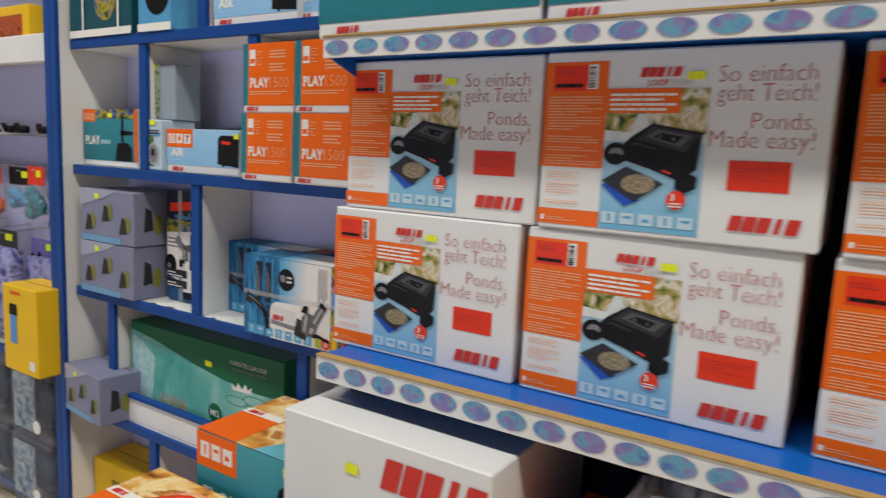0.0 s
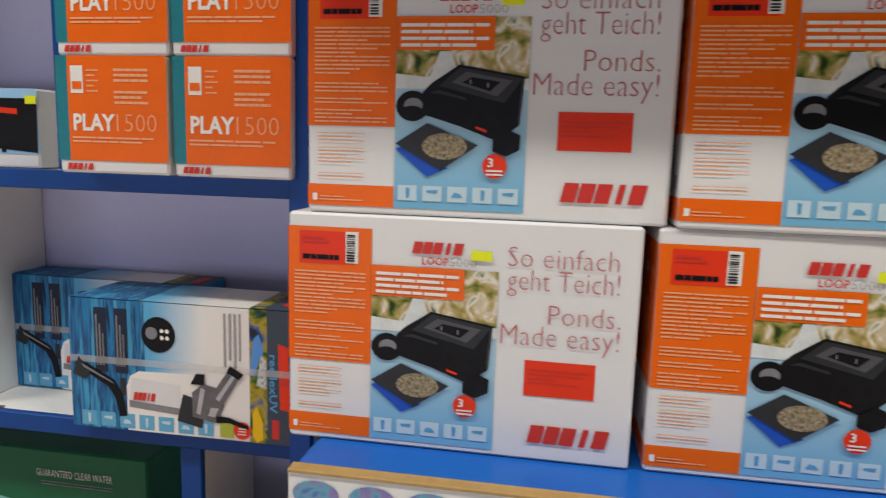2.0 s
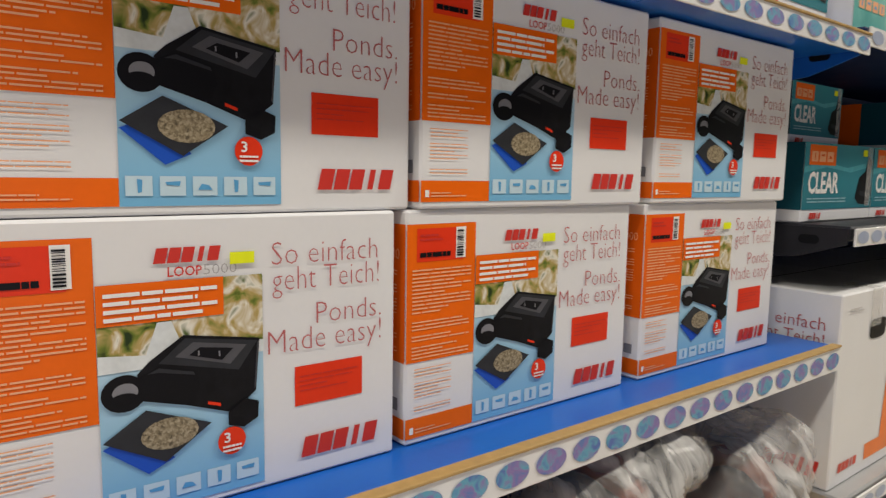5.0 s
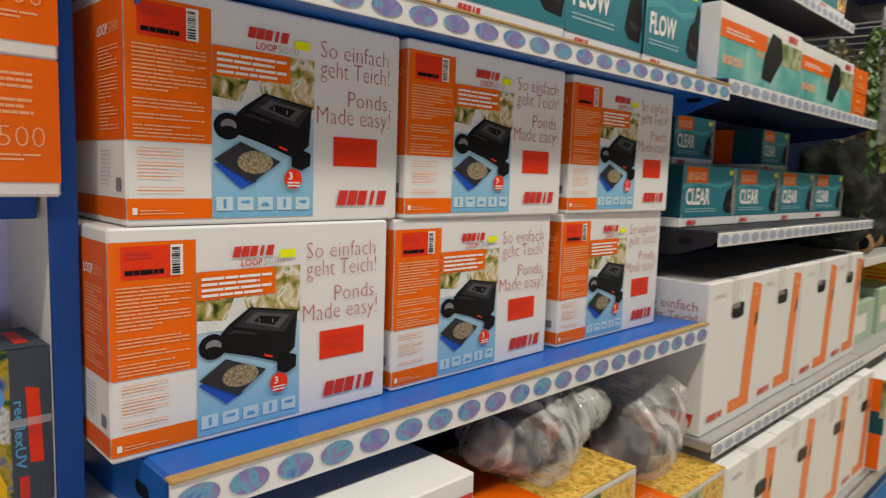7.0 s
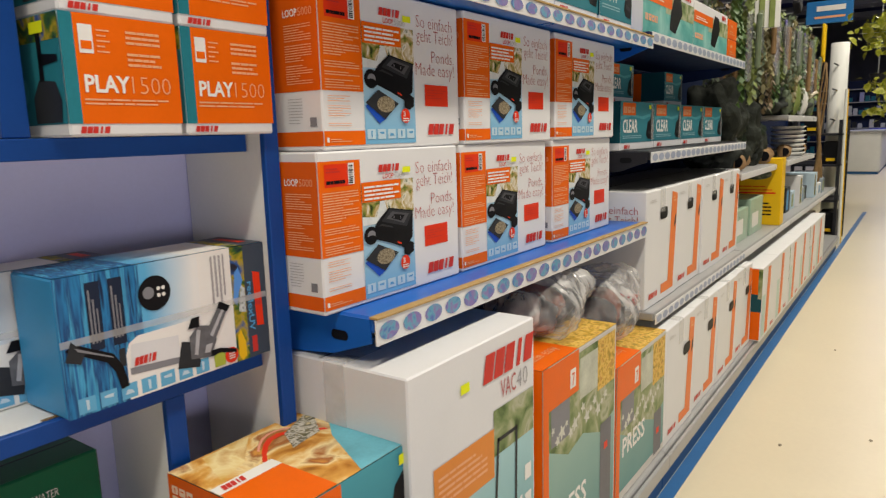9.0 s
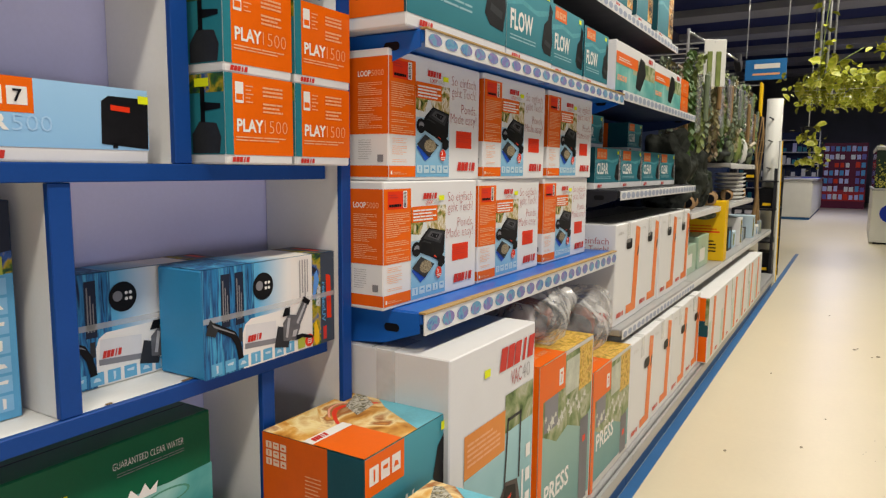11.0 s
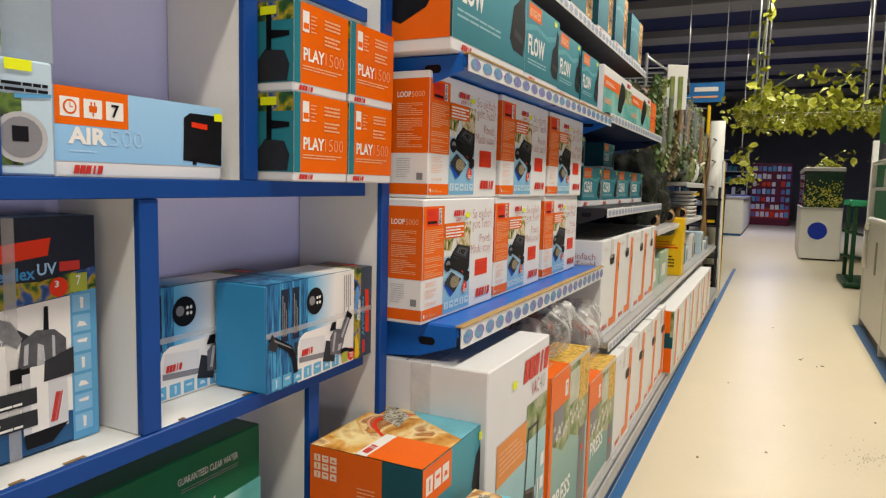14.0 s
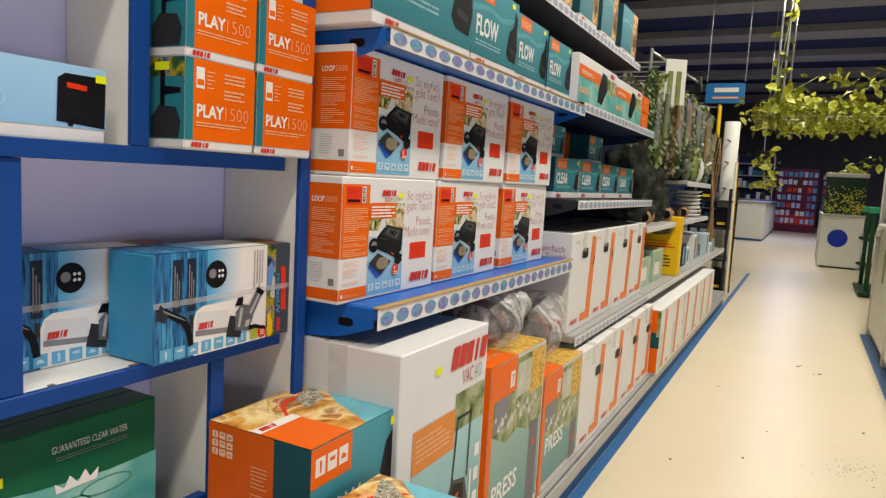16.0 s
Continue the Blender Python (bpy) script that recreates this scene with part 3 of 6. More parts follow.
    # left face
    # the front's orange bands carried round, darkened in colour as a shaded side
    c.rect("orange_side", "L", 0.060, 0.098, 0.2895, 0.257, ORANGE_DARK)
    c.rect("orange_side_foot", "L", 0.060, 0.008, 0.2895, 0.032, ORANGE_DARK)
    c.word("L", 0.212, 0.217, 0.2455, 0.2295, "LOOP", TEXT_WHITE, 0.02)
    c.word("L", 0.2475, 0.217, 0.279, 0.2295, "5000", TEXT_PALE, -0.005)
    c.lines("L", 0.212, 0.11, 0.274, 0.207, 24, TEXT_PALE, 0.35, 11, 0.15)
    c.lines("L", 0.212, 0.046, 0.246, 0.09, 9, TEXT_GREY, 0.2, 12, 0.2)
    c.rect("small_code", "L", 0.262, 0.040, 0.277, 0.055, MID_GREY, 0.0012)
    bm = bmesh.new()
    bm.faces.new([bm.verts.new(c.at("L", 0.035 + 0.016 * math.cos(t), 0.165 + 0.021 * math.sin(t), 0.001)) for t in np.linspace(0, 2 * math.pi, 14, endpoint=False)])
    part("hand_hole", bm, INK, c.ob, "dark oval hand hole")
    return c


first = filter_carton()
first.put(-0.903, 1.030, 0.9145, -0.3)
for x, y, z, r in ((-0.487, 1.030, 0.9145, 0.4), (-0.050, 1.032, 0.9145, 0.0), (-0.880, 1.033, 1.1885, 0.3), (-0.472, 1.026, 1.1885, 0.0), (-0.045, 1.026, 1.1885, -0.4)):
    copy_thing(first.ob, pose(x, y, z, 0, 0, r))


# ---------------------------------------------------------------- white cartons standing end on
def end_carton(w, d, h, mark, hole):
    c = Carton("pond_filter_carton", w, d, h, WHITE, "tall white carton standing end on with orange stripe and hand hole", "box", "white cartons on the long gondola")
    orange = surface("stripe_orange_print", (0.84, 0.21, 0.045), 0.4, 0.08)
    c.faces("orange_stripe", "F", [[(w * 0.70, 0.060), (w * 0.89, 0.060), (w * 0.985, h * 0.925), (w * 0.80, h * 0.955)]], orange, 0.001)
    c.faces("stripe_foot", "F", [[(w * 0.48, 0.026), (w * 0.89, 0.026), (w * 0.89, 0.060), (w * 0.48, 0.060)]], orange, 0.001)
    c.faces("stripe_shadow_picture", "F", [[(w * 0.87, h * 0.62), (w * 0.94, h * 0.66), (w * 0.945, h * 0.74), (w * 0.90, h * 0.72)]], DARK_GREY, 0.0016)
    c.lines("F", w * 0.10, h * 0.90, w * 0.30, h * 0.93, 2, surface("faint_ink", (0.56, 0.54, 0.52), 0.5), 0.4, 4)
    c.lines("F", w * 0.84, h * 0.86, w * 0.95, h * 0.92, 2, TEXT_PALE, 0.5, 5)
    r = []
    for t in np.linspace(0, 2 * math.pi, 16, endpoint=False):
        cu, cv = math.cos(t), math.sin(t)
        r.append((w * hole[0] + 0.040 * math.copysign(abs(cu) ** 0.45, cu), h * hole[1] + 0.021 * math.copysign(abs(cv) ** 0.45, cv)))
    c.faces("hand_hole", "F", [r], INK, 0.0018)
    c.logo("F", w * 0.10, 0.030, w * 0.36, 0.048, surface("faded_red_ink", (0.62, 0.10, 0.07), 0.5))
    c.tape("F", w * 0.40, h * 0.80, w * 0.56, h)
    c.tape("T", w * 0.40, -0.001, w * 0.56, 0.06)
    if mark:
        c.word("L", d * 0.56, h - 0.075, d * 0.93, h - 0.050, "So einfach", TEXT_RED, -0.008)
        c.word("L", d * 0.56, h - 0.113, d * 0.93, h - 0.082, "geht Teich!", TEXT_RED, -0.008)
        c.logo("L", d * 0.66, 0.02, d * 0.94, 0.055)
    return c


wc = end_carton(0.341, 0.395, 0.396, True, (0.525, 0.785))
wc.put(0.478, 0.955, 0.6125)
for i in range(1, 4):
    copy_thing(wc.ob, pose(0.478 + 0.3445 * i, 0.955 + 0.004 * (i % 2), 0.6125, 0, 0, 0.5 * (i % 2)))
wb = end_carton(0.340, 0.44, 0.410, False, (0.70, 0.70))
wb.put(0.489, 0.882, 0.1425)
for i in range(1, 4):
    copy_thing(wb.ob, pose(0.489 + 0.3445 * i, 0.882 + 0.005 * (i % 2), 0.1425, 0, 0, -0.4 * (i % 2)))


def teal_end_carton():
    w, d, h = 0.415, 0.44, 0.375
    c = Carton("pond_pump_carton", w, d, h, WHITE, "white carton with orange stripe front and orange picture side", "box", "wide cartons on the gondola base")
    orange = MATS["stripe_orange_print"]
    c.faces("orange_stripe", "F", [[(w * 0.22, 0.02), (w * 0.40, 0.02), (w * 0.50, h * 0.95), (w * 0.32, h * 0.97)]], orange, 0.001)
    c.rect("pale_teal_field", "F", 0.004, 0.02, w * 0.20, h * 0.62, surface("pale_teal_print", (0.50, 0.64, 0.58), 0.4, 0.15), 0.0009)
    c.logo("F", w * 0.58, 0.024, w * 0.78, 0.042, MATS["faded_red_ink"])
    c.rect("orange_side_top", "L", d * 0.60, h * 0.64, d * 0.955, h * 0.985, ORANGE)
    c.rect("orange_side_low", "L", d * 0.60, 0.006, d * 0.985, h * 0.40, ORANGE)
    # darkened teal, so that the side reads as turned from the light
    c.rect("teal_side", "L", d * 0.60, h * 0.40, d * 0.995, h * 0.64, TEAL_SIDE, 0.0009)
    c.rect("picture_side", "L", d * 0.955, h * 0.58, d * 0.998, h * 0.985, MEADOW, 0.0012)
    return c


tc4 = teal_end_carton()
tc4.put(1.885, 0.838, 0.1425)
for i in range(1, 6):
    copy_thing(tc4.ob, pose(1.885 + 0.42 * i, 0.838 + 0.002 * (i % 2), 0.1425))


# ---------------------------------------------------------------- tall cartons on the base
def vac_carton():
    w, d, h = 0.432, 0.40, 0.684
    c = Carton("pond_vacuum_box", w, d, h, WHITE, "tall white carton of a pond vacuum with green-blue picture", "box")
    c.logo("F", 0.225, 0.600, 0.420, 0.655)
    c.word("F", 0.290, 0.552, 0.350, 0.590, "VAC", TEXT_RED, 0.0)
    c.word("F", 0.354, 0.552, 0.400, 0.590, "40", TEXT_GREY, -0.015)
    c.rect("price_sticker", "F", 0.150, 0.606, 0.178, 0.624, STICKER, 0.0024)
    c.rect("picture", "F", 0.062, 0.02, 0.425, 0.470, blend_up("pond_scene_print", (0.10, 0.30, 0.32), (0.42, 0.66, 0.68), 0.1, 0.5, 0.36, 0.1))
    c.rect("garden_picture", "F", 0.262, 0.440, 0.425, 0.535, MEADOW, 0.0012)
    c.rect("orange_caption", "F", 0.062, 0.400, 0.262, 0.500, surface("light_orange_print", (0.76, 0.26, 0.05), 0.38), 0.0014)
    c.lines("F", 0.075, 0.425, 0.235, 0.485, 5, TEXT_PALE, 0.45, 3, lift=0.002)
    for a, b in (((0.262, 0.30), (0.278, 0.475)), ((0.345, 0.30), (0.350, 0.475)), ((0.275, 0.470), (0.352, 0.470))):
        dx, dy = b[0] - a[0], b[1] - a[1]
        n = math.hypot(dx, dy)
        ox, oy = -dy / n * 0.004, dx / n * 0.004
        c.faces("handle_picture", "F", [[(a[0] + ox, a[1] + oy), (a[0] - ox, a[1] - oy), (b[0] - ox, b[1] - oy), (b[0] + ox, b[1] + oy)]], DARK_GREY, 0.0022)
    c.faces("vacuum_picture", "F", [[(0.19, 0.06), (0.37, 0.06), (0.36, 0.22), (0.335, 0.30), (0.27, 0.315), (0.225, 0.27), (0.20, 0.18)]], surface("printed_brown_black", (0.06, 0.045, 0.045), 0.4, 0.3, 30), 0.0020)
    c.faces("vacuum_lid", "F", [[(0.235, 0.235), (0.33, 0.25), (0.325, 0.29), (0.27, 0.305)]], INK, 0.0025)
    c.faces("red_tag", "F", [[(0.275, 0.262), (0.30, 0.267), (0.30, 0.275), (0.275, 0.270)]], RED, 0.0030)
    for k in range(4):
        c.rect("icon", "F", 0.385, 0.14 + 0.065 * k, 0.412, 0.175 + 0.065 * k, TEXT_WHITE, 0.002)
    c.rect("white_tube", "F", 0.362, 0.05, 0.372, 0.31, TEXT_WHITE, 0.0022)
    c.tape("L", 0.215, 0.53, 0.265, 0.684)
    c.tape("T", -0.001, 0.135, 0.10, 0.185)
    return c


vac_carton().put(-0.882, 0.878, 0.1425)


def press_carton(w, d, h):
    c = Carton("pressure_filter_box", w, d, h, surface("grey_card", (0.62, 0.60, 0.56), 0.45), "tall carton of a pressure filter with meadow and teal water picture", "box", "pressure filter boxes")
    c.rect("meadow_picture", "F", 0.02, 0.14, w - 0.012, h - 0.012, MEADOW)
    for i in range(14):
        fx, fz, fr = 0.05 + 0.024 * i, h - 0.16 - 0.045 * ((i * 5) % 7) / 7, 0.010 + 0.005 * (i % 3)
        c.faces("white_flower", "F", [[(fx + fr * (1.0 if q % 2 else 0.5) * math.cos(q * 0.628), fz + fr * (1.1 if q % 2 else 0.5) * math.sin(q * 0.628)) for q in range(10)]], surface("flower_white_print", (0.62, 0.62, 0.54), 0.4, 0.2, 40), 0.0016)
    c.faces("water_picture", "F", [[(0.02, 0.03), (w - 0.012, 0.03), (w - 0.012, h - 0.24), (w * 0.75, h - 0.27), (w * 0.5, h - 0.23), (w * 0.3, h - 0.25), (0.02, h - 0.20)]], blend_up("teal_water_print", (0.10, 0.27, 0.27), (0.30, 0.46, 0.40), 0.0, 0.34, 0.36, 0.10), 0.0012)
    c.rect("grey_stone", "F", 0.04, h - 0.20, 0.14, h - 0.10, MID_GREY, 0.0014)
    c.rect("orange_edge", "F", 0.0, 0.0, 0.028, h, ORANGE, 0.0018)
    c.rect("orange_corner", "F", 0.0, h - 0.105, 0.19, h - 0.001, ORANGE, 0.0022)
    c.icons("F", 0.045, h - 0.085, 0.185, h - 0.040, 3, TEXT_WHITE, ORANGE_DARK, 0.78)
    c.word("F", 0.05, 0.13, 0.24, 0.19, "PRESS", TEXT_WHITE, 0.02)
    c.rect("canister_picture", "F", w - 0.11, 0.02, w - 0.035, h - 0.25, surface("printed_slate", (0.14, 0.14, 0.16), 0.4, 0.2), 0.0018)
    c.rect("red_tag", "F", w - 0.085, h - 0.33, w - 0.06, h - 0.31, RED, 0.0024)
    c.rect("orange_side", "L", 0.0, 0.0, d, h, ORANGE)
    c.rect("orange_top", "T", 0.0, 0.0, 0.19, d, ORANGE)
    c.rect("meadow_top", "T", 0.19, 0.0, w, d, picture("gold_leaf_print", [(0.26, 0.19, 0.03), (0.44, 0.28, 0.04), (0.66, 0.38, 0.06), (0.78, 0.54, 0.14), (0.58, 0.28, 0.05), (0.40, 0.30, 0.06)], 48, detail=8))
    c.word("T", 0.02, 0.030, 0.165, 0.070, "Made easy", TEXT_PALE, -0.008)
    c.rect("icon", "F", 0.140, h - 0.088, 0.172, h - 0.040, TEXT_WHITE, 0.0026)
    c.word("F", 0.149, h - 0.081, 0.164, h - 0.050, "7", ORANGE_DARK, 0.01, 0.0034)
    c.rect("pale_sky_picture", "F", 0.20, h - 0.135, w - 0.012, h - 0.03, surface("haze_print", (0.52, 0.54, 0.44), 0.4, 0.3, 16), 0.0011)
    c.rect("gold_edge", "F", w - 0.13, h - 0.15, w - 0.012, h - 0.012, MATS["gold_leaf_print"], 0.0013)
    return c


press_carton(0.440, 0.30, 0.548).put(-0.404, 0.882, 0.1425)
press_carton(0.438, 0.30, 0.416).put(0.044, 0.882, 0.1425)


def bag_film():
    """Thin polythene: nearly clear, milky along its creases."""
    m = clear_film("creased_polythene", (0.74, 0.73, 0.70), 0.3, 0.16)
    nt = m.node_tree
    if "crease" not in nt.nodes:
        co = nt.nodes.new("ShaderNodeTexCoord")
        mp = nt.nodes.new("ShaderNodeMapping")
        mp.inputs["Scale"].default_value, mp.inputs["Rotation"].default_value = (30, 9, 7), (0, 0.5, 0.2)
        n = nt.nodes.new("ShaderNodeTexNoise")
        n.name = "crease"
        n.inputs["Scale"].default_value, n.inputs["Detail"].default_value, n.inputs["Distortion"].default_value = 1.3, 5, 0.8
        r = nt.nodes.new("ShaderNodeMapRange")
        r.inputs["From Min"].default_value, r.inputs["From Max"].default_value = 0.38, 0.68
        r.inputs["To Min"].default_value, r.inputs["To Max"].default_value = 0.10, 0.62
        nt.links.new(co.outputs["Object"], mp.inputs[0])
        nt.links.new(mp.outputs[0], n.inputs["Vector"])
        nt.links.new(n.outputs["Fac"], r.inputs["Value"])
        nt.links.new(r.outputs[0], nt.nodes["Principled BSDF"].inputs["Alpha"])
    return m


def plastic_bag(x, y, z, sx, sy, sz, seed):
    ob = thing("plastic_bag", x, y, z, "crumpled clear plastic bag around dark pump parts", "bag", "bags on the cartons")
    bm = bmesh.new()
    blob(bm, (0, 0, sz), (sx, sy, sz), 5, 0.30, 1.2, seed)
    for v in bm.verts:
        n = (v.co - Vector((0, 0, sz))).normalized()
        fan = v.co.x * 52 + v.co.z * (16 if seed < 3 else -9) + 2.2 * noise.noise(v.co * 14 + Vector((seed, 0, 0)))
        ridge = 1 - abs(math.sin(fan + 1.4 * noise.noise(v.co * 30)))
        v.co += n * (0.009 * ridge ** 2 + 0.010 * noise.noise(v.co * 12) + 0.0015 * noise.noise(v.co * 60))
        v.co.z = max(0.001, v.co.z)
    part("film", bm, bag_film(), ob, "crumpled clear film", True)
    for k in range(3):
        bm = bmesh.new()
        blob(bm, ((k - 1) * sx * 0.45, 0.01 * k, sz * (0.7 + 0.2 * (k % 2))), (sx * 0.36, sy * 0.6, sz * 0.55), 3, 0.25, 1.6, seed + k)
        for v in bm.verts:
            v.co.z = max(0.003, v.co.z)
        part("contents", bm, (surface("dark_foam", (0.07, 0.07, 0.075), 0.8, 0.4, 30, 0.5), surface("red_brown_plastic", (0.22, 0.07, 0.045), 0.5, 0.3, 20))[k % 2], ob, "dark parts inside the bag", True)
    return ob


plastic_bag(-0.12, 1.03, 0.6925, 0.15, 0.13, 0.086, 1.0)
plastic_bag(0.27, 1.02, 0.5605, 0.13, 0.12, 0.115, 5.0)


# ---------------------------------------------------------------- cartons in front of the cabinet
def flow_floor_carton(w, d, h, name="pond_pump_box"):
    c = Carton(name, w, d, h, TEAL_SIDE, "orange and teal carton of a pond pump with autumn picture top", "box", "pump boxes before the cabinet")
    c.rect("autumn_top", "T", 0.0, 0.0, w, d, AUTUMN, 0.0008)
    c.faces("blue_corner", "T", [[(w * 0.58, 0.0), (w, 0.0), (w, d * 0.78), (w * 0.80, d * 0.50)]], surface("aqua_print", (0.14, 0.46, 0.56), 0.36, 0.2), 0.0012)
    c.faces("gold_field", "T", [[(w * 0.10, d * 0.62), (w * 0.30, d * 0.70), (w * 0.52, d * 0.98), (w * 0.20, d * 0.98)]], picture("golden_blur_print", [(0.34, 0.14, 0.02), (0.70, 0.42, 0.10), (0.86, 0.70, 0.36), (0.55, 0.25, 0.05)], 12, detail=5), 0.0010)
    c.faces("pink_swirl", "T", [[(w * (0.42 + 0.42 * t), d * (0.66 + 0.22 * math.sin(2.6 * t + 0.3))) for t in np.linspace(0, 1, 8)] + [(w * (0.42 + 0.42 * t), d * (0.685 + 0.22 * math.sin(2.6 * t + 0.3))) for t in np.linspace(1, 0, 8)]], surface("pink_print", (0.80, 0.34, 0.24), 0.4), 0.0013)
    c.faces("red_swirl", "T", [[(w * (0.35 + 0.5 * t), d * (0.55 + 0.25 * math.sin(3 * t))) for t in np.linspace(0, 1, 8)] + [(w * (0.35 + 0.5 * t), d * (0.60 + 0.25 * math.sin(3 * t))) for t in np.linspace(1, 0, 8)]], RED, 0.0014)
    c.faces("white_leaves", "T", [[(w * 0.56, d * 0.58), (w * 0.66, d * 0.80), (w * 0.92, d * 0.93), (w * 0.95, d * 0.86), (w * 0.80, d * 0.62)]], picture("white_flower_print", [(0.03, 0.03, 0.02), (0.16, 0.14, 0.06), (0.62, 0.58, 0.50), (0.10, 0.09, 0.05), (0.60, 0.50, 0.30)], 60, detail=3), 0.0016)
    c.rect("orange_top_field", "T", 0.0, 0.0, w * 0.40, d * 0.48, ORANGE, 0.0018)
    c.rect("white_band", "T", 0.0, d * 0.48, w * 0.40, d * 0.58, TEXT_WHITE, 0.0020)
    c.logo("T", w * 0.04, d * 0.50, w * 0.18, d * 0.56, None, 0.0026)
    c.rect("teal_front", "F", 0.0, 0.0, w, h, TEAL)
    c.rect("orange_front_field", "F", 0.0, h - 0.075, w * 0.42, h - 0.001, ORANGE, 0.0012)
    c.icons("F", 0.012, h - 0.055, w * 0.40, h - 0.012, 3, TEXT_WHITE, ORANGE_DARK, 0.8)
    c.word("F", 0.02, h - 0.165, 0.155, h - 0.115, "FLOW", TEXT_WHITE, 0.02)
    c.faces("pump_picture", "F", [[(w * 0.78, h - 0.12), (w * 0.84, h - 0.06), (w * 0.97, h - 0.03), (w * 0.98, h - 0.15), (w * 0.86, h - 0.17)]], BLACK_PRODUCT, 0.0016)
    c.rect("price_sticker", "F", w * 0.88, h - 0.03, w * 0.96, h - 0.012, STICKER, 0.003)
    # end face in the darkened orange, shade painted in
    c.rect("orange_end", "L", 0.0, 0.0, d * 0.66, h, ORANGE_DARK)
    c.icons("L", 0.010, h - 0.062, 0.066, h - 0.012, 3, surface("icon_peach_print", (0.86, 0.62, 0.46), 0.4), ORANGE_DARK, 0.80, 3)
    c.lines("L", d * 0.44, h - 0.14, d * 0.60, h - 0.05, 12, TEXT_PALE, 0.3, 5, 0.2)
    c.code("L", d * 0.30, h - 0.20, d * 0.40, h - 0.155)
    c.lines("L", 0.012, h - 0.185, d * 0.24, h - 0.155, 2, INK, 0.5, 4)
    c.disc("pump_picture_end", "L", d * 0.62, h - 0.22, 0.045, BLACK_PRODUCT, 0.0016, 0.05)
    return c


flow_floor_carton(0.286, 0.246, 0.272).put(-1.146, 0.893, 0.440)
flow_floor_carton(0.275, 0.236, 0.4385, "pond_pump_box").put(-1.146, 0.898, 0.001)
flow_floor_carton(0.265, 0.236, 0.205).put(-1.232, 0.630, 0.4045)
flow_floor_carton(0.265, 0.236, 0.4025).put(-1.232, 0.632, 0.001)


# ---------------------------------------------------------------- upper shelves: teal pump cartons
def teal_carton(w, d, h, word, group, sticker=True):
    c = Carton("pump_box", w, d, h, WHITE, "teal pump carton with white foot and lettering", "box", group)
    c.rect("teal_front", "F", 0.0, 0.026, w, h, TEAL)
    # side in the darkened teal copy, its shade painted in
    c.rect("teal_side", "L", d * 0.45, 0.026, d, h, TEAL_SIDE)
    # darkened orange, the side's shade painted in
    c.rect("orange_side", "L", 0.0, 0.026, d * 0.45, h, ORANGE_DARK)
    if word:
        c.rect("orange_tab", "F", 0.02, h - 0.045, w * 0.42, h - 0.004, ORANGE, 0.0012)
        c.icons("F", 0.028, h - 0.038, w * 0.40, h - 0.012, 3, TEXT_PALE, ORANGE_DARK, 0.8)
        c.word("F", 0.02, h * 0.36, 0.02 + min(w * 0.62, 0.14), h * 0.36 + min(0.052, h * 0.28), word, TEXT_WHITE, 0.03)
        c.lines("F", 0.02, h * 0.25, w * 0.6, h * 0.33, 2, surface("pale_teal_ink", (0.30, 0.50, 0.55), 0.45), 0.4, 3)
    c.faces("water_light", "F", [[(0.0, h * 0.62), (w * 0.3, h * 0.70), (w * 0.65, h * 0.64), (w, h * 0.74), (w, h * 0.80), (w * 0.6, h * 0.70), (w * 0.3, h * 0.76), (0.0, h * 0.70)]], surface("water_light_print", (0.08, 0.36, 0.42), 0.36, 0.25, 30), 0.0010)
    c.faces("pump_picture", "F", [[(w * 0.74, h * 0.30), (w * 0.80, h * 0.22), (w * 0.96, h * 0.20), (w * 0.995, h * 0.40), (w * 0.97, h * 0.62), (w * 0.99, h * 0.80), (w * 0.92, h * 0.88), (w * 0.88, h * 0.66), (w * 0.79, h * 0.58)]], BLACK_PRODUCT, 0.0014)
    c.faces("pump_light", "F", [[(w * 0.80, h * 0.34), (w * 0.94, h * 0.30), (w * 0.95, h * 0.36), (w * 0.81, h * 0.40)]], DARK_GREY, 0.0018)
    c.logo("F", w * 0.10, 0.007, w * 0.10 + 0.05, 0.019)
    if sticker:
        c.rect("price_sticker", "F", w * 0.82, h - 0.022, w * 0.82 + 0.024, h - 0.008, STICKER, 0.0024)
    return c


big = teal_carton(0.44, 0.32, 0.29, "FLOW", "pump boxes on the upper shelf")
big.rect("orange_end", "L", 0.0, 0.026, 0.315, 0.29, ORANGE, 0.0012)
big.faces("pump_picture_end", "L", [[(0.10, 0.10), (0.20, 0.06), (0.26, 0.09), (0.30, 0.16), (0.24, 0.21), (0.17, 0.20), (0.14, 0.13)]], BLACK_PRODUCT, 0.002)
big.put(-0.905, 0.972, 1.4945)
fl = teal_carton(0.30, 0.30, 0.215, "FLOW", "pump boxes on the upper shelf")
fl.put(-0.455, 0.975, 1.4945)
copy_thing(fl.ob, pose(-0.150, 0.977, 1.4945, 0, 0, 0.4)).scale = (0.88, 1, 0.92)
copy_thing(fl.ob, pose(0.120, 0.975, 1.4945)).scale = (0.80, 1, 0.86)


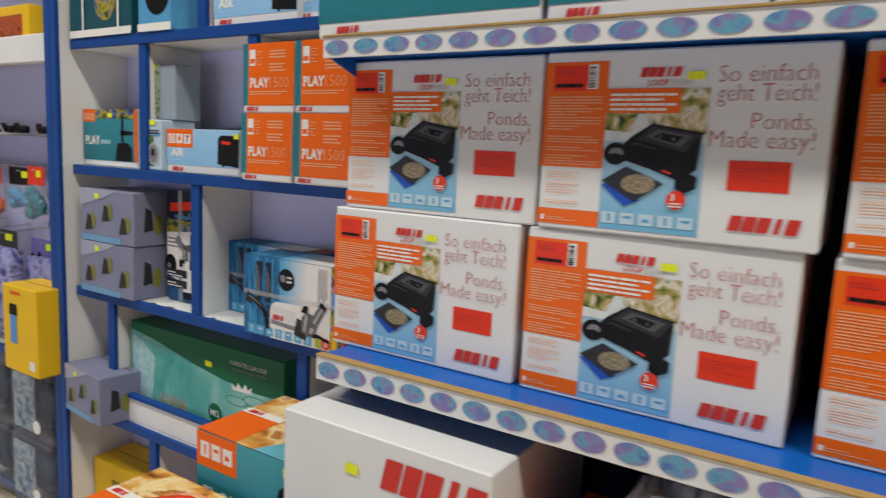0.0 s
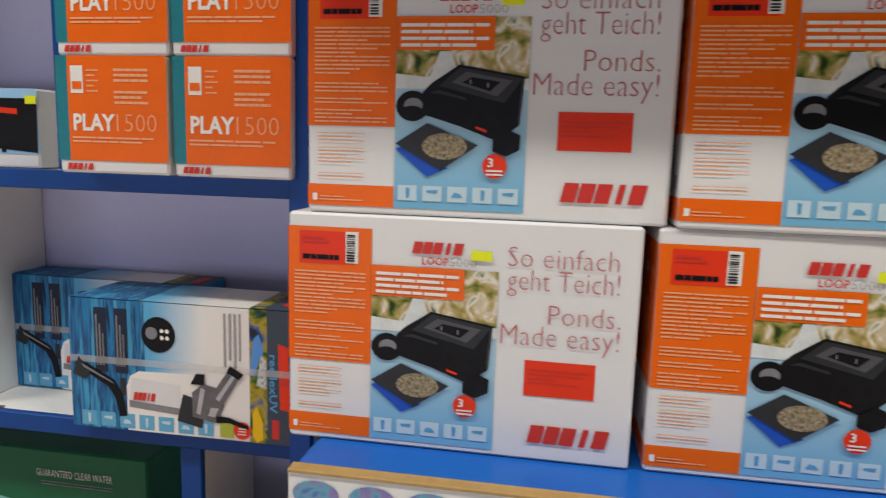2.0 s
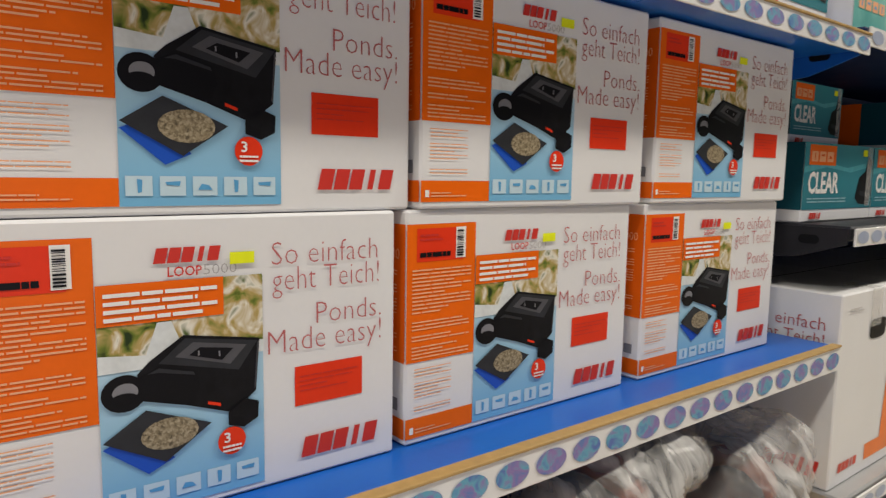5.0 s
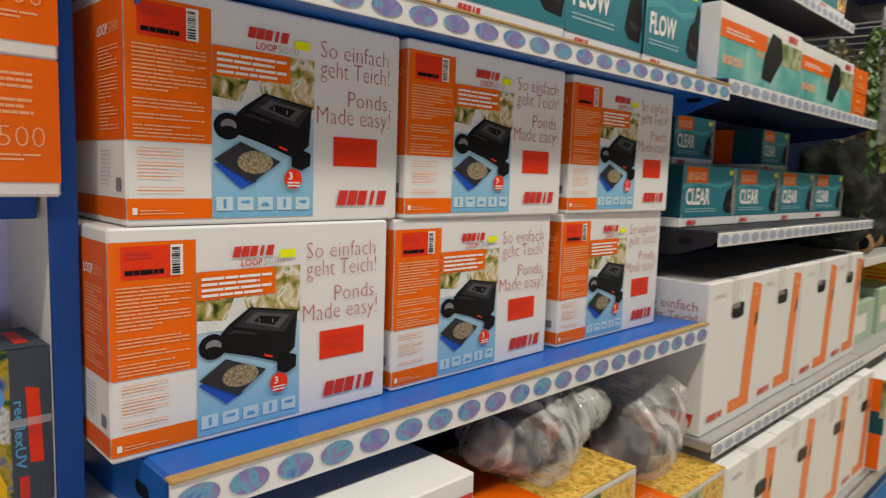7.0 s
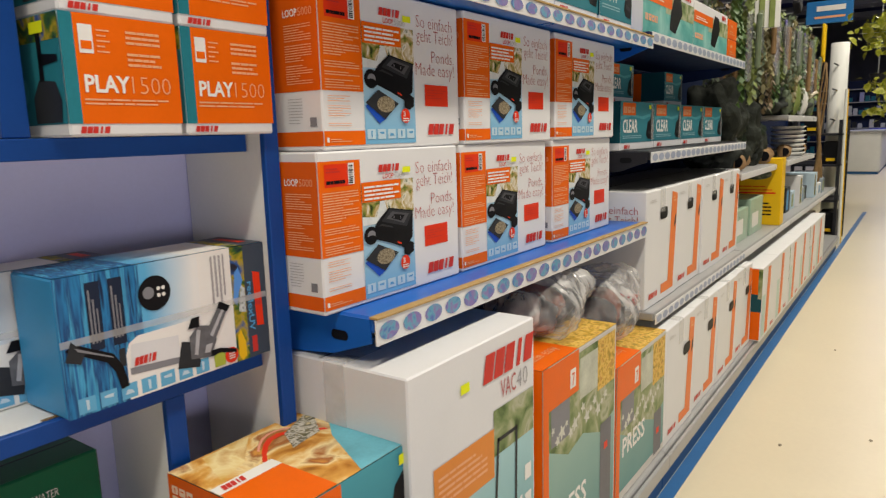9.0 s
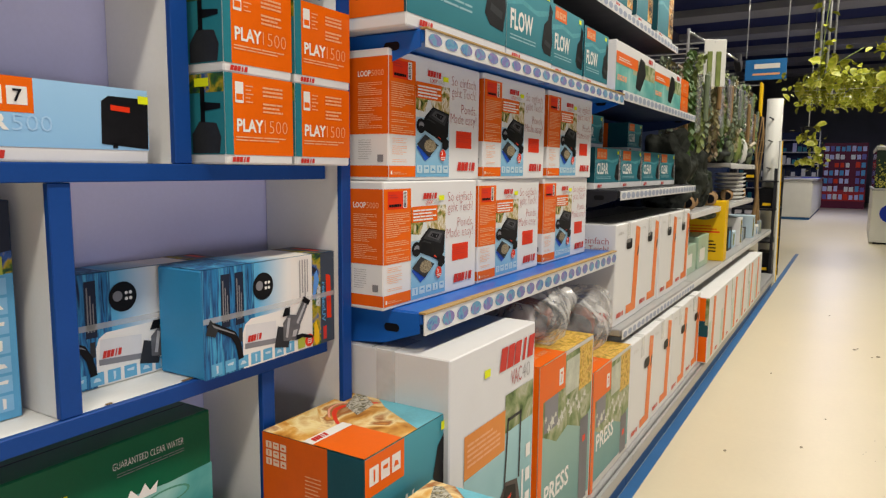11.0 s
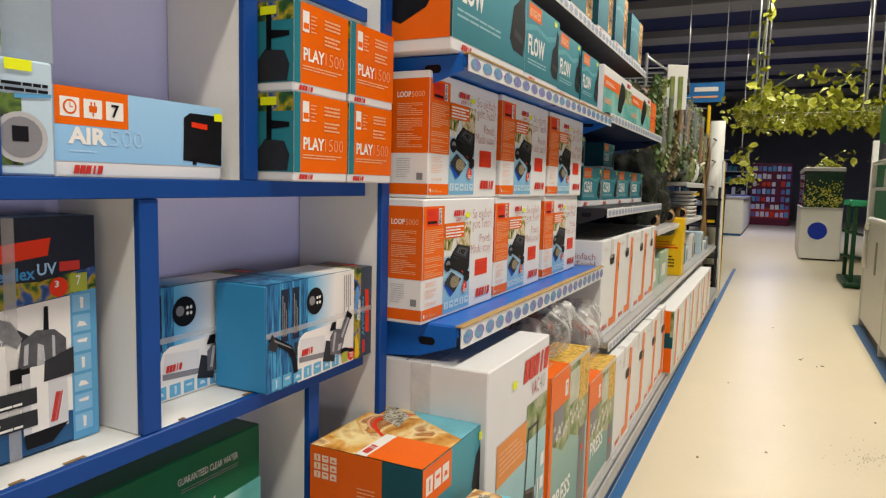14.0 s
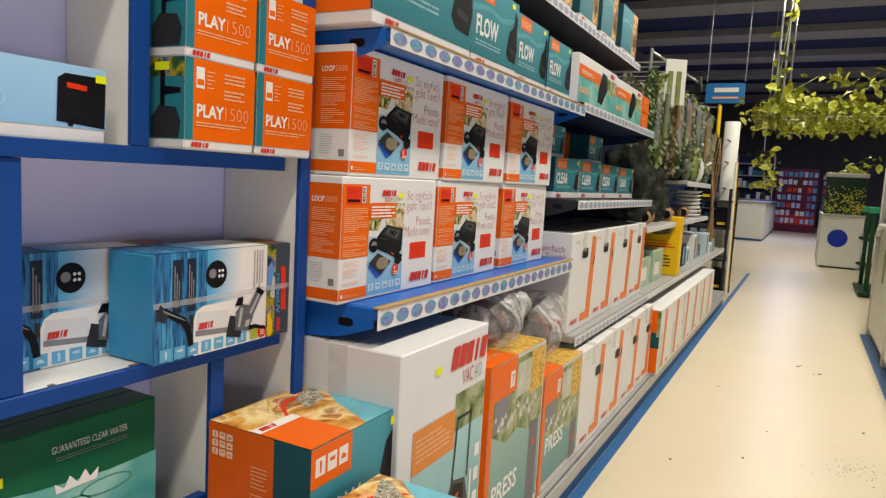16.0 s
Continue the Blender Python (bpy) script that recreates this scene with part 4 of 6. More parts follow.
def long_carton(w, d, h):
    c = Carton("water_pump_box", w, d, h, WHITE, "long carton with orange caption and pump over pond water", "box", "long pump boxes")
    c.rect("water_picture", "F", 0.0, 0.0, w, h - 0.05, WATER)
    c.rect("garden_picture", "F", w * 0.4, h * 0.45, w, h - 0.04, MEADOW, 0.0012)
    c.faces("orange_caption", "F", [[(0.0, h * 0.55), (w * 0.52, h * 0.55), (w * 0.52, h - 0.04), (0.0, h - 0.04)]], ORANGE, 0.0016)
    c.lines("F", 0.03, h * 0.62, w * 0.36, h - 0.055, 2, TEXT_WHITE, 0.45, 4, lift=0.0022)
    c.icons("F", 0.02, h * 0.22, w * 0.26, h * 0.36, 4, TEXT_PALE, SKY_DEEP, 0.8)
    c.faces("pump_picture", "F", [[(w * 0.48, h * 0.18), (w * 0.60, h * 0.14), (w * 0.74, h * 0.55), (w * 0.70, h * 0.82), (w * 0.58, h * 0.86), (w * 0.50, h * 0.5)]], BLACK_PRODUCT, 0.0020)
    c.logo("F", w * 0.80, h - 0.03, w * 0.92, h - 0.012)
    return c


lc = long_carton(0.56, 0.30, 0.185)
lc.put(0.490, 0.985, 1.5125)
copy_thing(lc.ob, pose(1.055, 0.985, 1.5125)).scale = (0.95, 1, 0.96)
for k in range(2):
    s = Carton("small_orange_box", 0.165, 0.25, 0.085, ORANGE, "small flat orange carton", "box", "small orange boxes")
    s.logo("F", 0.04, 0.05, 0.08, 0.062, TEXT_PALE)
    s.lines("F", 0.03, 0.02, 0.13, 0.04, 2, TEXT_PALE, 0.4, 2)
    s.put(1.605, 0.985, 1.5125 + 0.0865 * k)
cl = teal_carton(0.334, 0.20, 0.162, "CLEAR", "clear-water boxes on the dark shelf")
cl.rect("film_glint", "F", 0.300, 0.03, 0.326, 0.160, TAPE, 0.0022)
cl.put(0.484, 1.050, 1.1405)
for i in range(1, 4):
    copy_thing(cl.ob, pose(0.484 + 0.338 * i, 1.050, 1.1405))
copy_thing(cl.ob, pose(0.60, 1.14, 1.3035)).scale = (0.74, 0.9, 0.86)
copy_thing(cl.ob, pose(1.22, 1.14, 1.3035)).scale = (0.74, 0.9, 0.86)
tp = teal_carton(0.26, 0.24, 0.26, "", "boxes on the top shelf", False)
tp.rect("orange_band", "F", 0.18, 0.03, 0.26, 0.26, AUTUMN, 0.0014)
tp.put(0.72, 1.075, 1.8755)
copy_thing(tp.ob, pose(1.05, 1.075, 1.8755))
copy_thing(tp.ob, pose(1.42, 1.075, 1.8755)).scale = (1.2, 1, 0.9)
copy_thing(tp.ob, pose(0.30, 1.075, 1.8755)).scale = (1.2, 1, 0.7)


# ---------------------------------------------------------------- goods in the cabinet
def play_carton(teal_face=False):
    w, d, h = 0.158, 0.16, 0.151
    c = Carton("fountain_pump_box", w, d, h, WHITE, "orange and teal fountain pump carton with white foot", "box", "fountain pump boxes")
    if teal_face:
        c.rect("teal_front", "F", 0, 0.016, w, h, TEAL)
    else:
        c.rect("orange_front", "F", 0.017, 0.016, w, h, ORANGE)
        c.rect("teal_edge", "F", 0.0, 0.016, 0.017, h, TEAL_FLAT)
        c.rect("pictogram", "F", 0.022, 0.103, 0.040, 0.138, TEXT_WHITE, 0.0014)
        c.faces("pictogram_sign", "F", [[(0.024, 0.108), (0.038, 0.108), (0.038, 0.118), (0.024, 0.118)]], ORANGE, 0.0018)
        c.lines("F", 0.045, 0.105, 0.062, 0.138, 5, TEXT_PALE, 0.3, 2)
        c.lines("F", 0.084, 0.118, 0.132, 0.138, 3, TEXT_PALE, 0.5, 3)
        c.lines("F", 0.084, 0.090, 0.132, 0.110, 3, TEXT_PALE, 0.5, 4)
        c.word("F", 0.024, 0.055, 0.084, 0.077, "PLAY", TEXT_WHITE, 0.03)
        c.word("F", 0.087, 0.055, 0.143, 0.077, "1500", TEXT_PALE, -0.018)
        c.lines("F", 0.022, 0.040, 0.138, 0.050, 2, TEXT_PALE, 0.45, 6)
    c.logo("F", 0.012, 0.004, 0.050, 0.0125)
    c.rect("teal_side", "L", 0.0, 0.016, d, h, TEAL_FLAT)
    c.rect("garden_side", "L", 0.0, h - 0.032, d, h - 0.001, KOI, 0.0012)
    c.faces("pump_picture", "L", [[(d * 0.50, 0.018), (d * 0.92, 0.018), (d * 0.95, 0.045), (d * 0.88, 0.068), (d * 0.62, 0.072), (d * 0.5, 0.05)]], DARK_GREY, 0.0016)
    c.faces("pipe_picture", "L", [[(d * 0.64, 0.07), (d * 0.71, 0.07), (d * 0.71, 0.13), (d * 0.64, 0.13)], [(d * 0.66, 0.088), (d * 0.95, 0.092), (d * 0.95, 0.10), (d * 0.66, 0.104)]], INK, 0.0018)
    c.disc("water_ripple", "L", d * 0.3, 0.06, 0.02, surface("ripple_print", (0.05, 0.30, 0.36), 0.4), 0.0014)
    c.rect("price_sticker", "L", d * 0.56, h - 0.022, d * 0.78, h - 0.008, STICKER, 0.0024)
    return c


pc = play_carton()
pc.put(-1.252, 1.097, S2 + 0.0015)
for x, y, z in ((-1.086, 1.098, S2 + 0.0015), (-1.250, 1.099, S2 + 0.153), (-1.085, 1.097, S2 + 0.153)):
    copy_thing(pc.ob, pose(x, y, z))
pt = Carton("fountain_pump_box", 0.27, 0.13, 0.165, WHITE, "wide teal fountain pump carton with orange corner", "box", "fountain pump boxes")
pt.rect("teal_front", "F", 0, 0.016, 0.255, 0.165, TEAL)
pt.rect("orange_edge", "F", 0.255, 0.016, 0.27, 0.165, ORANGE)
pt.rect("orange_tab", "F", 0.0, 0.128, 0.065, 0.165, ORANGE, 0.0014)
pt.icons("F", 0.006, 0.134, 0.062, 0.158, 3, TEXT_PALE, ORANGE_DARK, 0.8)
pt.rect("garden_picture", "F", 0.065, 0.138, 0.255, 0.165, KOI, 0.0012)
pt.word("F", 0.012, 0.062, 0.088, 0.088, "PLAY", TEXT_WHITE, 0.03)
pt.lines("F", 0.09, 0.065, 0.14, 0.085, 1, MATS["pale_teal_ink"], 0.6, 1)
pt.faces("pump_picture", "F", [[(0.165, 0.018), (0.245, 0.018), (0.245, 0.055), (0.225, 0.07), (0.175, 0.068)], [(0.195, 0.07), (0.205, 0.07), (0.205, 0.15), (0.195, 0.15)], [(0.19, 0.09), (0.25, 0.094), (0.25, 0.102), (0.19, 0.105)]], INK, 0.0018)
pt.rect("price_sticker", "F", 0.13, 0.142, 0.152, 0.154, STICKER, 0.0026)
pt.put(-2.052, 1.185, S2 + 0.0015)

air = Carton("air_pump_box", 0.284, 0.13, 0.114, WHITE, "pale blue air pump carton with white foot and black pump", "box")
air.rect("blue_front", "F", 0.0, 0.020, 0.284, 0.1135, AIR_BLUE)
air.rect("orange_tab", "F", 0.001, 0.066, 0.108, 0.1135, ORANGE, 0.0012)
for k in range(2):
    air.rect("icon", "F", 0.008 + 0.0327 * k, 0.076, 0.0348 + 0.0327 * k, 0.1006, TEXT_WHITE, 0.0016)
air.disc("clock_ring", "F", 0.0214, 0.0883, 0.0095, ORANGE_DARK, 0.0020)
air.disc("clock_face", "F", 0.0214, 0.0883, 0.0070, TEXT_WHITE, 0.0023)
air.faces("clock_needle", "F", [[(0.0208, 0.088), (0.0220, 0.088), (0.0220, 0.0945), (0.0208, 0.0945)], [(0.0208, 0.0876), (0.0256, 0.0876), (0.0256, 0.0888), (0.0208, 0.0888)]], ORANGE_DARK, 0.0026)
air.faces("plug_sign", "F", [[(0.049, 0.084), (0.059, 0.084), (0.060, 0.092), (0.048, 0.092)], [(0.0505, 0.092), (0.0525, 0.092), (0.0525, 0.0975), (0.0505, 0.0975)], [(0.0555, 0.092), (0.0575, 0.092), (0.0575, 0.0975), (0.0555, 0.0975)], [(0.053, 0.079), (0.055, 0.079), (0.055, 0.084), (0.053, 0.084)]], ORANGE_DARK, 0.0020)
air.rect("icon", "F", 0.0733, 0.076, 0.1001, 0.1006, TEXT_WHITE, 0.0016)
air.word("F", 0.081, 0.080, 0.093, 0.097, "7", INK, 0.02, 0.0026)
air.word("F", 0.018, 0.042, 0.074, 0.064, "AIR", TEXT_WHITE, 0.04)
air.word("F", 0.078, 0.042, 0.132, 0.064, "500", surface("pale_blue_ink", (0.38, 0.62, 0.86), 0.45), -0.01)
air.lines("F", 0.020, 0.032, 0.058, 0.037, 1, MATS["pale_blue_ink"], 0.5, 1)
air.logo("F", 0.024, 0.004, 0.066, 0.015)
air.faces("pump_picture", "F", [[(0.204, 0.028), (0.282, 0.022), (0.284, 0.100), (0.218, 0.100), (0.206, 0.092)], [(0.222, 0.022), (0.230, 0.022), (0.230, 0.03), (0.222, 0.03)]], BLACK_PRODUCT, 0.0014)
air.faces("red_tag", "F", [[(0.220, 0.079), (0.252, 0.077), (0.252, 0.085), (0.220, 0.087)]], RED, 0.0022)
air.rect("price_sticker", "F", 0.266, 0.092, 0.284, 0.104, STICKER, 0.0026)
# end darker than the front tab: shade in the orange itself
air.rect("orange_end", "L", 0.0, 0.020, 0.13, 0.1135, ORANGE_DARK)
air.icons("L", 0.085, 0.070, 0.12, 0.105, 1, TEXT_PALE, ORANGE_DARK, 0.6, 2)
air.disc("round_picture", "L", 0.10, 0.045, 0.022, INK, 0.0014)
air.put(-1.628, 1.170, S2 + 0.0015)

sol = Carton("solar_pump_box", 0.085, 0.10, 0.136, surface("pale_sky_card", (0.50, 0.64, 0.74), 0.4), "small upright pale blue carton of a pond thermometer", "box")
sol.lines("F", 0.006, 0.098, 0.078, 0.112, 2, INK, 0.55, 1)
sol.rect("lily_picture", "F", 0.0, 0.012, 0.048, 0.095, picture("lily_print", [(0.03, 0.07, 0.02), (0.12, 0.20, 0.04), (0.02, 0.03, 0.02)], 40))
sol.disc("dial_picture", "F", 0.046, 0.045, 0.030, surface("dial_grey_print", (0.45, 0.45, 0.46), 0.35), 0.0018)
sol.disc("dial_face", "F", 0.046, 0.045, 0.024, MID_GREY, 0.0022)
sol.rect("dial_window", "F", 0.036, 0.040, 0.054, 0.058, INK, 0.0026)
sol.faces("blue_swoosh", "F", [[(0.04, 0.09), (0.082, 0.094), (0.082, 0.098), (0.04, 0.095)]], SKY_DEEP, 0.0016)
sol.rect("price_sticker", "F", 0.030, 0.122, 0.060, 0.135, STICKER, 0.0026)
sol.put(-1.72, 1.168, S2 + 0.0015, -8)

gs = Carton("grey_pump_box", 0.10, 0.08, 0.145, surface("slate_blue_card", (0.30, 0.36, 0.42), 0.45, 0.1), "slate blue carton with green picture edge", "box")
gs.rect("green_edge", "F", 0.0, 0.0, 0.034, 0.15, picture("lily_print_b", [(0.03, 0.06, 0.02), (0.20, 0.28, 0.10), (0.5, 0.5, 0.45), (0.02, 0.03, 0.02)], 60))
gs.rect("price_sticker", "F", 0.002, 0.136, 0.02, 0.149, STICKER, 0.002)
gs.put(-1.713, 1.185, S2 + 0.139)
for k in range(2):
    g = Carton("pond_light_box", 0.26, 0.20, 0.152, surface("lavender_card", (0.22, 0.23, 0.34), 0.42, 0.1), "lavender grey carton of pond spotlights with dark pictures", "box", "pond spotlight boxes")
    for i in range(3):
        cx, cy = 0.04 + 0.085 * i, 0.05 + 0.03 * (i % 2)
        g.faces("lamp_picture", "F", [[(cx - 0.018, cy - 0.02), (cx + 0.02, cy - 0.015), (cx + 0.014, cy + 0.022), (cx - 0.004, cy + 0.03)]], DARK_GREY, 0.0016)
        g.disc("lamp_glow", "F", cx + 0.022, cy + 0.01, 0.013, surface("olive_print", (0.22, 0.22, 0.05), 0.4), 0.0014, 0.024)
    g.faces("pale_wedge", "F", [[(0.0, 0.152), (0.0, 0.10), (0.12, 0.13), (0.18, 0.152)]], surface("pale_lavender_print", (0.36, 0.38, 0.50), 0.4), 0.0012)
    g.rect("blue_foot", "F", 0.0, 0.0, 0.20, 0.018, surface("steel_blue_print", (0.16, 0.34, 0.55), 0.4), 0.0012)
    g.rect("price_sticker", "F", 0.075, 0.125, 0.095, 0.140, STICKER, 0.0022)
    for i in range(2):
        g.faces("lamp_picture", "R", [[(0.03 + 0.09 * i, 0.04), (0.06 + 0.09 * i, 0.045), (0.055 + 0.09 * i, 0.10), (0.035 + 0.09 * i, 0.11)]], DARK_GREY, 0.0016)
        g.disc("lamp_glow", "R", 0.075 + 0.09 * i, 0.06, 0.014, MATS["olive_print"], 0.0014, 0.03)
    g.put(-2.003 + 0.006 * k, 1.140, S3 + 0.0015 + 0.154 * k)


for i, (cx, cl) in enumerate(((-1.70, 0.018), (-1.63, 0.03), (-1.44, 0.010), (-1.30, 0.02), (-1.26, 0.008), (-1.02, 0.012), (-1.86, 0.015))):
    bm = block(cx, cx + cl, FRONT - 0.001, FRONT + 0.005, S3 + 0.0012, S3 + 0.0022)
    tagged(link("edge_chip", bm, BARK), "brown chip in the white shelf edge", "chip", "chips in the shelf edge")


def uv_tall():
    w, d, h = 0.182, 0.10, 0.318
    c = Carton("uv_clarifier_box", w, d, h, surface("deep_blue_card", (0.02, 0.10, 0.24), 0.38), "dark blue and white ultraviolet clarifier carton with clear tape", "box", "ultraviolet clarifier boxes")
    c.rect("dark_top", "F", 0, 0.232, w, h, surface("night_blue_print", (0.015, 0.02, 0.035), 0.38))
    c.faces("red_block", "F", [[(0.012, 0.256), (0.112, 0.266), (0.117, 0.290), (0.016, 0.280)]], RED, 0.0014)
    c.word("F", 0.036, 0.236, 0.094, 0.253, "reeflex", surface("sky_ink", (0.05, 0.30, 0.62), 0.4), 0.02)
    c.word("F", 0.097, 0.240, 0.124, 0.256, "UV", surface("ice_ink", (0.35, 0.60, 0.85), 0.4), 0.02)
    c.rect("red_word_bar", "F", 0.128, 0.243, 0.158, 0.256, RED_INK, 0.0014)
    c.faces("reef_picture", "F", [[(0, 0.196), (w, 0.214), (w, 0.246), (0.10, 0.232), (0, 0.236)]], KOI, 0.0016)
    c.faces("white_panel", "F", [[(0, 0.075), (0.06, 0.055), (0.142, 0.045), (0.142, 0.208), (0, 0.196)]], TEXT_WHITE, 0.0012)
    c.rect("blue_side_band", "F", 0.142, 0.0, w, 0.213, surface("band_blue_print", (0.10, 0.36, 0.60), 0.38), 0.0010)
    c.lines("F", 0.004, 0.155, 0.062, 0.188, 3, MID_GREY, 0.45, 3)
    c.faces("hose_tail", "F", [[(0.040, 0.180), (0.050, 0.186), (0.100, 0.150), (0.090, 0.142)]], DARK_GREY, 0.0020)
    c.faces("stem_picture", "F", [[(0.102, 0.16), (0.110, 0.16), (0.110, 0.198), (0.104, 0.198)]], INK, 0.0020)
    c.faces("chrome_head", "F", [[(0.066, 0.118), (0.134, 0.118), (0.134, 0.150), (0.118, 0.165), (0.092, 0.168), (0.072, 0.155)]], surface("head_grey_print", (0.09, 0.09, 0.10), 0.4, 0.35, 60), 0.0022)
    c.faces("head_light", "F", [[(0.074, 0.124), (0.080, 0.124), (0.082, 0.152), (0.076, 0.150)], [(0.092, 0.120), (0.104, 0.120), (0.102, 0.146), (0.094, 0.150)], [(0.114, 0.126), (0.118, 0.126), (0.118, 0.156), (0.114, 0.158)]], surface("head_pale_print", (0.45, 0.45, 0.47), 0.38, 0.2, 60), 0.0023)
    c.faces("head_ring", "F", [[(0.064, 0.112), (0.136, 0.112), (0.136, 0.120), (0.064, 0.120)]], INK, 0.0025)
    c.faces("head_nozzle", "F", [[(0.036, 0.172), (0.046, 0.190), (0.060, 0.184), (0.074, 0.160), (0.066, 0.148)]], surface("nozzle_grey_print", (0.20, 0.20, 0.21), 0.4, 0.3, 60), 0.0024)
    c.rect("clarifier_tube", "F", 0.071, 0.028, 0.134, 0.120, surface("silver_print", (0.62, 0.62, 0.64), 0.35), 0.0024)
    c.rect("tube_light", "F", 0.082, 0.028, 0.106, 0.120, TEXT_WHITE, 0.0027)
    c.faces("dark_box", "F", [[(0.100, 0.096), (0.144, 0.098), (0.144, 0.136), (0.102, 0.124)]], DARK_GREY, 0.0030)
    c.rect("dark_lug", "F", 0.056, 0.102, 0.071, 0.122, INK, 0.0026)
    c.faces("clarifier_foot", "F", [[(0.074, 0.010), (0.110, 0.010), (0.134, 0.032), (0.071, 0.030)]], INK, 0.0028)
    c.logo("F", 0.108, 0.038, 0.118, 0.078, None, 0.0032)
    for v in (0.040, 0.070):
        c.rect("dark_caption", "F", 0.0, v, 0.090, v + 0.022, DARK_GREY, 0.0032)
        c.lines("F", 0.004, v + 0.003, 0.084, v + 0.019, 2, TEXT_WHITE, 0.4, 5, lift=0.0037)
    c.disc("guarantee_seal", "F", 0.125, 0.222, 0.0135, RED, 0.0034)
    c.word("F", 0.119, 0.222, 0.125, 0.231, "3", TEXT_WHITE, 0.02, 0.0040)
    c.rect("lime_tag", "F", 0.142, 0.212, 0.168, 0.238, surface("lime_print", (0.40, 0.46, 0.06), 0.4), 0.0024)
    c.word("F", 0.151, 0.221, 0.158, 0.235, "7", TEXT_WHITE, 0.02, 0.0030)
    c.icons("F", 0.145, 0.012, 0.177, 0.212, 1, surface("icon_sky_print", (0.22, 0.48, 0.70), 0.38), TEXT_WHITE, 0.84, 7)
    c.disc("round_picture", "F", 0.016, 0.105, 0.026, INK, 0.002, 0.028)
    c.disc("round_window", "F", 0.010, 0.100, 0.008, MID_GREY, 0.0026)
    c.tape("F", 0.052, 0.0, 0.068, h)
    c.rect("blue_side", "R", 0, 0, d, h, surface("side_blue_print", (0.02, 0.10, 0.24), 0.38))
    return c


uv_tall().put(-1.714, 1.230, S3 + 0.0015)


def uv_long(w, d):
    h = 0.192
    c = Carton("uv_clarifier_box", w, d, h, surface("bright_blue_card", (0.03, 0.26, 0.52), 0.36), "blue and white ultraviolet clarifier carton lying on its side", "box", "ultraviolet clarifier boxes")
    c.rect("white_field", "F", 0.105, 0.0, w * 0.80, h, TEXT_WHITE)
    c.rect("blue_field", "F", 0.0, 0.0, 0.118, h, picture("blue_ray_print", [(0.01, 0.02, 0.06), (0.02, 0.20, 0.44), (0.015, 0.06, 0.18), (0.06, 0.36, 0.60), (0.02, 0.12, 0.32)], 30, stretch=(3, 1, 0.22)), 0.0010)
    c.rect("blue_fade", "F", 0.118, 0.085, 0.215, h, blend_across("sky_fade_print", (0.10, 0.40, 0.66), (0.80, 0.80, 0.78), 0.125, 0.205, 0.38, 0.03), 0.0010)
    c.faces("white_swoop", "F", [[(0.088, 0.0), (0.088, 0.066), (0.094, 0.082), (0.108, 0.090), (0.20, 0.092), (0.20, 0.0)]], TEXT_WHITE, 0.0012)
    for u in (0.040, 0.072):
        c.rect("dark_caption", "F", u, 0.085, u + 0.020, h - 0.012, surface("ink_blue_print", (0.012, 0.02, 0.045), 0.38), 0.0016)
        for q in range(3):
            c.lines("F", u + 0.003 + 0.005 * q, 0.095, u + 0.0055 + 0.005 * q, h - 0.02 - 0.014 * q, 1, MID_GREY, 0.97, 3 + q, lift=0.0022)
    c.rect("grey_caption", "F", 0.078, 0.052, 0.087, 0.078, DARK_GREY, 0.0016)
    c.disc("round_picture", "F", 0.140, h - 0.046, 0.026, INK, 0.002)
    c.disc("round_window", "F", 0.130, h - 0.044, 0.009, MID_GREY, 0.0026)
    for q in range(4):
        c.disc("round_window", "F", 0.146 + 0.008 * (q % 2), h - 0.040 - 0.010 * (q // 2), 0.003, TEXT_WHITE, 0.0026)
    c.faces("clarifier_tube", "F", [[(0.092, 0.036), (0.172, 0.030), (0.172, 0.074), (0.096, 0.080)]], surface("tube_print", (0.70, 0.70, 0.71), 0.36, 0.04), 0.0016)
    c.faces("tube_shade", "F", [[(0.092, 0.036), (0.172, 0.030), (0.172, 0.040), (0.092, 0.046)]], MID_GREY, 0.0018)
    c.logo("F", 0.098, 0.047, 0.132, 0.059, None, 0.0024)
    c.faces("hose_picture", "F", [[(0.006, 0.094), (0.016, 0.102), (0.070, 0.074), (0.082, 0.052), (0.088, 0.022), (0.076, 0.020), (0.070, 0.048), (0.060, 0.064)]], INK, 0.0022)
    c.faces("hose_head", "F", [[(0.004, 0.080), (0.024, 0.072), (0.032, 0.086), (0.014, 0.106)]], DARK_GREY, 0.0026)
    c.faces("hose_light", "F", [[(0.018, 0.096), (0.066, 0.072), (0.070, 0.068), (0.022, 0.090)]], MID_GREY, 0.0028)
    grey, pale = surface("steel_grey_print", (0.13, 0.13, 0.14), 0.4, 0.3, 60), surface("steel_pale_print", (0.45, 0.45, 0.47), 0.38, 0.15, 60)
    c.faces("clarifier_box", "F", [[(0.166, 0.022), (0.204, 0.014), (0.212, 0.052), (0.176, 0.062)]], DARK_GREY, 0.0022)
    c.faces("clarifier_head", "F", [[(0.190, 0.030), (0.226, 0.024), (0.238, 0.050), (0.232, 0.074), (0.206, 0.080), (0.190, 0.066)]], grey, 0.0025)
    c.faces("head_collar", "F", [[(0.188, 0.078), (0.196, 0.094), (0.210, 0.094), (0.208, 0.078)]], INK, 0.0027)
    c.faces("head_light", "F", [[(0.196, 0.036), (0.202, 0.034), (0.210, 0.072), (0.203, 0.074)], [(0.214, 0.034), (0.224, 0.032), (0.230, 0.046), (0.218, 0.046)]], pale, 0.0029)
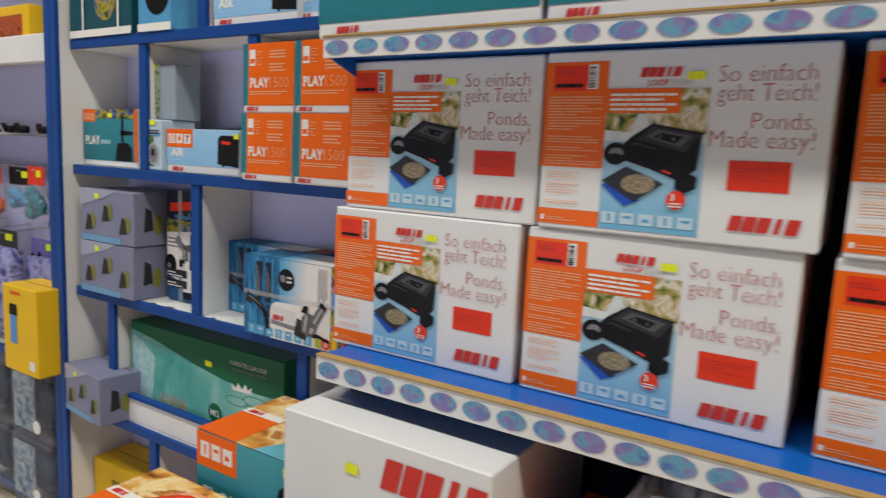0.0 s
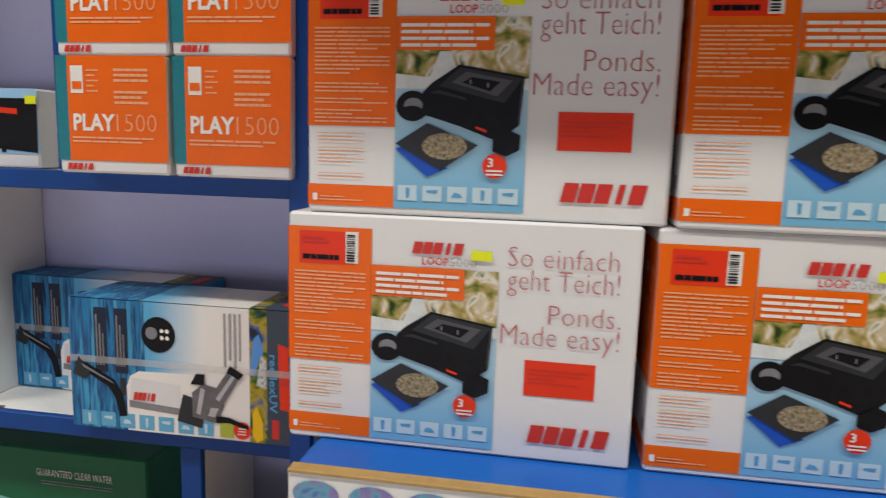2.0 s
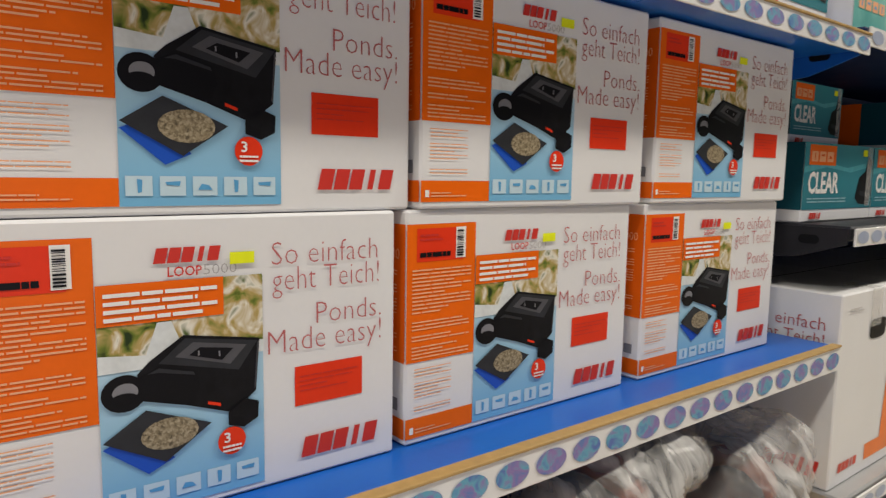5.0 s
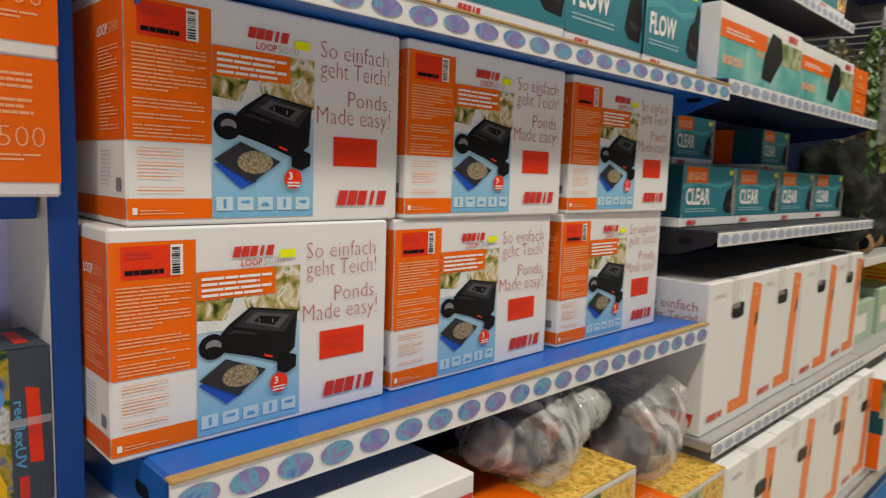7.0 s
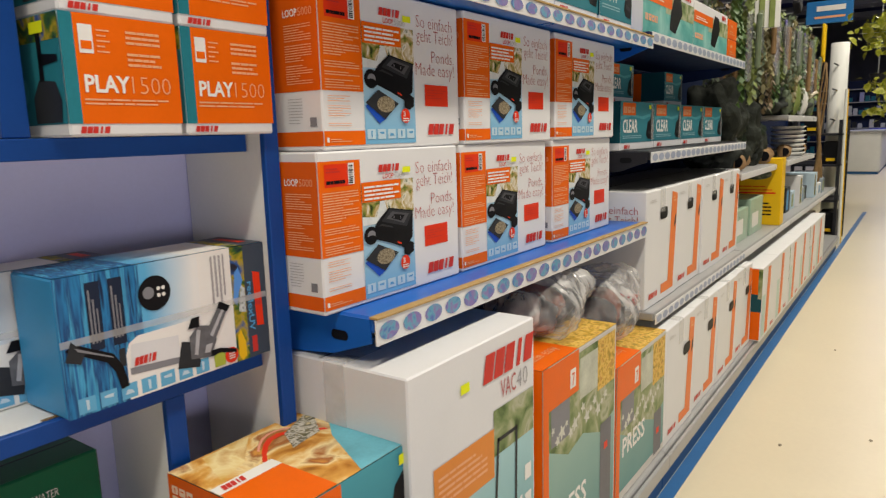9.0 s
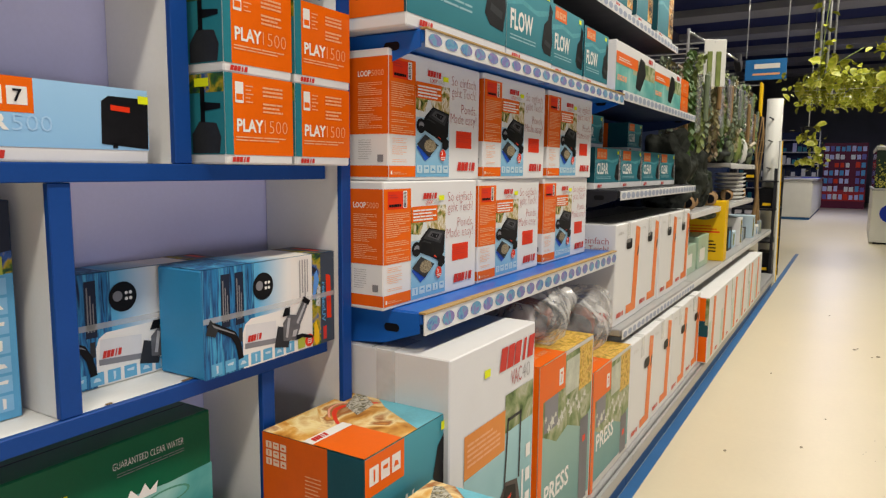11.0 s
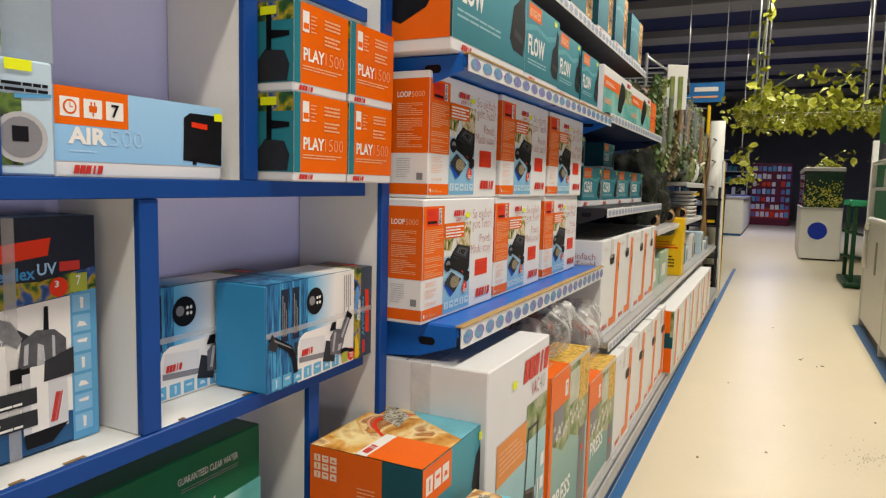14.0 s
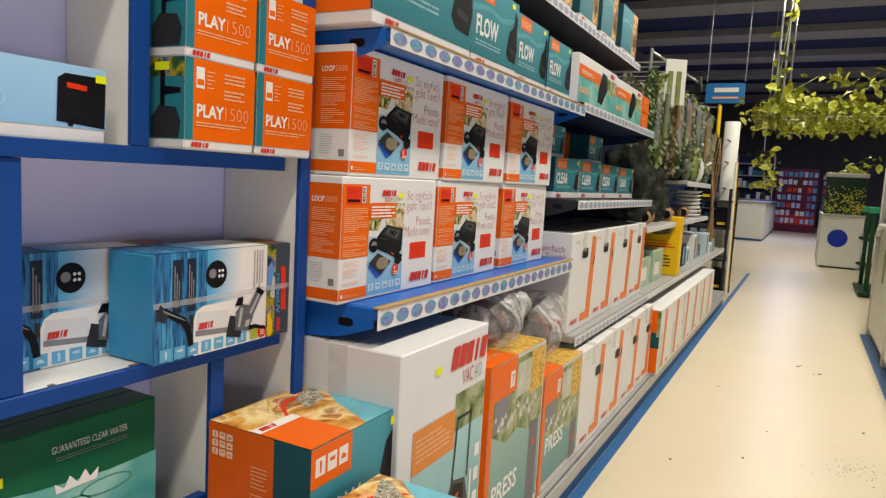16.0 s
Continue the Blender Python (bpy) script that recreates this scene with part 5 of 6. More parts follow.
    c.faces("clarifier_spout", "F", [[(0.216, 0.060), (0.246, 0.104), (0.262, 0.094), (0.234, 0.048)]], grey, 0.0030)
    c.faces("spout_light", "F", [[(0.226, 0.060), (0.252, 0.098), (0.256, 0.095), (0.231, 0.056)]], pale, 0.0033)
    c.faces("spout_end", "F", [[(0.243, 0.100), (0.248, 0.110), (0.268, 0.098), (0.261, 0.090)]], INK, 0.0034)
    c.faces("clarifier_cable", "F", [[(0.226, 0.034), (0.244, 0.034), (0.274, 0.024), (0.274, 0.018), (0.244, 0.026), (0.226, 0.024)]], INK, 0.0028)
    for q in range(4):
        c.lines("F", w * 0.690 + 0.0075 * q, 0.105 + 0.012 * (q % 2), w * 0.690 + 0.0075 * q + 0.004, h - 0.006, 1, TEXT_GREY, 0.97, q + 2, lift=0.0014)
    c.rect("reef_picture", "F", w * 0.80, 0.0, w * 0.875, h, KOI, 0.0012)
    c.faces("blue_fish", "F", [[(w * 0.802, 0.105), (w * 0.818, 0.150), (w * 0.84, 0.158), (w * 0.862, 0.135), (w * 0.84, 0.118), (w * 0.82, 0.095)]], surface("fish_blue_print", (0.10, 0.30, 0.72), 0.38), 0.0018)
    c.faces("white_coral", "F", [[(w * 0.83, 0.084), (w * 0.85, 0.128), (w * 0.872, 0.120), (w * 0.87, 0.080)]], picture("coral_print", [(0.10, 0.12, 0.10), (0.62, 0.66, 0.66), (0.30, 0.34, 0.30)], 90), 0.0016)
    c.faces("yellow_fish", "F", [[(w * 0.812, 0.010), (w * 0.812, 0.044), (w * 0.830, 0.054), (w * 0.856, 0.030), (w * 0.856, 0.006), (w * 0.83, 0.0)]], YELLOW, 0.0018)
    c.rect("dark_end", "F", w * 0.875, 0.0, w, h, surface("slate_print", (0.05, 0.065, 0.09), 0.38), 0.0012)
    c.faces("red_block", "F", [[(w * 0.930, 0.052), (w * 0.972, 0.050), (w * 0.964, 0.142), (w * 0.922, 0.146)]], RED, 0.0018)
    c.faces("red_block_bar", "F", [[(w * 0.927, 0.088), (w * 0.960, 0.086), (w * 0.960, 0.094), (w * 0.927, 0.096)]], RED_INK, 0.0022)
    c.word("F", w * 0.885, 0.046, w * 0.918, 0.130, "reeflexUV", SKY_DEEP, 0.02, 0.0020, 90)
    c.rect("red_tick", "F", w * 0.895, 0.008, w * 0.925, 0.036, RED_INK, 0.0018)
    c.icons("F", 0.015, 0.003, w * 0.66, 0.031, 7, surface("icon_blue_print", (0.12, 0.40, 0.62), 0.4), surface("icon_ice_print", (0.50, 0.66, 0.76), 0.4), 0.78)
    c.rect("lime_tag", "F", w * 0.67, 0.004, w * 0.73, 0.028, surface("lime_print", (0.40, 0.46, 0.06), 0.4), 0.0024)
    c.disc("guarantee_seal", "F", w * 0.767, 0.016, 0.013, RED, 0.0024)
    c.lines("F", w * 0.75, 0.010, w * 0.785, 0.022, 3, TEXT_WHITE, 0.45, 3, lift=0.0030)
    c.rect("white_top", "T", 0.11, 0.0, w * 0.8, d, TEXT_WHITE)
    c.rect("dark_top", "T", w * 0.82, 0.0, w, d, MATS["slate_print"])
    c.rect("ray_top", "T", 0.002, 0.0, 0.112, d, MATS["blue_ray_print"], 0.0010)
    c.rect("fade_top", "T", 0.112, 0.0, 0.20, d, MATS["sky_fade_print"], 0.0012)
    c.rect("reef_top", "T", w * 0.80, 0.0, w * 0.86, d, KOI, 0.0014)
    c.rect("red_block_top", "T", w * 0.91, d * 0.2, w * 0.955, d * 0.8, RED, 0.0014)
    c.tape("F", 0.0, 0.098, w, 0.108)
    return c


uv_long(0.345, 0.115).put(-1.281, 1.134, S3 + 0.0015, 0.6)
uv_long(0.345, 0.076).put(-1.486, 1.2565, S3 + 0.0015)

gb = Carton("pond_filter_pack", 0.646, 0.125, 0.292, GREEN, "long green carton with pond water and goldfish picture", "box")
gb.faces("water_picture", "F", [[(0.0, 0.0), (0.646, 0.0), (0.646, 0.190), (0.55, 0.186), (0.42, 0.196), (0.28, 0.218), (0.12, 0.252), (0.0, 0.268)]], WATER)
gb.faces("net_picture", "F", [[(0.01, 0.03), (0.10, 0.03), (0.12, 0.20), (0.06, 0.24), (0.01, 0.25)]], surface("pale_aqua_print", (0.36, 0.58, 0.58), 0.4, 0.3, 50), 0.0014)
gb.word("F", 0.448, 0.247, 0.585, 0.259, "GUARANTEED CLEAR WATER", TEXT_WHITE, -0.005)
gb.lines("F", 0.455, 0.233, 0.585, 0.242, 2, MID_GREY, 0.3, 3)
gb.rect("price_sticker", "F", 0.345, 0.222, 0.372, 0.238, STICKER, 0.0024)
gb.faces("white_lily", "F", [[(0.455, 0.178), (0.452, 0.196), (0.468, 0.184), (0.478, 0.202), (0.492, 0.186), (0.505, 0.204), (0.514, 0.188), (0.530, 0.200), (0.526, 0.180)]], TEXT_WHITE, 0.0016)
for pu, pv, pr in ((0.47, 0.150, 0.045), (0.545, 0.162, 0.05)):
    gb.disc("lily_pad", "F", pu, pv, pr, surface("pale_green_print", (0.08, 0.30, 0.20), 0.4), 0.0016, pr * 0.30)
    gb.disc("lily_pad_face", "F", pu, pv, pr * 0.88, WATER, 0.0020, pr * 0.24)
for fu, fv in ((0.50, 0.075), (0.435, 0.04)):
    gb.faces("goldfish", "F", [[(fu - 0.035, fv - 0.03), (fu - 0.005, fv - 0.008), (fu + 0.018, fv + 0.026), (fu + 0.034, fv + 0.022), (fu + 0.026, fv - 0.004), (fu, fv - 0.018), (fu - 0.012, fv - 0.036)]], ORANGE, 0.002)
gb.disc("round_seal", "F", 0.385, 0.095, 0.028, GREEN, 0.002)
gb.word("F", 0.368, 0.086, 0.402, 0.104, "MK2", TEXT_WHITE, 0.02, 0.0026)
gb.word("F", 0.15, 0.06, 0.26, 0.10, "UV16", ORANGE, -0.01)
gb.put(-1.860, 1.205, S4 + 0.0015)
tagged(link("front_board", block(-1.866, -1.129, 1.168, 1.182, S4 + 0.001, S4 + 0.072, 0.0015), LAMINATE), "low white board with blue top edging on the cabinet shelf", "board")
part("board_edging", block(-1.866, -1.129, 1.162, 1.184, S4 + 0.0725, S4 + 0.084, 0.0015), BLUE_EDGE, bpy.data.objects["front_board"])

lamp_box = copy_thing(g.ob, pose(-2.045, 1.105, S4 + 0.0015, 0, 0, -6))
lamp_box.scale = (0.85, 1, 0.95)
lamp_box["label"] = "lavender spotlight carton standing out of the shelf"
yb = Carton("yellow_net_box", 0.34, 0.14, 0.20, YELLOW, "yellow carton with dark product picture", "box", "yellow boxes")
yb.rect("dark_picture", "F", 0.10, 0.04, 0.30, 0.15, picture("amber_print", [(0.03, 0.02, 0.01), (0.5, 0.3, 0.02), (0.2, 0.12, 0.03)], 30))
yb.put(-2.05, 1.19, 0.082)
gp = Carton("grey_carton", 0.30, 0.13, 0.19, MATS["slate_blue_card"], "slate blue carton on the bottom shelf", "box")
gp.put(-1.60, 1.20, 0.082)

# top cells of the cabinet
for x, w, mat, lab, pic in ((-2.05, 0.30, TEAL_SIDE, "dark green carton wrapped in clear film and bands", KOI), (-1.72, 0.14, SKY_DEEP, "bright blue carton with round black picture", INK)):
    c = Carton("aquarium_box", w, 0.175, 0.19, mat, lab, "box")
    c.disc("product_picture", "F", w * 0.6, 0.09, 0.05, pic, 0.0014)
    c.rect("white_foot", "F", 0, 0, w, 0.02, TEXT_WHITE, 0.0012)
    if w > 0.2:
        for u in (0.07, 0.24):
            c.rect("strapping_band", "F", u, 0, u + 0.008, 0.19, TEXT_WHITE, 0.003)
    c.put(x, 1.15, S1 + 0.0015)
ap = copy_thing(air.ob, pose(-1.44, 1.17, S1 + 0.0015))
ap2 = copy_thing(air.ob, pose(-1.22, 1.20, S1 + 0.117))
ap3 = copy_thing(air.ob, pose(-1.20, 1.19, S1 + 0.0015))


# ---------------------------------------------------------------- accessory cabinet
tagged(link("white_shelf_front", block(-2.935, -2.128, 1.128, 1.16, 1.52, 1.603, 0.003), LAMINATE), "white laminate shelf front", "shelf front", "", "structure")
tc = Carton("yellow_toy_box", 0.24, 0.10, 0.13, YELLOW, "small yellow carton with red and black picture", "box", "yellow boxes")
tc.rect("picture", "F", 0.05, 0.03, 0.20, 0.10, picture("red_black_print", [(0.02, 0.01, 0.01), (0.5, 0.08, 0.02), (0.12, 0.06, 0.03)], 36))
tc.put(-2.60, 1.19, 1.5865)
basket = thing("wire_basket", -2.53, 1.15, 1.30, "white wire basket with small black fittings", "basket")
for i in range(15):
    x = -0.38 + i * 0.054
    bm = rod(bmesh.new(), (x, -0.14, 0.0), (x, 0.15, 0.0), 0.0025, 6)
    rod(bm, (x, -0.14, 0.0), (x, -0.22, 0.16), 0.0025, 6)
    part("wire", bm, ZINC, basket)
bm = bmesh.new()
rod(bm, (-0.40, -0.22, 0.16), (0.40, -0.22, 0.16), 0.004, 8)
rod(bm, (-0.40, -0.14, 0.0), (0.40, -0.14, 0.0), 0.004, 8)
rod(bm, (-0.40, 0.15, 0.0), (0.40, 0.15, 0.0), 0.004, 8)
rod(bm, (-0.40, -0.22, 0.16), (-0.40, 0.15, 0.16), 0.004, 8)
part("rim", bm, ZINC, basket)
for i in range(9):
    f = thing("hose_fitting", -2.86 + 0.075 * i, 1.10 + 0.03 * (i % 3), 1.305, "small black plastic hose fitting", "fitting", "black hose fittings")
    bm = bmesh.new()
    rod(bm, (0, 0, 0.012), (0.03, 0.02, 0.012), 0.012, 10)
    rod(bm, (0.0, 0, 0.010), (0.0, 0, 0.032), 0.008, 10)
    part("elbow", bm, INK, f, "", True)


def hanging_pack(x, y, z, w, h, card, fill, label, sub):
    """A header card with a clear bag below and goods inside."""
    ob = thing("hanging_pack", x, y, z, label, "pack", "packs on hooks")
    part("header_card", block(-w / 2, w / 2, -0.001, 0.002, -0.06, 0, 0.0005), card, ob)
    bm = block(-w / 2, w / 2, -0.022, 0.022, -h, -0.058, 0.012, None, 2)
    for v in bm.verts:
        v.co += Vector((0, 0.006, 0)) * noise.noise(v.co * 30 + Vector((x, z, 0)))
    film = clear_film("clear_pack_film", (0.62, 0.62, 0.72), 0.14, 0.10)
    if h > 0.3:
        film = picture("violet_bag_print", [(0.03, 0.03, 0.07), (0.14, 0.13, 0.38), (0.34, 0.34, 0.62), (0.08, 0.09, 0.16), (0.55, 0.55, 0.70)], 16, 0.25, detail=6)
    part("bag", bm, film, ob, "crinkled plastic bag", True)
    part("price_sticker", block(w * 0.10, w * 0.34, -0.004, -0.0015, -0.034, -0.012), STICKER, ob, "yellow price sticker")
    bm = bmesh.new()
    for i in range(sub):
        blob(bm, ((i % 3 - 1) * w * 0.26, 0, -0.09 - (h - 0.12) * (i / max(1, sub))), (w * 0.24, 0.016, h * 0.12), 3, 0.8, 3.4, i + x * 9)
    part("goods", bm, fill, ob, "", True)
    bm = bmesh.new()
    rod(bm, (0, -0.01, -0.012), (0, DEEP - 0.001 - y, 0.0), 0.0028, 6)
    part("hook", bm, ZINC, ob, "zinc peg hook")
    return ob


PACKS = ((-2.98, 1.14, 1.20, 0.13, 0.24, RED, LILAC, 5), (-2.84, 1.16, 1.19, 0.11, 0.20, ORANGE, MID_GREY, 4), (-2.72, 1.18, 1.19, 0.10, 0.22, RED, ORANGE_DARK, 4),
         (-2.58, 1.20, 1.19, 0.15, 0.16, INK, SKY_DEEP, 4), (-2.42, 1.17, 1.20, 0.10, 0.20, RED, TEAL_FLAT, 4), (-2.30, 1.18, 1.20, 0.09, 0.22, ORANGE, GREEN, 4),
         (-2.97, 1.17, 0.98, 0.16, 0.36, surface("violet_card", (0.16, 0.14, 0.42), 0.4), MID_GREY, 6), (-2.80, 1.18, 0.97, 0.15, 0.34, MATS["violet_card"], DARK_GREY, 6),
         (-2.60, 1.15, 0.98, 0.17, 0.36, DARK_GREY, MID_GREY, 6), (-2.42, 1.19, 0.96, 0.16, 0.34, MATS["violet_card"], INK, 6))
for x, y, z, w, h, card, fill, n in PACKS:
    hanging_pack(x + 0.11, y, z, w, h, card, fill, "clear hanging pack with coloured header card", n)
for i, (x, w) in enumerate(((-2.92, 0.20), (-2.68, 0.22), (-2.42, 0.24))):
    ob = thing("pump_pack", x + w / 2, 1.23, 0.0615, "clear plastic box with dark blue pump inside", "pack", "clear pump packs")
    part("clear_box", block(-w / 2, w / 2, -0.12, 0.10, 0, 0.24, 0.012, None, 2), MATS["clear_pack_film"], ob, "clear plastic box", True)
    bm = bmesh.new()
    blob(bm, (0, -0.01, 0.11), (w * 0.44, 0.09, 0.105), 3, 0.3, 2, i)
    part("pump", bm, surface("dark_blue_plastic", (0.012, 0.03, 0.06), 0.35, 0.2), ob, "dark blue pump", True)
    part("printed_card", block(-w * 0.46, w * 0.10, -0.113, -0.111, 0.02, 0.21), picture("blue_grey_print", [(0.02, 0.04, 0.05), (0.12, 0.22, 0.32), (0.40, 0.46, 0.48), (0.05, 0.09, 0.10)], 26, detail=4), ob, "blue grey printed card")
    part("dark_lid", block(-w * 0.46, w * 0.46, -0.10, 0.08, 0.205, 0.222, 0.004), DARK_STEEL, ob, "dark lid")
    bm = bmesh.new()
    rod(bm, (w * 0.22, -0.1215, 0.05), (w * 0.22, -0.1235, 0.05), 0.022, 16)
    part("round_label", bm, TEXT_WHITE, ob, "white round label")
    ob2 = copy_thing(ob, pose(x + w / 2 + 0.01, 1.232, 0.303))
yl = Carton("yellow_filter_box", 0.20, 0.12, 0.272, YELLOW, "yellow carton with black and blue filter picture", "box", "yellow boxes")
yl.faces("filter_picture", "F", [[(0.045, 0.09), (0.085, 0.09), (0.085, 0.19), (0.045, 0.19)]], surface("cornflower_print", (0.10, 0.28, 0.62), 0.4), 0.0014)
yl.faces("filter_cap", "F", [[(0.040, 0.18), (0.09, 0.18), (0.088, 0.215), (0.045, 0.215)]], INK, 0.0018)
yl.rect("white_label", "F", 0.155, 0.02, 0.185, 0.05, TEXT_WHITE, 0.0014)
yl.lines("F", 0.05, 0.245, 0.11, 0.262, 1, ORANGE_DARK, 0.6, 3)
yl.put(-2.285, 1.045, 0.5665)
for k in range(2):
    y2 = Carton("yellow_filter_box", 0.26, 0.14, 0.26, YELLOW, "yellow carton with small black picture", "box", "yellow boxes")
    y2.rect("black_picture", "F", 0.15, 0.12, 0.20, 0.19, INK)
    y2.put(-3.30, 1.19, 0.0625 + 0.262 * k)


# ---------------------------------------------------------------- far bays
yb3 = Carton("yellow_pond_liner_box", 0.12, 0.30, 0.405, YELLOW, "yellow carton with dark oval picture and red line", "box", "yellow boxes")
yb3.disc("oval_picture", "L", 0.16, 0.31, 0.085, picture("slate_green_print", [(0.03, 0.04, 0.03), (0.10, 0.12, 0.08), (0.3, 0.28, 0.2)], 30), 0.0014, 0.035)
yb3.rect("red_line", "L", 0.05, 0.19, 0.27, 0.20, RED)
yb3.lines("L", 0.13, 0.06, 0.25, 0.15, 4, INK, 0.4, 3)
yb3.lines("L", 0.05, 0.21, 0.25, 0.25, 2, ORANGE_DARK, 0.4, 4)
yb3.put(2.80, 0.92, 0.6125)
for k in range(2):
    gtub = Carton("green_tub", 0.34, 0.26, 0.17 + 0.03 * k, surface("pale_green_film", (0.36, 0.50, 0.38), 0.3, 0.2, 12, 0.2), "pale green translucent pack of filter wool", "pack", "green packs")
    gtub.rect("pale_label", "F", 0.05, 0.04, 0.22, 0.12, TEXT_WHITE)
    gtub.put(1.90 + 0.40 * k, 0.99, 0.6125)
rnd = random.Random(11)
for i in range(10):
    x = 3.2 + 0.24 * i
    h = rnd.uniform(0.10, 0.26)
    c = Carton("small_goods_box", rnd.uniform(0.12, 0.2), 0.22, h, (MATS["slate_blue_card"], DARK_GREY, MATS["pale_sky_card"], WHITE)[i % 4], "small aquarium carton on the grey shelf", "box", "small cartons")
    c.rect("picture", "F", 0.01, 0.02, 0.09, h - 0.02, (KOI, SKY_DEEP, MEADOW)[i % 3], 0.001)
    c.put(x, 0.95 + rnd.uniform(0, 0.06), 0.6125)
for i in range(7):
    ob = thing("bark_tube", 2.05 + 0.36 * i, 1.02 + 0.05 * (i % 2), 0.9855, "rolled piece of natural cork bark", "bark", "cork bark pieces")
    bm = bmesh.new()
    rod(bm, (0, 0, 0.045), (0.20 + 0.05 * (i % 3), 0.05, 0.045), 0.044, 14, 0.040)
    for v in bm.verts:
        v.co += Vector((0, 0.008, 0.008)) * noise.noise(v.co * 20 + Vector((i, 0, 0)))
        v.co.z = max(0.0, v.co.z)
    part("hollow", rod(bmesh.new(), (-0.002, 0, 0.045), (0.0, 0, 0.045), 0.030, 12), INK, ob, "dark hollow end")
    part("bark_roll", bm, surface("cork_bark", (0.36, 0.22, 0.11), 0.8, 0.3, 16, 0.5), ob, "", True)
for i in range(9):
    ob = thing("aquarium_stone", 2.0 + 0.30 * i, 1.12 + 0.08 * (i % 2), 0.9855 if i < 4 else 1.2755, "dark rough aquarium rock", "rock", "dark rocks")
    if i >= 4:
        ob.matrix_basis = pose(3.22 + 0.24 * (i - 4), 1.10 + 0.05 * (i % 2), 1.2755)
    bm = bmesh.new()
    blob(bm, (0, 0, 0.09), (0.14, 0.11, 0.10), 4, 0.75, 2.6, i * 2.0)
    for v in bm.verts:
        v.co.z = max(0.0, v.co.z)
    part("rock", bm, surface("dark_rock", (0.035, 0.04, 0.035), 0.75, 0.4, 14, 0.6), ob, "", True)
for i in range(4):
    ob = thing("black_bag_of_soil", 1.98 + 0.27 * i, 1.08, 0.986, "dark green filled bag leaning on the shelf", "bag", "dark bags")
    bm = bmesh.new()
    blob(bm, (0, 0.08, 0.17), (0.16, 0.10, 0.16), 4, 0.7, 3.0, i + 20.0)
    part("bag", bm, surface("dark_olive_film", (0.02, 0.03, 0.018), 0.3, 0.4, 12, 0.4), ob, "", True)


def leaf_mesh(length, width, material, name="leaf"):
    me = bpy.data.meshes.new(name)
    v = [(0, 0, 0), (length * 0.25, width * 0.42, 0.10 * length), (length * 0.6, width * 0.46, 0.08 * length), (length, 0, -0.12 * length), (length * 0.6, -width * 0.46, 0.08 * length), (length * 0.25, -width * 0.42, 0.10 * length), (length * 0.3, 0, 0.02 * length), (length * 0.65, 0, 0.0)]
    me.from_pydata(v, [], [(0, 6, 1), (1, 6, 7, 2), (2, 7, 3), (3, 7, 4), (4, 7, 6, 5), (5, 6, 0)])
    me.materials.append(material)
    for f in me.polygons:
        f.use_smooth = True
    return me


def frond(bm, x, y, z, length, width, sway, rnd):
    """A hanging strand of narrow leaves."""
    n = 46
    for i in range(n):
        t = i / n
        a = rnd.uniform(0, 6.28)
        p = Vector((x + sway * t * t, y + 0.02 * math.sin(6 * t), z - length * t))
        d = Vector((math.cos(a) * 0.6, math.sin(a) * 0.6, -1.0)).normalized() * width
        s = d.cross(Vector((0, 0, 1))).normalized() * width * 0.34
        bm.faces.new([bm.verts.new(p), bm.verts.new(p + d * 0.5 + s), bm.verts.new(p + d), bm.verts.new(p + d * 0.5 - s)])


GREENS = [surface("plastic_green_%d" % i, c, 0.4, 0.3, 20) for i, c in enumerate(((0.08, 0.15, 0.045), (0.20, 0.25, 0.08), (0.15, 0.19, 0.12), (0.27, 0.24, 0.12), (0.20, 0.15, 0.09)))]
for i in range(34):
    x = 1.95 + (i % 17) * 0.165 + 0.03 * (i // 17)
    y = 1.00 + 0.17 * (i // 17) + rnd.uniform(-0.03, 0.03)
    z = 1.88 - 0.02 * (i // 17)
    ob = thing("hanging_plant", x, y, z, "artificial hanging water plant on a peg hook", "plant", "artificial hanging plants")
    bm = bmesh.new()
    for k in range(5):
        frond(bm, rnd.uniform(-0.04, 0.04), rnd.uniform(-0.03, 0.03), 0, rnd.uniform(0.28, 0.60), rnd.uniform(0.022, 0.048), rnd.uniform(-0.03, 0.03), rnd)
    part("foliage", bm, GREENS[i % 5], ob)
    for k in range((1, 2, 0, 2, 1)[i % 5]):
        za = -rnd.uniform(0.05, 0.18)
        part("packed_stem", block(-0.05 + 0.055 * k, -0.015 + 0.055 * k, -0.055, -0.03, za - rnd.uniform(0.16, 0.34), za, 0.008), (MATS["clear_pack_film"], GREENS[2], MATS["clear_pack_film"], BARK)[(i + k) % 4], ob, "slim packed plant stem")
    bm = bmesh.new()
    rod(bm, (0, -0.02, 0.006), (0, BACK - y + 0.02, 0.012), 0.003, 6)
    part("hook", bm, ZINC, ob, "zinc peg hook")
for i in range(7):
    ob = thing("cactus_ornament", 3.22 + 0.17 * i, 0.99 + 0.03 * (i % 2), 1.2755, "small ribbed artificial cactus ornament on the shelf", "ornament", "cactus ornaments")
    bm = bmesh.new()
    blob(bm, (0, 0, 0.08 + 0.02 * (i % 3)), (0.04, 0.04, 0.08 + 0.02 * (i % 3)), 3, 0.1, 6, i)
    for v in bm.verts:
        k = 1 + 0.12 * math.cos(9 * math.atan2(v.co.y, v.co.x))
        v.co.x, v.co.y = v.co.x * k, v.co.y * k
    part("ribbed_body", bm, (GREENS[2], WHITE_PAINT, GREENS[1])[i % 3], ob, "", True)
tb = thing("test_strip_card", 2.22, 1.00, 1.71, "white display card with green strips", "card", "", -58)
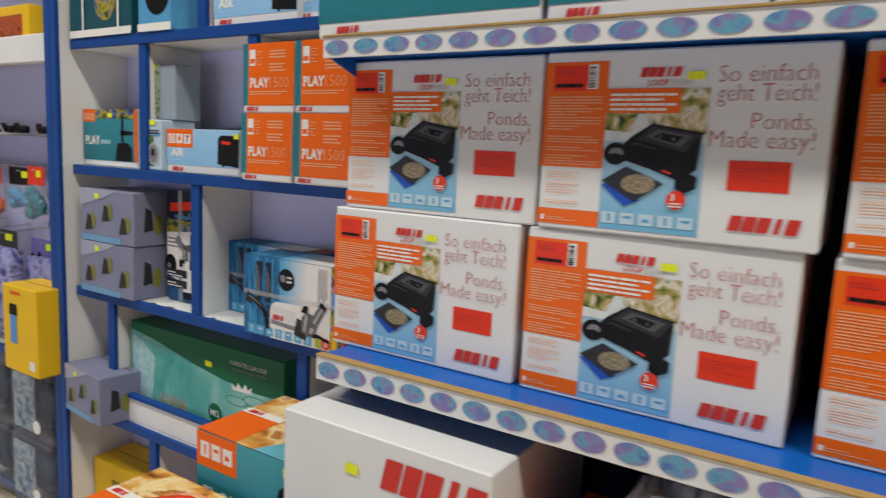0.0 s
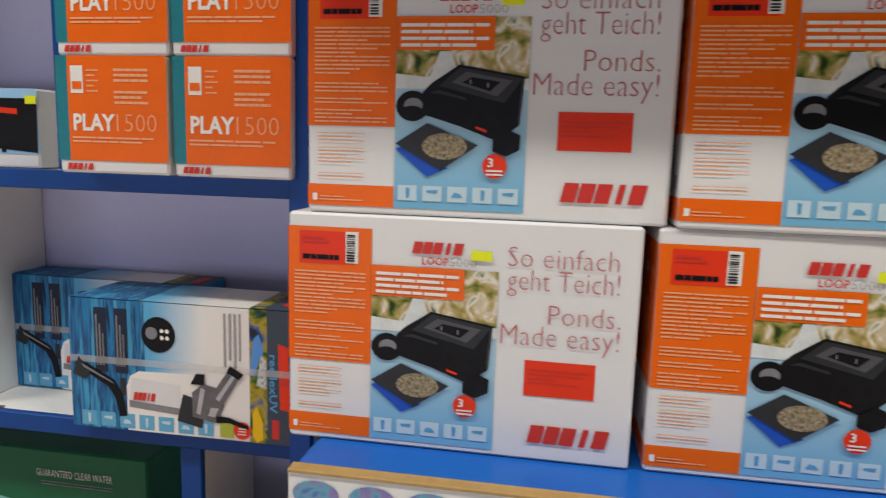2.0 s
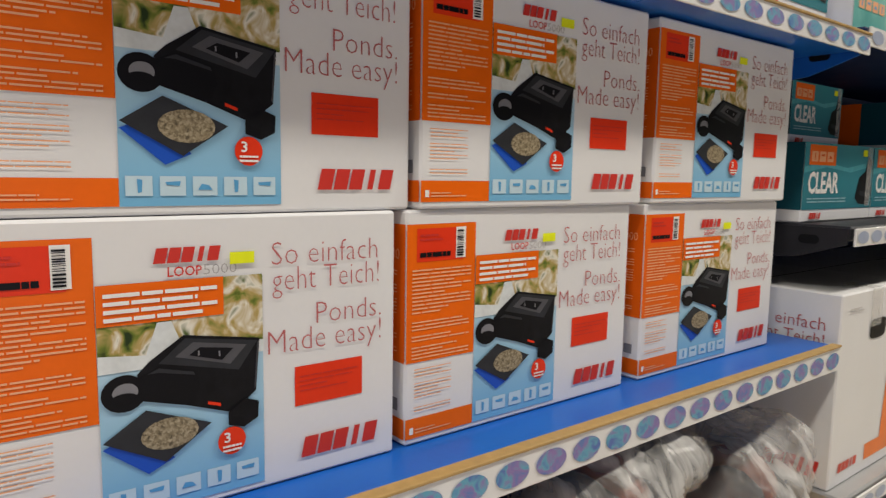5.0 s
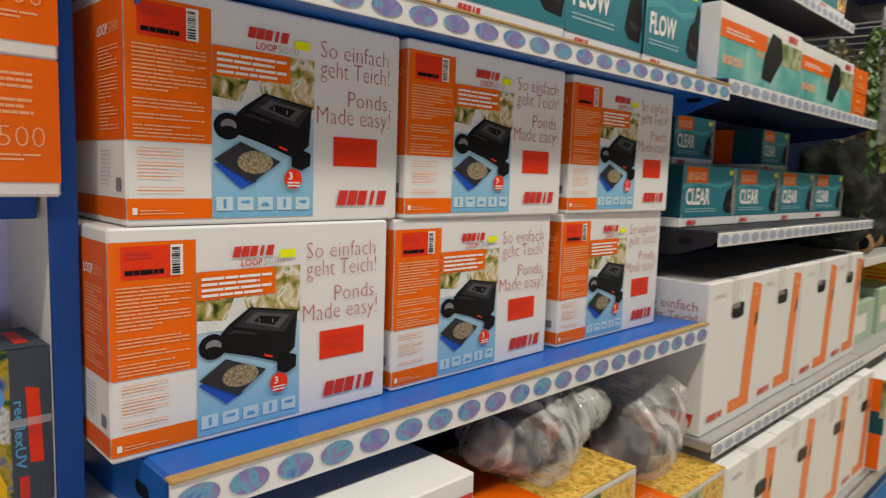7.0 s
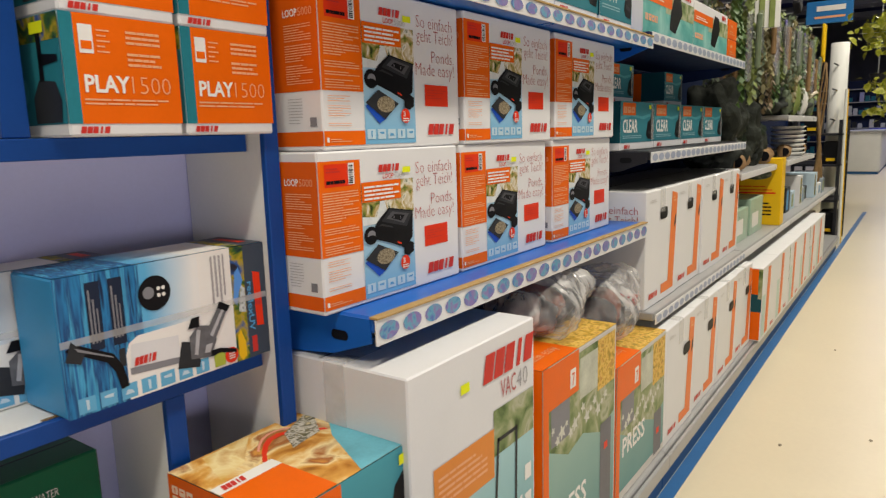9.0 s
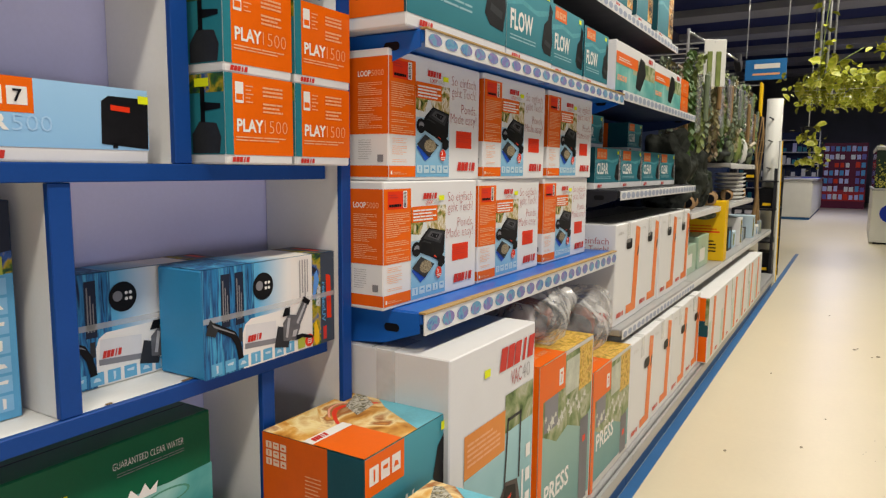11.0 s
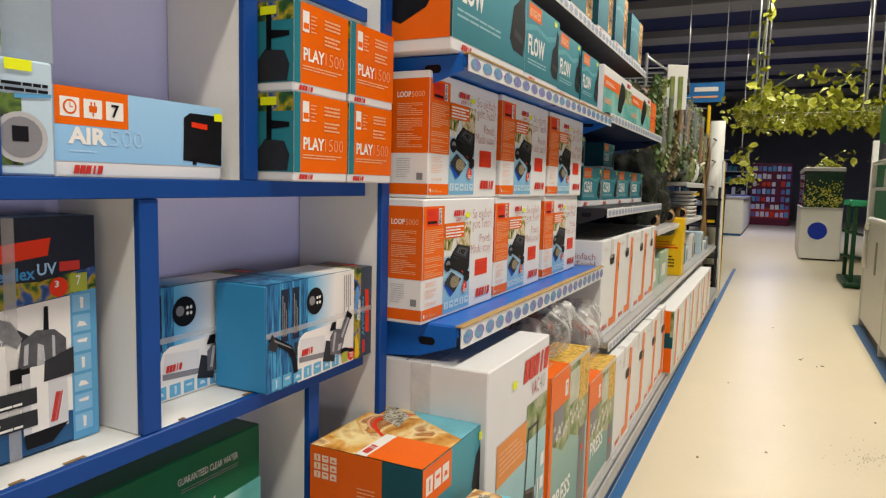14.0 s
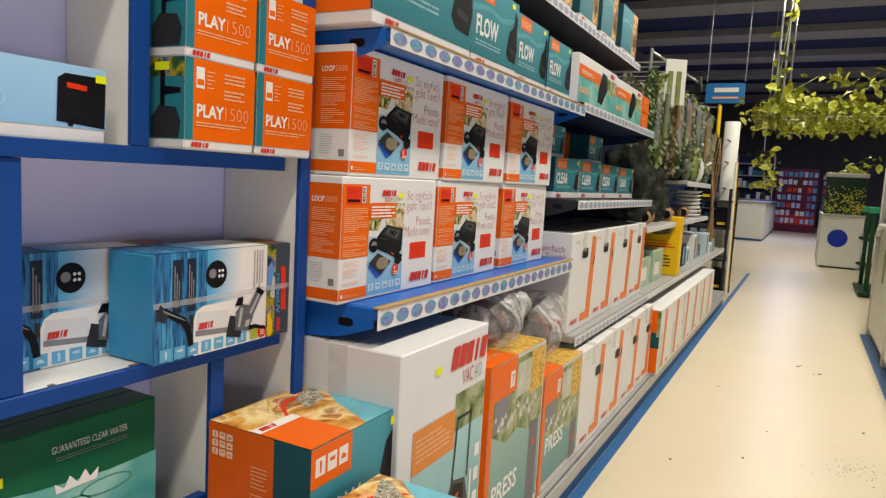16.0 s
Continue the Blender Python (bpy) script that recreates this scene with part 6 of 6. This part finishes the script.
part("card", block(0, 0.13, 0, 0.006, 0, 0.27, 0.002), WHITE_PAINT, tb)
for k in range(2):
    part("green_strip", block(0.018 + 0.052 * k, 0.048 + 0.052 * k, -0.008, -0.001, 0.0, 0.20, 0.003), GREENS[1], tb, "green plastic grass strip")
part("hook", rod(bmesh.new(), (0.065, 0.0, 0.255), (0.065 - 0.30, 0.19, 0.262), 0.004, 6), ZINC, tb)
yn = thing("yellow_net_tool", 4.86, 0.97, 1.76, "yellow plastic tools hanging on a hook", "tool")
for k in range(3):
    part("blade", block(-0.07 + 0.05 * k, -0.035 + 0.05 * k, 0, 0.02, 0.0 - 0.02 * k, 0.26, 0.005), YELLOW, yn)
part("hook", rod(bmesh.new(), (0, 0.01, 0.24), (0, BACK - 0.965, 0.25), 0.004, 6), ZINC, yn)
for i in range(4):
    ob = thing("dried_branch", 5.00 + 0.09 * i, 1.00, 0.613, "tall brown dried branch", "branch", "dried branches")
    bm = bmesh.new()
    rings = []
    for k in range(9):
        o = Vector((0.035 * math.sin(k * 1.3 + i), 0.022 * math.cos(k + i), 0.14 * k))
        r = 0.020 - 0.0018 * k
        rings.append([bm.verts.new(o + Vector((r * math.cos(q), r * math.sin(q), 0))) for q in np.linspace(0, 2 * math.pi, 7, endpoint=False)])
    for lo, hi in zip(rings, rings[1:]):
        for q in range(7):
            bm.faces.new((lo[q], lo[(q + 1) % 7], hi[(q + 1) % 7], hi[q]))
    bm.faces.new(rings[-1])
    bm.faces.new(rings[0][::-1])
    part("stem", bm, BARK, ob, "", True)
rl = thing("speckled_bag", 4.46, 0.98, 0.1425, "speckled pink and brown gravel bag", "bag")
bm = bmesh.new()
blob(bm, (0.12, 0.05, 0.20), (0.22, 0.14, 0.20), 3, 0.25, 2, 3)
part("bag", bm, picture("speckle_print", [(0.12, 0.07, 0.05), (0.55, 0.40, 0.34), (0.75, 0.66, 0.60), (0.25, 0.12, 0.10)], 60, detail=1), rl, "", True)


def big_rock(x, y, z, sx, sy, sz, seed):
    ob = thing("aquarium_rock", x, y, z, "large dark craggy aquarium rock on the shelf", "rock", "dark rocks")
    bm = bmesh.new()
    blob(bm, (0, 0, sz * 0.8), (sx, sy, sz), 5, 0.45, 1.6, seed)
    for v in bm.verts:
        v.co += v.co.normalized() * (0.030 * noise.noise(v.co * 11 + Vector((seed, 0, 0))) + 0.010 * noise.noise(v.co * 34))
        v.co.z = max(0.0, v.co.z)
    part("rock", bm, surface("black_moss_rock", (0.022, 0.026, 0.020), 0.8, 0.5, 22, 0.8), ob, "", False)
    return ob


big_rock(2.05, 1.13, 1.1405, 0.24, 0.14, 0.17, 4.0)
big_rock(2.62, 1.14, 0.9855, 0.26, 0.15, 0.20, 9.0)
plates = thing("saucer_stack", 4.00, 1.08, 0.9855, "stack of white plastic plant saucers on the grey shelf", "saucers")
for k in range(7):
    part("saucer", rod(bmesh.new(), (0, 0, 0.003 + 0.032 * k), (0, 0, 0.026 + 0.032 * k), 0.095, 20, 0.125), WHITE_PAINT, plates, "", True)
for i, (cx, cy, r, h) in enumerate(((3.30, 1.00, 0.055, 0.20), (3.62, 1.02, 0.040, 0.28), (3.95, 1.00, 0.045, 0.22), (4.25, 1.02, 0.050, 0.17))):
    ob = thing("coral_ornament", cx, cy, 1.2755, ("green ribbed cactus ornament", "pale cream coral ornament with stubby arms")[i % 2] + " standing on the grey shelf", "ornament", "shelf ornaments")
    bm = bmesh.new()
    blob(bm, (0, 0, h / 2), (r, r, h / 2), 3, 0.15, 4, i)
    if i % 2:
        for k in range(5):
            a = k * 1.3
            rod(bm, (0, 0, h * (0.3 + 0.12 * k)), (0.09 * math.cos(a), 0.09 * math.sin(a), h * (0.5 + 0.14 * k)), 0.018, 8, 0.011)
    for v in bm.verts:
        v.co.z = max(0.0, v.co.z)
    part("ornament_body", bm, surface("cream_coral", (0.62, 0.56, 0.44), 0.7, 0.2, 30, 0.4) if i % 2 else GREENS[0], ob, "", True)
for i in range(10):
    x = 2.75 + 0.13 * i
    ob = thing("stem_pack", x, 0.975 + 0.02 * (i % 2), 1.86 - 0.01 * (i % 3), "slim clear tube pack with brown and green plant stems", "pack", "hanging stem packs")
    part("header_card", block(-0.028, 0.028, -0.002, 0.002, -0.03, 0.0, 0.001), (GREENS[1], WHITE_PAINT, MATS["violet_card"])[i % 3], ob)
    part("tube", block(-0.026, 0.026, -0.014, 0.014, -0.30 + 0.02 * (i % 3), -0.031, 0.010, None, 2), MATS["clear_pack_film"], ob, "clear tube", True)
    part("stems", rod(bmesh.new(), (0, 0, -0.28 + 0.02 * (i % 3)), (0.004, 0, -0.04), 0.009, 6), surface("dry_stem_%d" % (i % 3), ((0.16, 0.10, 0.08), (0.10, 0.15, 0.05), (0.20, 0.18, 0.10))[i % 3], 0.7, 0.4, 40), ob)
    part("hook", rod(bmesh.new(), (0, 0, -0.006), (0, BACK - 0.98, 0.006), 0.003, 6), ZINC, ob, "zinc peg hook")
spot = thing("spot_lamp", 5.10, 1.30, 2.22, "grey display floodlight on a thin steel arm", "lamp")
part("arm", rod(bmesh.new(), (-1.9, 0.0, 0.0), (0.0, -0.06, 0.06), 0.009, 8), ZINC, spot, "thin steel arm")
part("post", rod(bmesh.new(), (-1.9, 0.0, -0.34), (-1.9, 0.0, 0.02), 0.012, 8), ZINC, spot, "short steel post")
head = block(-0.07, 0.07, -0.03, 0.03, -0.055, 0.055, 0.010, None, 2)
bmesh.ops.rotate(head, verts=head.verts[:], cent=(0, 0, 0), matrix=Matrix.Rotation(0.6, 3, "Y"))
bmesh.ops.translate(head, verts=head.verts[:], vec=(0.09, -0.06, 0.04))
part("lamp_head", head, DARK_STEEL, spot, "dark lamp head")

# black shelf end and pale column
be = thing("black_rack", 5.95, 0.90, 0.0, "narrow black steel rack with small dark boxes", "rack")
for x in (0, 0.8):
    for y in (0, 0.4):
        part("post", block(x, x + 0.03, y, y + 0.03, 0, 1.25, 0.002), DARK_STEEL, be)
for z in (0.1, 0.45, 0.8, 1.1):
    part("tray", block(0.0, 0.83, 0.0, 0.43, z, z + 0.02, 0.002), DARK_STEEL, be)
for i in range(8):
    c = Carton("dark_goods_box", 0.16, 0.14, 0.22, (INK, DARK_GREY)[i % 2], "small dark carton with yellow mark", "box", "dark cartons on the rack")
    c.rect("yellow_mark", "L", 0.03, 0.03, 0.11, 0.06, YELLOW, 0.001)
    c.put(6.0 + 0.2 * (i % 2), 0.92 + 0.18 * ((i // 2) % 2), (0.1205, 0.4705, 0.8205, 1.1205)[i // 2])
cp = thing("white_column", 6.55, 1.02, 0.0, "white round column with black brackets", "column")
part("shaft", rod(bmesh.new(), (0, 0, 0), (0, 0, 2.03), 0.085, 24), WHITE_PAINT, cp, "", True)
for z in (1.25, 1.55, 1.8):
    part("bracket", rod(bmesh.new(), (-0.08, 0, z), (-0.24, 0.02, z + 0.01), 0.008, 8), DARK_STEEL, cp)
for i in range(2):
    sp = thing("pole_tool", 6.1 + 0.12 * i, 0.88, 0.0, "tall pale pole leaning on the rack", "pole", "leaning poles")
    part("pole", rod(bmesh.new(), (0, 0, 0), (0.1, 0.03, 1.55), 0.014, 10), (WHITE_PAINT, YELLOW)[i], sp)

# ---------------------------------------------------------------- aquarium on its white cabinet
tk = thing("aquarium", 11.6, -0.41, 0.0, "planted aquarium on a white cabinet with blue round sign", "aquarium")
part("cabinet", block(0, 2.4, -0.325, 0.325, 0.03, 0.91, 0.006), WHITE_PAINT, tk, "white cabinet")
part("foot", block(0.03, 2.37, -0.27, 0.27, 0.0, 0.03), DARK_STEEL, tk)
part("worktop", block(-0.02, 2.42, -0.335, 0.335, 0.911, 0.95, 0.004), GREY_STEEL, tk)
part("round_sign", rod(bmesh.new(), (-0.004, 0.05, 0.53), (0.0, 0.05, 0.53), 0.155, 32), surface("signal_blue", (0.01, 0.04, 0.42), 0.4), tk, "blue round sign")
part("tank", block(0.0, 2.4, -0.31, 0.31, 0.952, 1.59, 0.004), GLASS_DARK, tk, "dark glass tank")
part("hood", block(-0.02, 2.42, -0.325, 0.325, 1.592, 1.665, 0.01), GREY_STEEL, tk, "pale light hood")
bm = bmesh.new()
for i in range(260):
    a = rnd.uniform(0, 6.28)
    p = Vector((-0.008 - rnd.uniform(0, 0.004), rnd.uniform(-0.29, 0.29), rnd.uniform(0.97, 1.45 - 0.3 * rnd.random())))
    d = Vector((0, math.cos(a), math.sin(a))) * rnd.uniform(0.02, 0.05)
    s = Vector((0, -math.sin(a), math.cos(a))) * 0.012
    bm.faces.new([bm.verts.new(p), bm.verts.new(p + d * 0.5 + s), bm.verts.new(p + d), bm.verts.new(p + d * 0.5 - s)])
tagged(part("water_plants", bm, LEAF, tk, "yellow green water plants"), kind="stuff")

# ---------------------------------------------------------------- climbing plants over the aisle
rnd = random.Random(21)
trel = thing("plant_trellis", 8.4, -0.6, 2.3, "zinc trellis hung on rods from the roof", "trellis")
bm = bmesh.new()
for k in range(5):
    rod(bm, (0.0 + 0.5 * k, -1.3, 0.0), (0.0 + 0.5 * k, 1.6, 0.0), 0.003, 6)
part("grid", bm, ZINC, trel)
for x, y in ((0.0, 1.30), (0.3, 1.22), (0.0, -0.05), (0.2, -0.22), (2.0, 1.2), (2.0, -0.2)):
    part("hanger_rod", rod(bmesh.new(), (x, y, 0), (x, y, 2.75), 0.016, 8), ZINC, trel)
LEAVES = [leaf_mesh(0.14, 0.10, LEAF), leaf_mesh(0.105, 0.075, LEAF), leaf_mesh(0.20, 0.145, LEAF)]


def vine(path, name, count, spread, sizes=(0, 1, 2)):
    ob = thing(name, path[0][0], path[0][1], path[0][2], "climbing pothos with yellow-green variegated leaves", "plant", "climbing plants")
    o = Vector(path[0])
    bm = bmesh.new()
    for a, b in zip(path, path[1:]):
        rod(bm, Vector(a) - o, Vector(b) - o, 0.006, 6)
    part("stem", bm, GREENS[1], ob)
    seg = len(path) - 1
    for i in range(count):
        t = rnd.uniform(0, seg)
        k = min(seg - 1, int(t))
        p = Vector(path[k]).lerp(Vector(path[k + 1]), t - k) - o
        p += Vector((rnd.gauss(0, spread), rnd.gauss(0, spread), rnd.gauss(0, spread * 0.55)))
        lf = new("leaf", LEAVES[rnd.choice(sizes)])
        lf.parent = ob
        s = rnd.uniform(0.7, 1.25)
        lf.matrix_local = pose(*p, rnd.uniform(-60, 60), rnd.uniform(-20, 85), rnd.uniform(0, 360)) @ Matrix.Diagonal((s, s, s, 1))
    return ob


for k in range(6):
    y0, y1 = 0.85, -1.75
    x0 = 8.3 + 0.42 * k
    vine([(x0 + rnd.uniform(-0.2, 0.2), y0 + (y1 - y0) * j / 6 + rnd.uniform(-0.1, 0.1), 2.38 + 0.09 * math.sin(j + k)) for j in range(7)], "pothos_vine", 240, 0.12, (0, 1, 1))
for k in range(4):
    vine([(8.5 + 0.3 * k, 0.70 - 0.8 * k + rnd.uniform(-0.2, 0.2), 2.3), (8.5 + 0.3 * k, 0.5 - 0.8 * k, 2.65), (8.6 + 0.3 * k, 0.2 - 0.8 * k, 2.85)], "pothos_vine", 44, 0.19)
vine([(8.4, 0.70, 2.25), (8.4, 0.68, 2.6), (8.4, 0.66, 3.0), (8.4, 0.64, 3.35)], "pothos_vine", 26, 0.06)
vine([(8.4, 0.64, 3.3), (8.4, 0.62, 3.6), (8.4, 0.60, 3.95)], "pothos_vine", 10, 0.04)
vine([(6.2, -1.15, 2.10), (6.1, -0.9, 2.35), (6.0, -0.72, 2.55), (5.9, -0.6, 2.62)], "pothos_vine", 14, 0.05, (2,))
for px, py, pz in ((13.5, 1.05, 1.95),):
    pot = thing("hanging_pot", px, py, pz, "dark pot hung on a long rod with trailing plant", "pot")
    part("bowl", rod(bmesh.new(), (0, 0, 0), (0, 0, 0.16), 0.10, 16, 0.15), DARK_STEEL, pot)
    part("rod", rod(bmesh.new(), (0, 0, 0.1), (0, 0, 3.1), 0.008, 6), ZINC, pot)
vine([(13.5, 1.05, 2.10), (13.45, 0.95, 1.9), (13.4, 0.92, 1.5), (13.4, 0.95, 1.3)], "pothos_vine", 60, 0.13)
vine([(13.0, -0.3, 1.56), (13.2, -0.5, 1.8), (13.3, -0.9, 1.9)], "pothos_vine", 60, 0.16)

# ---------------------------------------------------------------- white racks across the aisle
rk = thing("white_rack", 5.12, -0.40, 0.0, "white steel rack with pale panels and a bent rail", "rack")
part("side_panel", block(-3.0, 0.0, -0.50, -0.02, 0.06, 0.98, 0.01), WHITE_PAINT, rk, "white low panel")
for x in (-0.03, -1.4, -2.9):
    part("post", block(x, x + 0.05, -0.06, -0.01, 0.0, 1.70, 0.004), WHITE_PAINT, rk)
    part("back_post", block(x, x + 0.05, -0.50, -0.45, 0.0, 1.70, 0.004), WHITE_PAINT, rk)
for z in (1.25, 1.48):
    part("shelf", block(-2.9, -0.02, -0.50, -0.02, z, z + 0.025, 0.003), WHITE_PAINT, rk)
bm = bmesh.new()
pts = [(-0.15, -0.005, 0.55), (-0.15, -0.005, 0.90), (-0.22, -0.005, 0.97), (-0.35, -0.005, 1.0), (-2.6, -0.005, 1.0)]
for a, b in zip(pts, pts[1:]):
    rod(bm, a, b, 0.022, 10)
part("bent_rail", bm, WHITE_PAINT, rk, "white bent tube rail", True)
part("green_label", block(-0.80, -0.70, -0.020, -0.017, 0.55, 0.82), GREENS[1], rk, "small green label")
for i in range(6):
    c = Carton("jar_pack", 0.14, 0.12, 0.15, (DARK_GREY, WHITE_PAINT, INK)[i % 3], "small dark and white tin on the rack", "tin", "tins on the rack")
    c.put(4.8 - 0.4 * i, -0.57, 1.2755 if i % 2 else 1.5055)
gt = thing("green_trolley", 7.9, -0.66, 0.0, "dark green steel trolley with sloping struts", "trolley")
for x in (0, 0.9):
    part("post", block(x, x + 0.05, 0.05, 0.10, 0.06, 1.05, 0.004), surface("dark_green_steel", (0.01, 0.05, 0.02), 0.4, 0.2), gt)
    part("green_cap", block(x - 0.03, x + 0.16, -0.05, 0.14, 1.052, 1.13, 0.01), surface("bright_green_plastic", (0.02, 0.26, 0.12), 0.4), gt)
for z in (0.3, 0.62):
    bm = bmesh.new()
    rod(bm, (0, 0.2, z + 0.12), (0.9, -0.2, z), 0.02, 8)
    part("strut", bm, MATS["dark_green_steel"], gt)
part("base", block(-0.1, 1.0, -0.3, 0.16, 0.02, 0.07, 0.005), MATS["dark_green_steel"], gt)
gc = thing("green_cupboard", 5.3, -0.95, 0.0, "tall green cupboard behind the rack", "cupboard")
part("body", block(0, 1.0, -0.4, 0.35, 0, 2.15, 0.01), surface("leaf_green_panel", (0.02, 0.16, 0.06), 0.45, 0.1), gc)
part("door", block(0.02, 0.98, 0.351, 0.362, 0.1, 2.1, 0.003), MATS["leaf_green_panel"], gc)

# ---------------------------------------------------------------- far end of the hall
ct = thing("white_counter", 17.5, 1.45, 0.0, "long white counter with panelled front", "counter")
part("body", block(0, 6.0, -0.35, 0.5, 0.06, 1.0, 0.01), WHITE_PAINT, ct)
part("worktop", block(-0.05, 6.05, -0.40, 0.55, 1.001, 1.04, 0.005), GREY_STEEL, ct)
part("plinth", block(0.02, 5.98, -0.33, 0.48, 0.0, 0.06), FLOOR_BLUE, ct)
for k in range(7):
    part("panel", block(0.08 + 0.85 * k, 0.86 + 0.85 * k, -0.365, -0.352, 0.12, 0.94, 0.003), WHITE_PAINT, ct)
bp = thing("blue_bin", 22.4, 1.36, 0.0, "bright blue plastic bin", "bin")
part("body", block(-0.3, 0.3, -0.25, 0.25, 0.0, 1.0, 0.03), surface("bin_blue", (0.01, 0.04, 0.42), 0.4), bp)
part("lid", block(-0.32, 0.32, -0.27, 0.27, 1.002, 1.06, 0.02), MATS["bin_blue"], bp)
for j in range(3):
    ds = thing("dark_shelving", 24.6, 2.32 - 1.35 * j + 0.9, 0.0, "dark shelving with rows of small packs", "shelving", "shelving at the hall end")
    if j < 2:
        for y in (-0.6, 0.6):
            part("post", block(0, 0.05, y, y + 0.04, 0, 2.6), GREY_STEEL, ds)
        for z in (0.2, 0.62, 1.04, 1.46, 1.88, 2.3):
            part("board", block(0.0, 0.4, -0.6, 0.64, z, z + 0.03), GREY_STEEL, ds)
        part("back", block(0.41, 0.43, -0.6, 0.64, 0, 2.6), NAVY, ds)
    else:
        part("back", block(0.0, 0.3, -0.66, 0.62, 0.0, 2.2), surface("dark_red_panel", (0.13, 0.012, 0.035), 0.5, 0.2), ds, "dark red stand")
        for r in range(7):
            for k in range(8):
                if rnd.random() < 0.85:
                    part("pack", block(-0.06, -0.001, -0.62 + 0.155 * k, -0.52 + 0.155 * k + 0.03 * rnd.random(), 0.30 + 0.27 * r, 0.44 + 0.27 * r + 0.05 * rnd.random(), 0.004), (LILAC, WHITE_PAINT, SKY_DEEP, MATS["violet_card"], RED)[rnd.randrange(5)], ds)
        part("skirt", block(-0.02, -0.001, -0.66, 0.62, 0.25, 0.62), surface("deep_red_panel", (0.42, 0.03, 0.03), 0.5, 0.2), ds)
        continue
    for z in (0.231, 0.651, 1.071, 1.491, 1.911):
        for k in range(7):
            if rnd.random() < 0.8:
                b = Carton("small_pack", 0.10, 0.12, rnd.uniform(0.12, 0.3), (LILAC, WHITE_PAINT, TEAL_FLAT, DARK_GREY)[rnd.randrange(4)], "small pale pack on the dark shelving", "pack", "packs at the hall end", 0)
                b.put(24.63, 2.32 - 1.35 * j + 0.9 - 0.52 + 0.16 * k, z)
sg = thing("hanging_sign", 9.6, 1.48, 2.62, "blue hanging shop sign with white lettering bars", "sign")
part("board", block(0, 0.03, -0.29, 0.29, 0.0, 0.31, 0.004), surface("sign_blue", (0.02, 0.17, 0.46), 0.4), sg)
part("lettering_bar", block(-0.006, -0.001, -0.20, 0.16, 0.17, 0.24), TEXT_WHITE, sg, "plain white bars")
part("small_bar", block(-0.006, -0.001, -0.20, 0.18, 0.07, 0.10), TEXT_PALE, sg)
part("hanger", rod(bmesh.new(), (0.015, 0.28, 0.34), (0.015, 0.28, 2.45), 0.008, 6), ZINC, sg)
part("hanger", rod(bmesh.new(), (0.015, -0.28, 0.34), (0.015, -0.28, 2.45), 0.008, 6), ZINC, sg)
